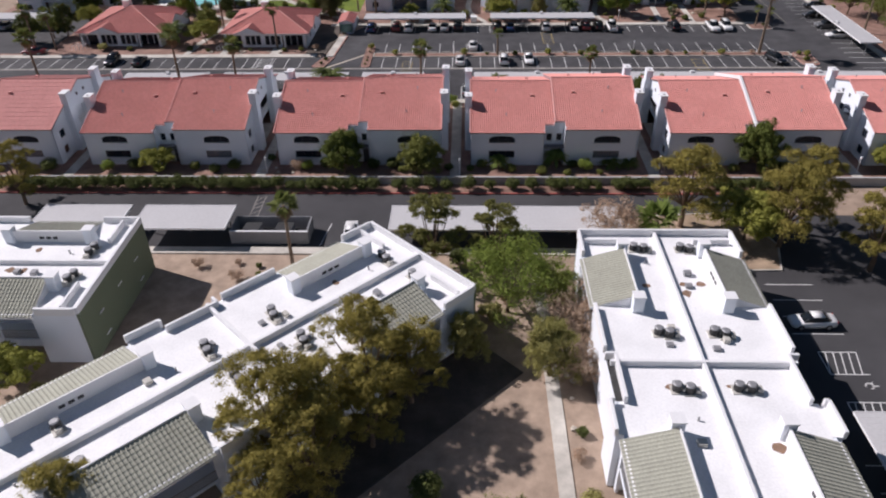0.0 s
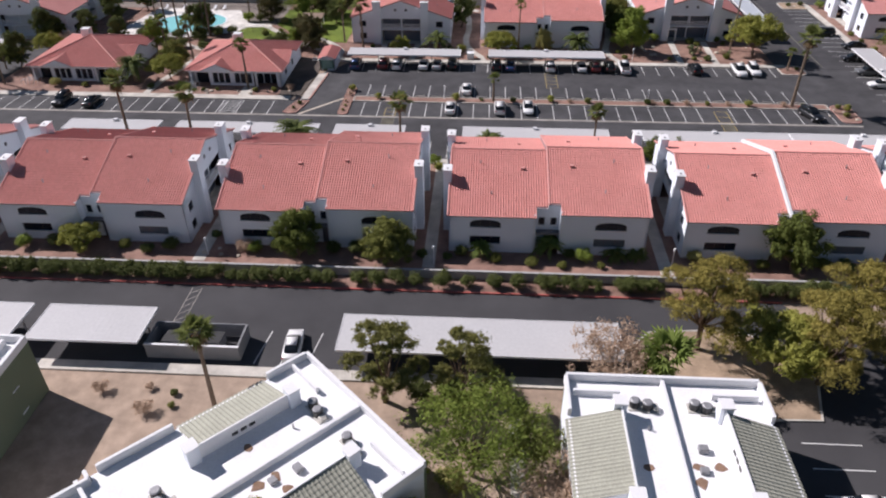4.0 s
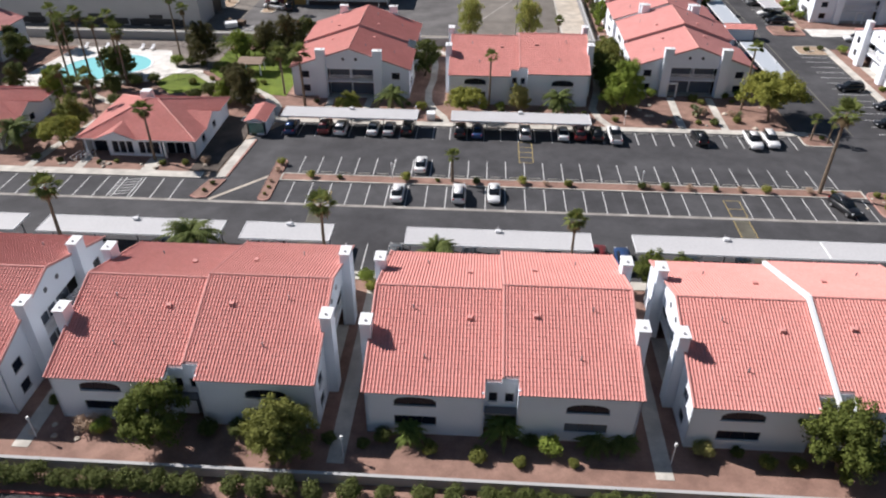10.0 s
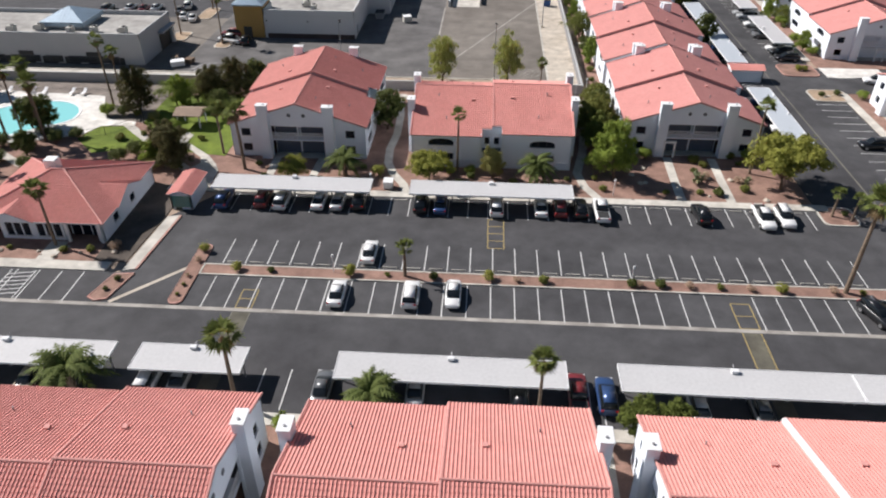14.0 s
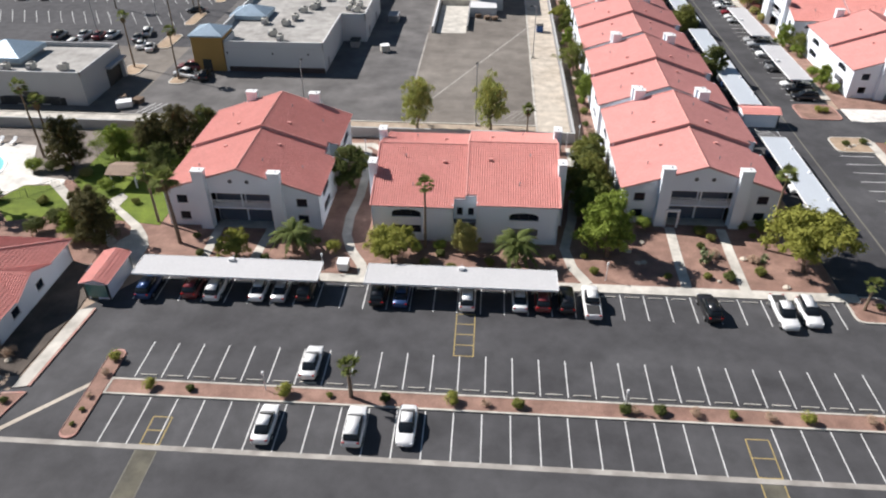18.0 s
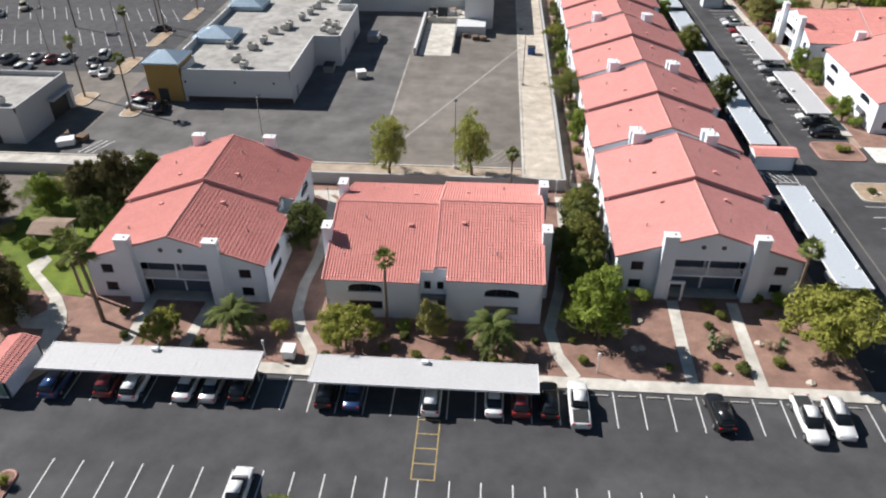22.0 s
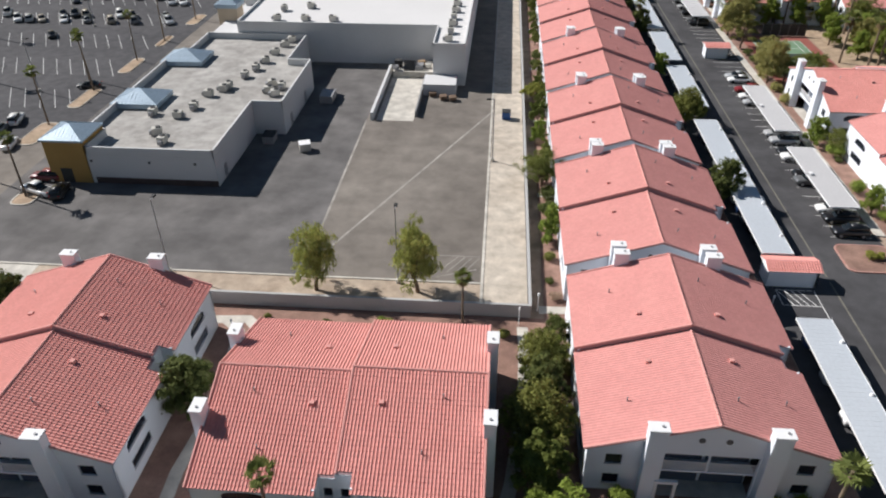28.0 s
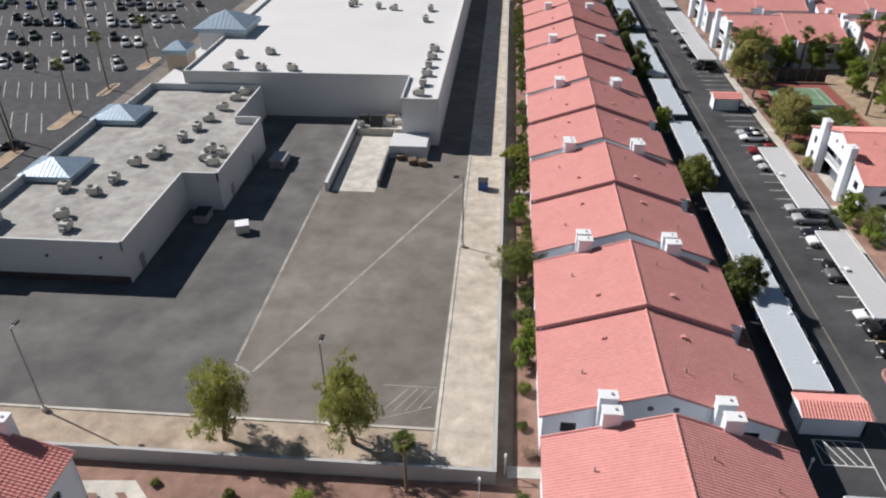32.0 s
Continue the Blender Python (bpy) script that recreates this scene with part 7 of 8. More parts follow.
# south grounds
for k, x, y, s in (("pine", -15.2, 38.2, 1.08), ("pine", -8.6, 44.8, 1.06), ("pine", -5.0, 45.6, 0.86), ("pine", -12.0, 40.8, 0.94), ("pine", -12.2, 35.6, 0.9), ("pine", -29.0, 30.6, 0.85), ("bigd", -3.2, 35.4, 1.15), ("pine", -59.4, 80.6, 0.8), ("mesquite_l", 4.4, 58.8, 1.0), ("euca", 8.0, 49.2, 0.9), ("dry", 12.0, 54.6, 1.1), ("dry", 11.4, 48.5, 0.8), ("acacia", 9.6, 59.6, 0.6),
                   ("pine_s", -4.0, 66.8, 1.3), ("pine_s", 3.2, 67.4, 1.18), ("pine", 26.8, 75.6, 1.12), ("mesquite", 33.8, 72.6, 1.35), ("pine", 37.4, 71.2, 0.95), ("pine", 41.0, 74.5, 1.0), ("pine", 46.0, 66.5, 0.95), ("pine", 50.5, 60.5, 1.0), ("dry", 17.6, 69.9, 1.25), ("fan_b", 21.9, 69.4, 1.0), ("fan", -19.8, 65.0, 0.95),
                   ("bigd", -0.9, 67.3, 1.0), ("bigd", 1.8, 67.8, 1.0), ("bigd", 4.8, 67.7, 1.05), ("bigd", 6.9, 68.4, 0.8), ("bigd", 8.4, 65.6, 0.9), ("bigd", 3.2, 65.6, 0.9), ("brush", 30.5, 66.5, 1.3), ("brush", -31.6, 66.8, 0.8), ("brush", -26.4, 64.4, 1.0), ("brush", -27.0, 67.2, 0.5), ("ball", -24.3, 66.6, 0.6), ("ball", -24.0, 65.0, 0.5), ("brush", 4.0, 60.8, 0.9), ("big", 2.6, 57.6, 1.0), ("ball", 10.2, 42.0, 0.9), ("big", 10.0, 34.6, 0.8), ("brush", 9.8, 39.4, 0.7), ("brush", 8.2, 62.5, 0.9), ("euca", 0.2, 51.5, 0.7), ("acacia", 3.0, 30.5, 0.62), ("mesquite", -43.0, 47.0, 0.9), ("big", -40, 46, 0.8)):
    plant(k, x, y, s)
# hedge along the boundary wall
x = -64.0
rh = random.Random(3)
while x < 45.5:
    gap = 1.35 if x < -13.5 or 9.5 < x < 17.5 or 18.5 < x < 24.6 or x > 33 else 2.7
    if not 24.6 < x < 29:
        plant("hedge", x, 84.75 + rh.uniform(-0.12, 0.12), rh.uniform(1.0, 1.28), 0.12)
    x += gap * rh.uniform(0.8, 1.25)
# before the front row
for k, x, y, s in (("round", -17.4, 89.6, 1.0), ("olive", -6.3, 89.4, 1.05), ("round", 41.1, 90.1, 1.0), ("mesquite", -44.5, 89.8, 0.75), ("mesquite", 58.5, 89.5, 0.8),
                   ("ball", 10.6, 89.4, 1.25), ("yucca", 12.8, 92.0, 1.5), ("big", 16.9, 90.4, 0.85), ("bigd", 15.2, 91.2, 0.6), ("yucca", 20.7, 91.5, 1.5), ("yucca", 23.3, 91.7, 1.3), ("big", 30.0, 91.2, 0.8), ("ball", 35.3, 90.3, 1.1), ("ball", 37.8, 90.2, 1.15), ("ball", 33.0, 91.3, 1.0), ("ball", 14.2, 89.0, 0.9), ("bigd", 2.2, 91.0, 0.7), ("yucca", 4.6, 91.2, 1.2), ("ball", 6.4, 90.0, 1.1), ("ball", 0.6, 90.2, 0.9), ("ball", 18.8, 89.2, 0.7),
                   ("brush", -24.4, 90.8, 1.2), ("big", -23.0, 90.4, 0.7), ("bigd", -13.4, 90.8, 0.8), ("bigd", -10.6, 91.0, 0.8), ("ball", -9.2, 90.0, 1.0), ("bigd", -20.4, 91.2, 0.7), ("ball", -2.6, 90.6, 1.0),
                   ("bigd", -33.5, 90.4, 0.80), ("ball", -36.2, 89.8, 1.3), ("bigd", -48.2, 90.6, 0.80), ("ball", -39.5, 90.6, 1.2), ("big", -52, 90, 0.80), ("ball", -28.8, 93.5, 1.0), ("bigd", -60.5, 90, 1.00), ("ball", 45.0, 90.6, 1.3), ("yucca", 47.5, 90.6, 1.2), ("bigd", 43.6, 91.0, 0.7), ("ball", 50.5, 90.4, 1.2), ("yellow", 62.5, 90.2, 1.10)):
    plant(k, x, y, s)
# behind the front row and along the carports
for k, x, y, s in (("date", -23.7, 116.8, 1.25), ("fan", -7.9, 116.6, 0.99), ("date", 5.0, 116.4, 1.25), ("fan", 20.6, 116.0, 0.74), ("round", 29.9, 115.2, 0.64), ("round", 32.8, 115.3, 0.64), ("fan", -40.1, 117.5, 1.0), ("fan", -50.1, 117.5, 0.98), ("fan", -75.0, 117.5, 0.98), ("date", -48, 115.4, 0.9), ("yellow", -1.8, 112.5, 1.1), ("big", -2.6, 114.0, 0.8), ("yellow", 25.9, 112.4, 0.9), ("ball", 26.8, 114.0, 0.9), ("yellow", -30, 112.5, 0.9)):
    plant(k, x, y, s)
# islands of the car park
for k, x, s in (("yellow", -14.3, 0.9), ("ball", -10.1, 0.75), ("yellow", -0.7, 1.0), ("ball", 3.9, 0.5), ("ball", 9.4, 0.9), ("yellow", 15.8, 1.0), ("brush", 19.2, 0.55), ("ball", 22.3, 0.9), ("ball", 32.6, 0.95), ("brush", 33.5, 0.55), ("ball", 35.8, 1.0), ("brush", 39.3, 0.6), ("ball", 42.7, 0.65), ("brush", 46.2, 0.6), ("yellow", 49.6, 0.9), ("brush", 55.4, 0.6), ("ball", 58.8, 0.6)):
    plant(k, x, 137.75, s, 0.1)
for k, x, y, s in (("fan_s", 6.0, 137.9, 0.8), ("fan", 57.0, 138.0, 1.2), ("yellow", -19.4, 141.6, 0.9), ("brush", -19.5, 139.2, 0.5), ("ball", -19.6, 132.6, 0.4), ("ball", -19.5, 134.4, 0.45), ("brush", -19.6, 136.2, 0.35), ("ball", -28.2, 133.0, 0.5), ("ball", -27.6, 135.0, 0.6), ("fan_s", 61.8, 155.0, 0.7), ("fan_s", 64.0, 154.0, 0.6), ("ball", 63.6, 155.4, 0.7), ("ball", 64.6, 134.0, 0.9), ("yellow", 65.4, 136.4, 0.9), ("ball", 64.4, 137.4, 0.7)):
    plant(k, x, y, s, 0.1)
# far side of the car park
for k, x, y, s in (("mesquite", 7.2, 160.4, 1.1), ("fan_n", 11.0, 164.2, 1.0), ("euca", 16.2, 162.8, 0.68), ("date", 22.4, 161.4, 1.05), ("date", -5.4, 162.2, 1.0), ("mesquite", -12.6, 160.9, 0.75), ("yellow", -0.4, 162.6, 1.25), ("dark", -1.2, 178.4, 1.0), ("olive", 32.6, 176.4, 1.25), ("olive", 33.2, 186.0, 0.9), ("round", 32.4, 171.5, 0.9), ("dark", 33.0, 181.5, 0.90), ("ash", 33.8, 163.6, 1.28), ("ash", 32.4, 166.4, 0.8), ("mesquite", 57.4, 162.0, 1.7), ("fan_n", 54.2, 166.6, 1.1),
                   ("fan", -20.7, 163.1, 1.02), ("brush", 47.0, 164.6, 0.9), ("cactus", 46.1, 162.9, 1.0), ("ball", 46.0, 166.5, 0.9), ("agave", 53.0, 163.8, 1.0), ("agave", 53.6, 164.8, 0.8), ("ball", 46.6, 169.8, 1.35), ("ball", 47.8, 168.3, 1.0), ("ball", 52.6, 171.4, 1.1), ("big", 39.5, 170.6, 0.8), ("big", 54.8, 170.8, 0.8), ("ball", 45.5, 160.0, 0.85), ("ball", 48.0, 159.8, 1.25), ("ball", 52.0, 161.2, 1.05), ("ball", 40.7, 159.7, 0.75), ("ball", 31.9, 160.2, 0.95), ("ball", 31.0, 163.3, 0.8), ("ball", 53.3, 169.2, 0.75), ("brush", 51.8, 163.4, 0.8),
                   ("ball", 22.6, 159.6, 0.9), ("ball", 19.2, 161.0, 0.9), ("ball", 11.2, 160.6, 1.0), ("ball", 13.0, 162.6, 1.0), ("ball", 14.6, 159.6, 0.9), ("big", 12.8, 164.0, 0.7), ("big", 10.0, 163.4, 0.6), ("ball", 17.8, 159.2, 0.8), ("brush", 25.2, 160.0, 0.8), ("ball", 5.2, 159.2, 0.8), ("ball", -17.2, 160.6, 0.9), ("ball", -8.8, 160.2, 0.9), ("ball", -19.0, 164.6, 0.8), ("ball", 27.0, 162.8, 0.7), ("ball", -3.0, 164.4, 0.8)):
    plant(k, x, y, s)
# clubhouse and pool gardens
for k, x, y, s in (("fan_t", -64.6, 170.6, 1.0), ("fan_t", -62.4, 171.4, 0.95), ("fan_t", -60.2, 172.4, 0.9), ("fan_t", -57.0, 172.4, 1.0), ("fan_t", -50.6, 184.8, 0.95), ("fan_t", -47.8, 183.2, 0.8), ("fan_t", -67.5, 172.8, 1.0), ("fan", -55.0, 170.0, 0.9), ("dark", -57.4, 175.4, 0.85), ("pine_d", -44.8, 182.6, 1.0), ("bigd", -46.9, 180.8, 0.9), ("big", -49.6, 180.6, 1.1), ("ash", -38.0, 184.4, 0.82), ("dark", -29.6, 180.4, 0.8), ("bigd", -53.2, 170.2, 1.0), ("bigd", -50.6, 171.6, 0.9), ("bigd", -55.4, 171.8, 0.8), ("mesquite_l", -39.4, 185.4, 0.6), ("mesquite_l", -36.2, 187.0, 0.5), ("pine_d", -32.8, 186.0, 0.95), ("pine_d", -29.2, 187.2, 1.05), ("bigd", -33.8, 190.4, 1.0), ("dark", -26.0, 190.0, 1.00), ("fan", -25.4, 167.8, 0.8), ("pine_d", -31.2, 162.4, 0.95), ("big", -34.4, 162.2, 0.9), ("ash", -35.0, 163.6, 0.6), ("dark", -57.3, 173.2, 0.87), ("dark", -59.6, 174.6, 0.80), ("bigd", -61.0, 168.0, 1.2), ("bigd", -64.8, 168.4, 1.1), ("bigd", -56.4, 167.6, 1.2), ("bigd", -69.0, 168.2, 1.2), ("dark", -66.0, 166.4, 0.60), ("ash", -63.0, 160.4, 0.9), ("olive", -55.0, 150.6, 0.95), ("dark", -73.5, 166.0, 0.80), ("ball", -43.4, 171.4, 1.2), ("big", -36.0, 175.6, 0.9),
                   ("pine_d", -33.2, 165.4, 0.85), ("bigd", -36.8, 168.0, 0.8), ("bigd", -38.4, 166.2, 1.2), ("bigd", -40.4, 164.2, 1.1), ("dark", -55.4, 165.2, 0.60), ("fan", -53.0, 154.0, 0.8), ("mesquite", -54.2, 145.0, 1.05), ("date", -60.5, 144.0, 1.2), ("fan", -38.6, 141.6, 0.8), ("fan", -60.0, 158.5, 0.8), ("fan", -84.5, 141.5, 0.8), ("dark", -86, 150, 0.90), ("dark", -92, 146, 0.90), ("dark", -80.5, 168, 0.80), ("dark", -88, 164, 1.00),
                   ("ball", -52.6, 140.4, 0.8), ("ball", -46.5, 140.2, 0.7), ("ball", -37.0, 140.4, 0.8), ("ball", -33.6, 140.6, 0.8), ("brush", -30.6, 141.4, 0.8), ("ball", -56.5, 141.0, 1.0), ("bigd", -58.6, 162.8, 1.0), ("bigd", -53.4, 161.2, 1.0), ("ball", -44.0, 140.6, 0.6), ("ball", -40.4, 173.4, 0.8), ("ball", -36.6, 172.2, 0.9), ("ball", -35.4, 170.4, 0.8), ("ball", -30.4, 172.2, 0.9), ("big", -41.0, 179.4, 0.8), ("ball", -44.6, 181.0, 1.0), ("fan", -88.5, 141.4, 0.85), ("big", -74.5, 141.2, 0.8), ("ball", -69.0, 141.2, 0.9), ("dark", -79, 178, 1.00), ("dark", -76, 188, 0.90), ("dark", -84, 184, 0.84)):
    plant(k, x, y, s)
# service yard and the strip beside it
for k, x, y, s in (("euca_y", 6.6, 198.6, 1.22), ("euca_y", 18.9, 199.2, 1.38), ("fan", 24.6, 194.0, 0.6), ("big", 16.0, 191.8, 0.8), ("big", 12.8, 190.2, 0.8), ("ball", 4.8, 190.6, 1.0), ("ball", 9.2, 192.2, 0.9), ("yellow", 15.0, 189.4, 1.1), ("ball", 29.4, 191.8, 1.0), ("ball", 2.2, 193.0, 0.7), ("big", 36.2, 186.5, 0.8), ("dark", 35.0, 190.5, 0.55), ("ash", 34.2, 187.0, 0.6)):
    plant(k, x, y, s)
ry = random.Random(9)
y = 199.0
while y < 380:
    k = ry.choice(["ball", "bigd", "bushy", "brush", "bushy", "ball", "bigd"])
    plant(k, 35.3 + ry.uniform(-0.5, 0.4), y, ry.uniform(0.75, 1.15))
    y += ry.uniform(2.6, 5.4)
for k, x, y, s in (("acacia", 34.6, 226.6, 0.72), ("ash", 35.4, 211.6, 0.72), ("ash", 34.6, 241.8, 0.6), ("mesquite", 34.8, 260.0, 0.75), ("dark", 60.3, 223.4, 0.95), ("olive", 60.7, 251.6, 1.0), ("dark", 60.0, 300.4, 1.00), ("dark", 61.0, 334.0, 1.00), ("ash", 60.0, 275.0, 0.7), ("dry", 58.6, 275.0, 0.5), ("fan", 58.8, 300.0, 0.7), ("dark", 58.6, 303, 0.70), ("dark", 58.8, 318, 0.80), ("fan", 58.9, 345.0, 0.8), ("ball", 59, 198.0, 0.9), ("ball", 58.8, 210, 0.9), ("ball", 58.8, 238, 0.9), ("ash", 58.6, 352, 0.8)):
    plant(k, x, y, s)
# shopping-centre car park
for x, y in ((-52.0, 243.0), (-51.8, 259.2), (-50.7, 276.6), (-50.2, 290.2), (-49.2, 307.5), (-41.6, 218.0), (-52.8, 223.6), (-55.4, 264.6), (-74, 262), (-92, 290), (-75.5, 331), (-93, 340)):
    plant("fan_t", x, y, 0.8)
# round the tennis court and the east houses
for k, x, y, s in (("euca", 82.0, 279.0, 1.05), ("euca", 80.9, 272.6, 1.1), ("acacia", 84.8, 312.8, 1.0), ("euca", 80.6, 303.0, 1.1), ("euca", 83.4, 306.0, 1.1), ("ash", 101.6, 297.6, 1.0), ("fan", 99.6, 285.6, 1.1), ("ash", 104.5, 288.6, 0.9), ("euca", 107.5, 296.0, 1.0), ("fan", 102.6, 279.5, 1.0), ("dark", 95.6, 316.4, 0.91), ("dark", 105.6, 316.6, 0.91), ("euca", 110.4, 292.5, 1.2), ("dark", 110.8, 299.8, 0.99), ("ash", 110.6, 286.8, 1.1), ("acacia", 90.0, 275.0, 0.7), ("ash", 80.6, 244.5, 0.8), ("big", 82.1, 239.7, 1.2), ("big", 81.0, 228.0, 1.0), ("ash", 80.8, 222.0, 0.7), ("acacia", 112.0, 308.0, 0.9), ("euca", 101.5, 314.5, 1.0), ("big", 81.6, 262.0, 1.1), ("big", 81.4, 268.5, 1.0), ("fan", 107.8, 314.0, 1.0)):
    plant(k, x, y, s)


# ---- walks between the houses
def walkway(pts, width, label, z=0.06):
    """A paved path that follows the points."""
    left, right = [], []
    for i, (x, y) in enumerate(pts):
        a, b = pts[max(0, i - 1)], pts[min(len(pts) - 1, i + 1)]
        d = Vector((b[0] - a[0], b[1] - a[1])).normalized()
        left.append((x - d.y * width / 2, y + d.x * width / 2))
        right.append((x + d.y * width / 2, y - d.x * width / 2))
    g = Geo()
    for i in range(len(pts) - 1):
        g.prism([left[i], right[i], right[i + 1], left[i + 1]], -0.1, z)
    ob = part("pavement", g, M_CONC)
    return tagged(ob, label, "path", kind="structure")


for cx in (-57.4, -29.5, -1.6, 26.4, 54.4):
    walkway([(cx, 88.2), (cx, 114.2)], 1.5, "straight concrete walk between two apartment houses")
walkway([(42.6, 157.8), (42.7, 164), (43.0, 171)], 1.25, "concrete walk to an apartment entrance")
walkway([(49.4, 157.8), (49.5, 164), (49.7, 171)], 1.25, "concrete walk to an apartment entrance")
walkway([(-16.5, 157.8), (-16.6, 163), (-16.8, 167.4)], 1.2, "concrete walk to an apartment entrance")
walkway([(-10.3, 157.8), (-10.1, 162), (-9.8, 167.4)], 1.2, "concrete walk to an apartment entrance")
walkway([(4.0, 157.8), (3.4, 160), (1.6, 163), (0.4, 166.5), (0.1, 171), (0.6, 176.5), (0.4, 184), (-0.4, 190.5), (-2.6, 192.4)], 1.25, "winding concrete walk between houses", 0.055)
walkway([(31.0, 157.8), (29.4, 161), (28.7, 165), (30.2, 172), (31.4, 182), (31.6, 190), (31.4, 193.5)], 1.25, "winding concrete walk between houses", 0.055)
walkway([(-4.6, 192.2), (0, 192.6), (2.4, 190.2)], 1.4, "pale concrete walk behind houses", 0.05)
walkway([(33.4, 196.8), (37.2, 196.9)], 1.3, "pale concrete walk between houses")
for y in (223.9, 250.6, 277.4, 304):
    walkway([(34.0, y), (60.0, y)], 1.1, "pale concrete walk between houses")
walkway([(80.5, 248.0), (83.5, 248.0)], 3.0, "pale concrete walk to an apartment house")
walkway([(-56.5, 138.4), (-55.8, 145), (-54.0, 153), (-53.0, 160)], 1.3, "pale concrete walk beside the clubhouse")
walkway([(-38.5, 138.4), (-38.5, 142.4)], 2.2, "pale concrete walk to a porch", 0.07)
walkway([(-49.0, 138.4), (-49.0, 142.6)], 1.4, "pale concrete walk to a porch", 0.07)
walkway([(-47.5, 161.0), (-55.0, 162.2), (-60.5, 166.0)], 1.3, "pale concrete garden walk", 0.05)


# ---- lamp posts and signs
def lamp_post(x, y, h, label, rot=0.0, head=True):
    p = thing("lamp_post", label, "lamp post", "lamp posts", pose(x, y, 0, 0, 0, rot))
    part("footing", Geo().tube((0, 0, -0.05), (0, 0, 0.6), 0.3, 0.3, 12), M_CONC, p)
    part("pole", Geo().tube((0, 0, 0.6), (0, 0, h), 0.10, 0.07, 8), M_STEEL, p)
    part("arm", Geo().box(-0.05, 0.75, -0.05, 0.05, h - 0.1, h), M_STEEL, p)
    part("lamp_head", Geo().box(0.55, 1.2, -0.2, 0.2, h - 0.12, h + 0.1), M_ACDARK, p, bevel=0.03)
    return p


lp = lamp_post(-12.7, 200.9, 10.6, "tall grey lamp post at a yard's kerb", 90)
for x, y, r in ((16.3, 200.9, 90), (27.1, 234.4, 180), (-62.2, 258, 0), (-72, 300, 0), (-90, 276, 0), (-84, 330, 0), (-68.5, 241, 0)):
    copy_thing(lp, pose(x, y, 0, 0, 0, r))


def garden_lamp(x, y):
    p = thing("garden_lamp", "low white garden lamp beside a walk", "lamp post", "garden lamps", pose(x, y, 0))
    part("pole", Geo().tube((0, 0, 0), (0, 0, 2.3), 0.05, 0.05, 8), M_TRIM, p)
    part("globe", Geo().tube((0, 0, 2.3), (0, 0, 2.6), 0.15, 0.11, 10), M_TRIM, p)
    return p


gl = garden_lamp(-1.0, 158.4)
for x, y in ((31.0, 193.8), (35.4, 179.4), (33.2, 158.8), (-0.6, 189.4), (-28.6, 89.4), (-1.0, 89.0), (27.2, 90.0), (54.6, 89.6), (33.2, 139.0 + 57.6), (60.0, 198.2), (60.1, 250.0), (-2.6, 138.2), (32.6, 138.2)):
    copy_thing(gl, pose(x, y, 0))


# ---- loose things of the service yard
def crate(name, label, x, y, w, d, h, material, rot=0, lid=None):
    t = thing(name, label, "container", "yard containers", pose(x, y, 0, 0, 0, rot))
    part("body", Geo().side([(-d / 2, 0.12), (d / 2, 0.12), (d / 2 + 0.1, h), (-d / 2 - 0.1, h)], -w / 2, w / 2), material, t, bevel=0.03)
    part("lid", Geo().box(-w / 2 - 0.04, w / 2 + 0.04, -d / 2 - 0.14, d / 2 + 0.14, h, h + 0.08), lid or M_ACDARK, t)
    for sx in (-1, 1):
        part("skid", Geo().box(sx * w * 0.35 - 0.08, sx * w * 0.35 + 0.08, -d / 2, d / 2, 0, 0.12), M_STEEL, t)
    return t


M_BLUEBIN = mat("blue_bin_plastic", (0.03, 0.10, 0.30), 0.5, 0.15, 1.0, 6.0)
crate("blue_bin", "blue plastic bin on a concrete apron", 29.2, 251.4, 1.5, 1.4, 1.5, M_BLUEBIN)
crate("dumpster", "pale grey dumpster with a white lid in the yard", -3.9, 236.2, 1.8, 1.5, 1.4, M_ACBODY, 20, M_TRIM)
crate("dumpster", "grey dumpster in the shade of a wall", -10.6, 239.0, 2.6, 1.8, 1.5, M_STEEL, 90)
crate("dumpster", "grey steel open dumpster beside a wall", -4.6, 257.6, 2.4, 3.6, 1.5, M_STEEL, 0, M_STEEL)
crate("wire_cage", "white wire cage on a concrete pad", 1.4, 158.9, 1.3, 1.2, 1.2, M_TRIM, 0, M_TRIM)
crate("storage_box", "white storage box on a kerbed corner", -46.4, 204.6, 2.6, 1.6, 1.1, M_TRIM, 25, M_TRIM)
crate("pallet_stack", "dark stack of pallets at a yard corner", -44.6, 206.4, 1.6, 1.4, 0.9, M_BARK, -10, M_BARK)
crate("pallet_stack", "dark stack of pallets at a yard corner", -47.8, 206.9, 1.4, 1.2, 1.1, M_STEEL, 30, M_BARK)
for x, y in ((15.0, 262.6), (17.2, 261.0), (19.0, 260.6)):
    crate("pallet_stack", "dark stack of pallets beside a dock", x, y - 1.4, 1.3, 1.2, 0.8, M_BARK, 15, M_BARK)


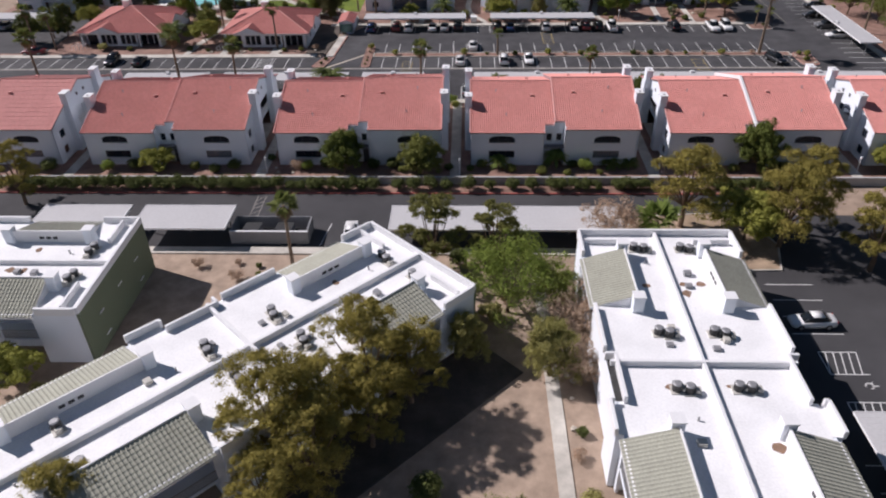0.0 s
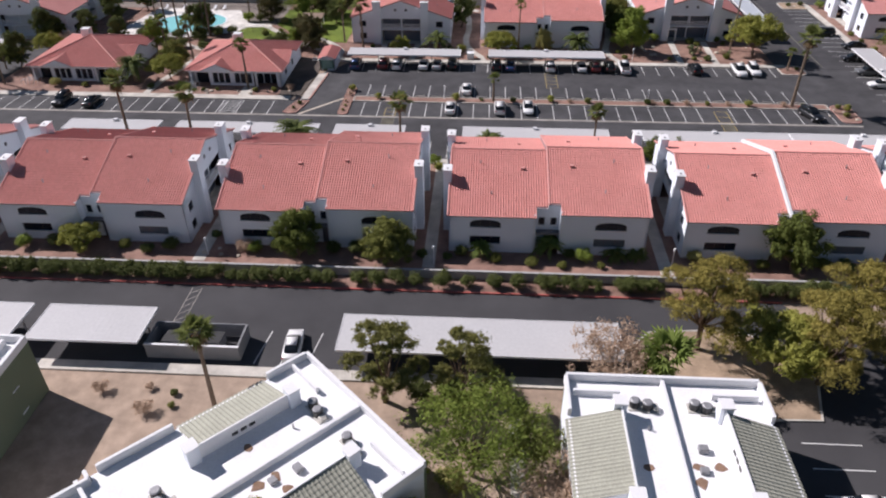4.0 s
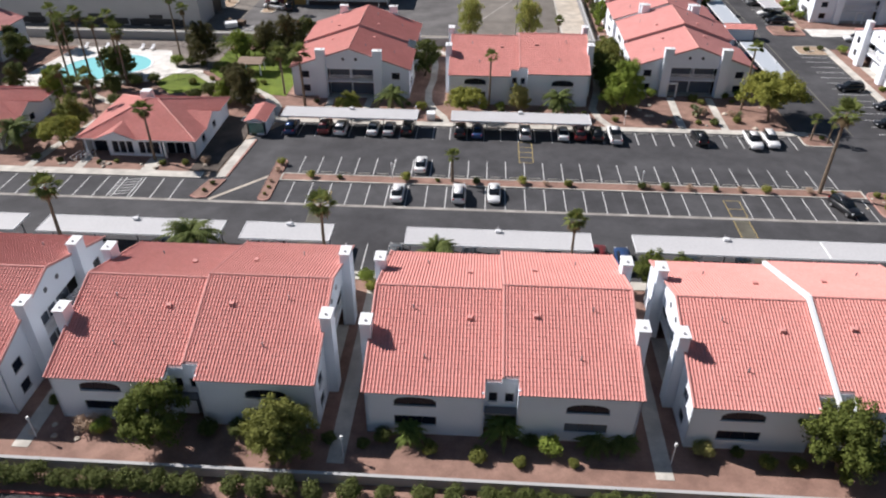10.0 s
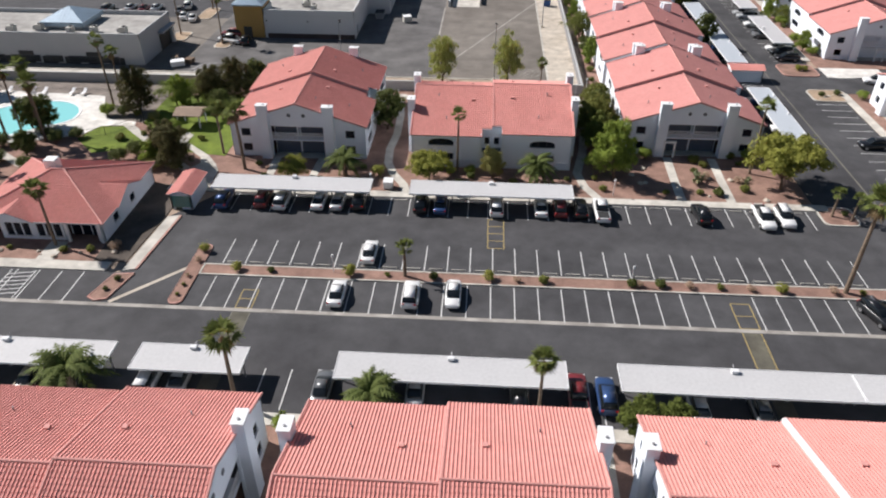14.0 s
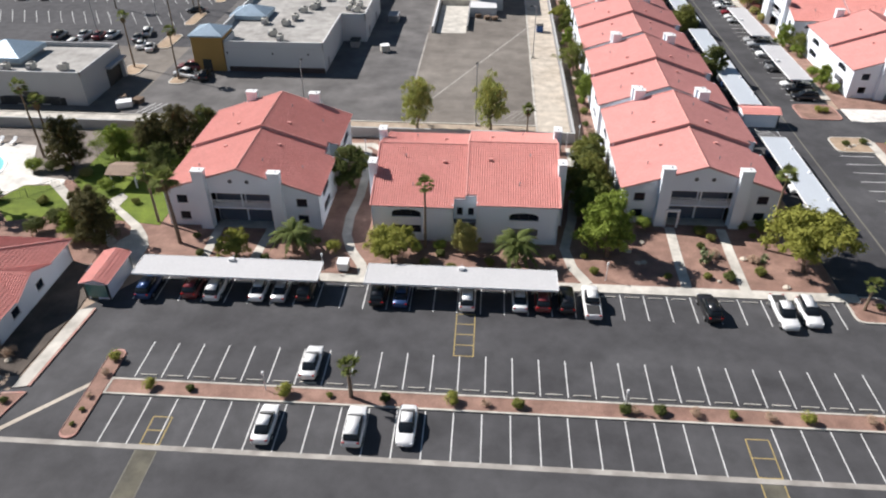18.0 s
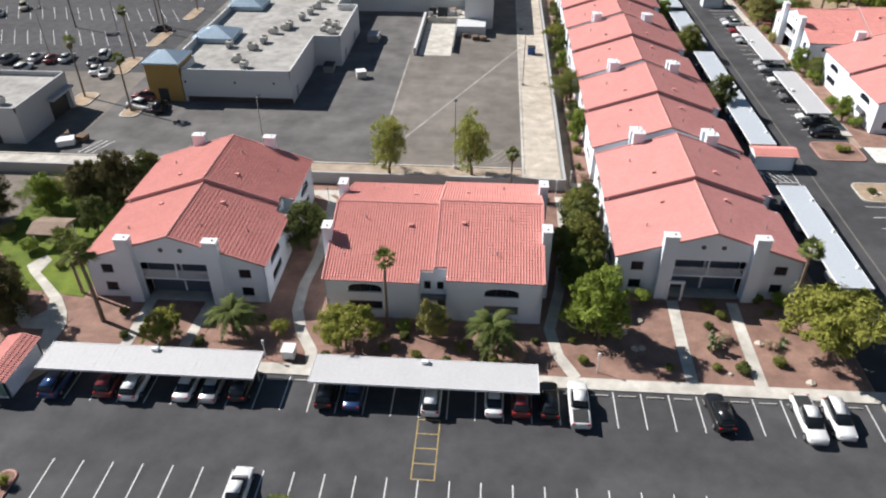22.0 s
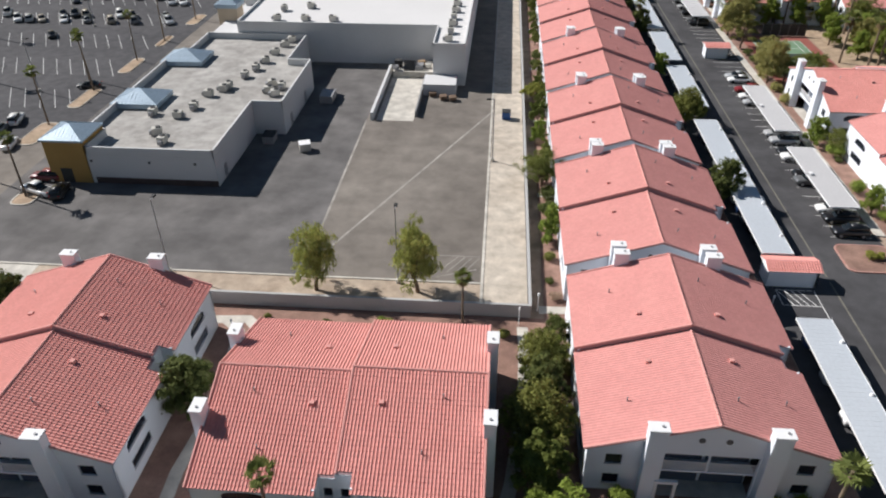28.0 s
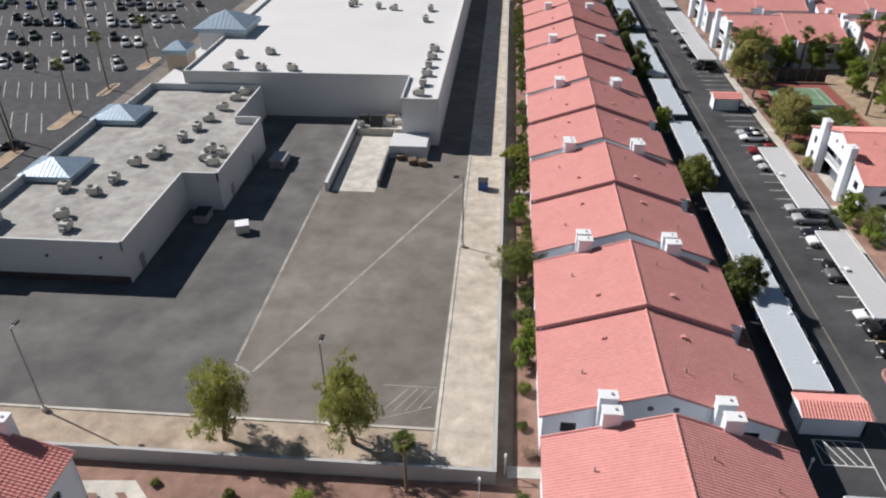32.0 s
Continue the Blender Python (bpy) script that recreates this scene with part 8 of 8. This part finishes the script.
# ---- tennis court
court = thing("tennis_court", "green tennis court with a red surround and white lines", "court", kind="structure")
part("surround", Geo().box(83.2, 98.4, 272.5, 303.2, -0.1, 0.05), mat("red_court", (0.30, 0.10, 0.08), 0.9, 0.15, 0.4, 6.0), court, "red painted surround")
part("playing_surface", Geo().box(85.2, 96.2, 276.2, 300.0, 0.0, 0.056), mat("green_court", (0.17, 0.27, 0.17), 0.9, 0.12, 0.4, 6.0), court, "green playing surface")
stripes(court, [(85.4, 276.4, 85.4, 299.8), (96.0, 276.4, 96.0, 299.8), (85.4, 276.4, 96.0, 276.4), (85.4, 299.8, 96.0, 299.8), (86.8, 276.4, 86.8, 299.8), (94.6, 276.4, 94.6, 299.8), (86.8, 281.8, 94.6, 281.8), (86.8, 294.4, 94.6, 294.4), (90.7, 281.8, 90.7, 294.4)], M_PAINT, 0.066)
part("net", Geo().box(85.0, 96.4, 288.08, 288.12, 0.06, 1.0), M_STEEL, court)
for x in (85.0, 96.4):
    part("net_post", Geo().tube((x, 288.1, 0.05), (x, 288.1, 1.1), 0.05), M_STEEL, court)
screen = thing("windscreen_fence", "tall court fence with black windscreen panels", "fence", kind="structure")
for i in range(5):
    x0 = 88.4 + 2.0 * i
    part("screen_panel", Geo().box(x0 + 0.05, x0 + 1.95, 303.38, 303.42, 0.15, 2.9), M_ACDARK, screen)
    part("post", Geo().tube((x0, 303.4, 0), (x0, 303.4, 3.1), 0.05), M_STEEL, screen)


# ---- iron fence round the pool
def fence(pts, h=1.5, gap=0.45):
    f = thing("pool_fence", "dark iron picket fence round a pool", "fence", kind="structure")
    for (x0, y0), (x1, y1) in zip(pts, pts[1:]):
        part("rail", Geo().tube((x0, y0, h - 0.1), (x1, y1, h - 0.1), 0.025, n=4).tube((x0, y0, 0.2), (x1, y1, 0.2), 0.025, n=4), M_ACDARK, f)
        part("post", Geo().tube((x0, y0, 0), (x0, y0, h), 0.05, n=6), M_ACDARK, f)
        g, L = Geo(), math.hypot(x1 - x0, y1 - y0)
        for i in range(1, int(L / gap)):
            u = i * gap / L
            g.tube((x0 + (x1 - x0) * u, y0 + (y1 - y0) * u, 0.1), (x0 + (x1 - x0) * u, y0 + (y1 - y0) * u, h), 0.014, n=4)
        part("picket_row", g, M_ACDARK, f, kind="stuff")


fence([(-78, 167), (-60, 168), (-46.5, 172.8), (-42.2, 177.6), (-45.4, 184.6), (-52.6, 191.4), (-75, 191.4), (-78, 167)])


# pool loungers
def lounger(m):
    t = thing("sun_lounger", "white sun lounger on a pool deck", "lounger", "pool loungers", m)
    part("bed", Geo().box(-0.32, 0.32, -0.9, 0.3, 0.34, 0.4), M_TRIM, t)
    part("backrest", Geo().side([(0.3, 0.34), (0.95, 0.78), (0.93, 0.83), (0.28, 0.4)], -0.32, 0.32), M_TRIM, t)
    for x in (-0.28, 0.28):
        for y in (-0.8, 0.2):
            part("leg", Geo().box(x - 0.03, x + 0.03, y - 0.03, y + 0.03, 0, 0.34), M_TRIM, t)
    return t


lg = lounger(pose(-58, 189.2, 0.1))
for x in (-60.2, -65.4, -67.6, -72.0):
    copy_thing(lg, pose(x, 189.2, 0.1))


# ---- rocks on the gravel beds
def boulder(seed, r0):
    r = random.Random(seed)
    bm = bmesh.new()
    bmesh.ops.create_icosphere(bm, subdivisions=2, radius=r0)
    for v in bm.verts:
        n = noise.noise(v.co * 1.7 / r0 + Vector((seed, 0, 0)))
        v.co *= 1 + 0.35 * n
        v.co.z = max(v.co.z * 0.7, -0.15 * r0)
    me = bpy.data.meshes.new("boulder")
    bm.to_mesh(me)
    bm.free()
    me.materials.append(M_CONC_D)
    return me


rocks = [boulder(i, 0.3) for i in range(3)]
rb = random.Random(12)
for x, y in [(rb.uniform(62, 68) if i < 4 else rb.uniform(35, 58), rb.uniform(132, 138) if i < 4 else rb.uniform(158.5, 168)) for i in range(16)] + [(75.2 + i, 196 + 0.7 * i, ) for i in range(5)] + [(rb.uniform(-55, -30), rb.uniform(139, 141.4)) for _ in range(14)] + [(rb.uniform(9.5, 11.2), rb.uniform(36, 60)) for _ in range(8)] + [(rb.uniform(-30, -16), rb.uniform(89, 91)) for _ in range(6)]:
    o = tagged(new("boulder", rb.choice(rocks)), "pale weathered landscape boulder on gravel", "rock", "boulders")
    s = rb.uniform(0.6, 1.5)
    o.matrix_basis = pose(x, y, 0.05, 0, 0, rb.uniform(0, 360)) @ Matrix.Diagonal((s, s, s, 1))


# east gardens
for k, x, y, s in (("bigd", 81.6, 284, 1.0), ("pine_s", 81.2, 294, 1.05), ("bigd", 81.4, 289, 0.9), ("acacia", 86.0, 312.5, 0.9), ("ash", 92, 312.2, 1.0), ("ash", 98.5, 311.8, 1.0), ("fan", 96, 312, 0.9), ("ash", 104.5, 311.5, 1.0), ("fan", 108, 306, 1.1), ("ash", 109.5, 300, 1.0), ("ash", 110, 291, 1.0), ("fan", 106.8, 284, 1.1), ("ash", 112, 283, 1.0), ("dark", 114, 296, 1.1), ("ball", 82.4, 267.6, 1.0), ("ball", 82.6, 246.4, 1.0), ("acacia", 82.6, 241.6, 0.5), ("ball", 82.2, 238, 1.0), ("big", 81.9, 220.0, 0.9), ("ball", 84.6, 218, 1.0),
                   ("yellow", 76.2, 210.2, 1.0), ("yellow", 77.3, 210.5, 0.8), ("bigd", 75.8, 197.4, 0.5), ("bigd", 78.8, 198.2, 0.55), ("acacia", 84.6, 163.0, 0.75), ("acacia", 88.5, 157.0, 0.7), ("ball", 82.4, 172, 0.9), ("ball", 82.0, 176.5, 1.0), ("big", 82.6, 196.5, 0.8), ("yellow", 82.2, 166, 1.0), ("acacia", 87, 145, 0.8), ("dark", 86, 132, 0.9), ("fan", 82.4, 150, 0.9), ("dark", 105.5, 262, 0.9), ("acacia", 84, 272.5, 0.7), ("dry", 83.2, 277.4, 0.6), ("ash", 101, 218, 0.8), ("acacia", 108, 245, 0.8)):
    plant(k, x, y, s)
# low pines under the tall ones by the diagonal block
plant("pine", -15.0, 32.6, 0.72)
plant("pine", -8.0, 40.4, 0.66)
for k, x, y, s in (("dark", -86.5, 165.0, 0.8), ("acacia", -88.5, 149, 0.7), ("mesquite", -84, 158, 0.9), ("dry", -83.0, 162.0, 0.6), ("dark", -102, 140, 0.9), ("dark", -99, 196.5, 0.8)):
    plant(k, x, y, s)
slab("parking_lot", rect(-140, -86, 139.5, 164), -0.1, 0.03, M_ASPHALT, "dark asphalt side car park", "car park")
for x, kind, colour in ((-91.5, "sedan", "black"), (-97, "suv", "grey"), (-102.5, "sedan", "silver"), (-105.3, "suv", "black")):
    park(kind, colour, x, 156, 0).location.z = 0.03


# white entry portal before a gable end
portal = thing("entry_portal", "white painted entry portal before a gable end", "portal")
portal.matrix_basis = pose(43.1, 171.2, 0)
for dx in (-0.8, 0.8):
    part("post", Geo().box(dx - 0.13, dx + 0.13, -0.13, 0.13, 0, 2.4), M_TRIM, portal, bevel=0.02)
part("lintel", Geo().box(-0.98, 0.98, -0.16, 0.16, 2.4, 2.72), M_TRIM, portal, bevel=0.02)
copy_thing(portal, pose(93.9, 216.6, 0))

# dark louvred openings along the foot of the shop wall
for x0, x1 in ((-96.5, -88.6), (-87.6, -81.4), (-80.2, -74.2), (-73.0, -69.6), (-68.4, -58.0)):
    lv = thing("louvre_panel", "long dark louvred opening at the foot of a shop wall", "louvre", "wall louvres")
    part("frame", Geo().box(x0, x1, 204.48, 204.6, 0.25, 1.6), M_FRAME, lv)
    for i in range(6):
        part("slat", Geo().side([(204.36, 0.38 + 0.2 * i), (204.47, 0.46 + 0.2 * i), (204.47, 0.5 + 0.2 * i), (204.36, 0.42 + 0.2 * i)], x0 + 0.1, x1 - 0.1), M_ACDARK, lv)

stripes(mall_lot, [(-43.4 + 1.1 * i, 202.2, -41.6 + 1.1 * i, 206.6) for i in range(3)], M_PAINT, 0.013, 0.14)
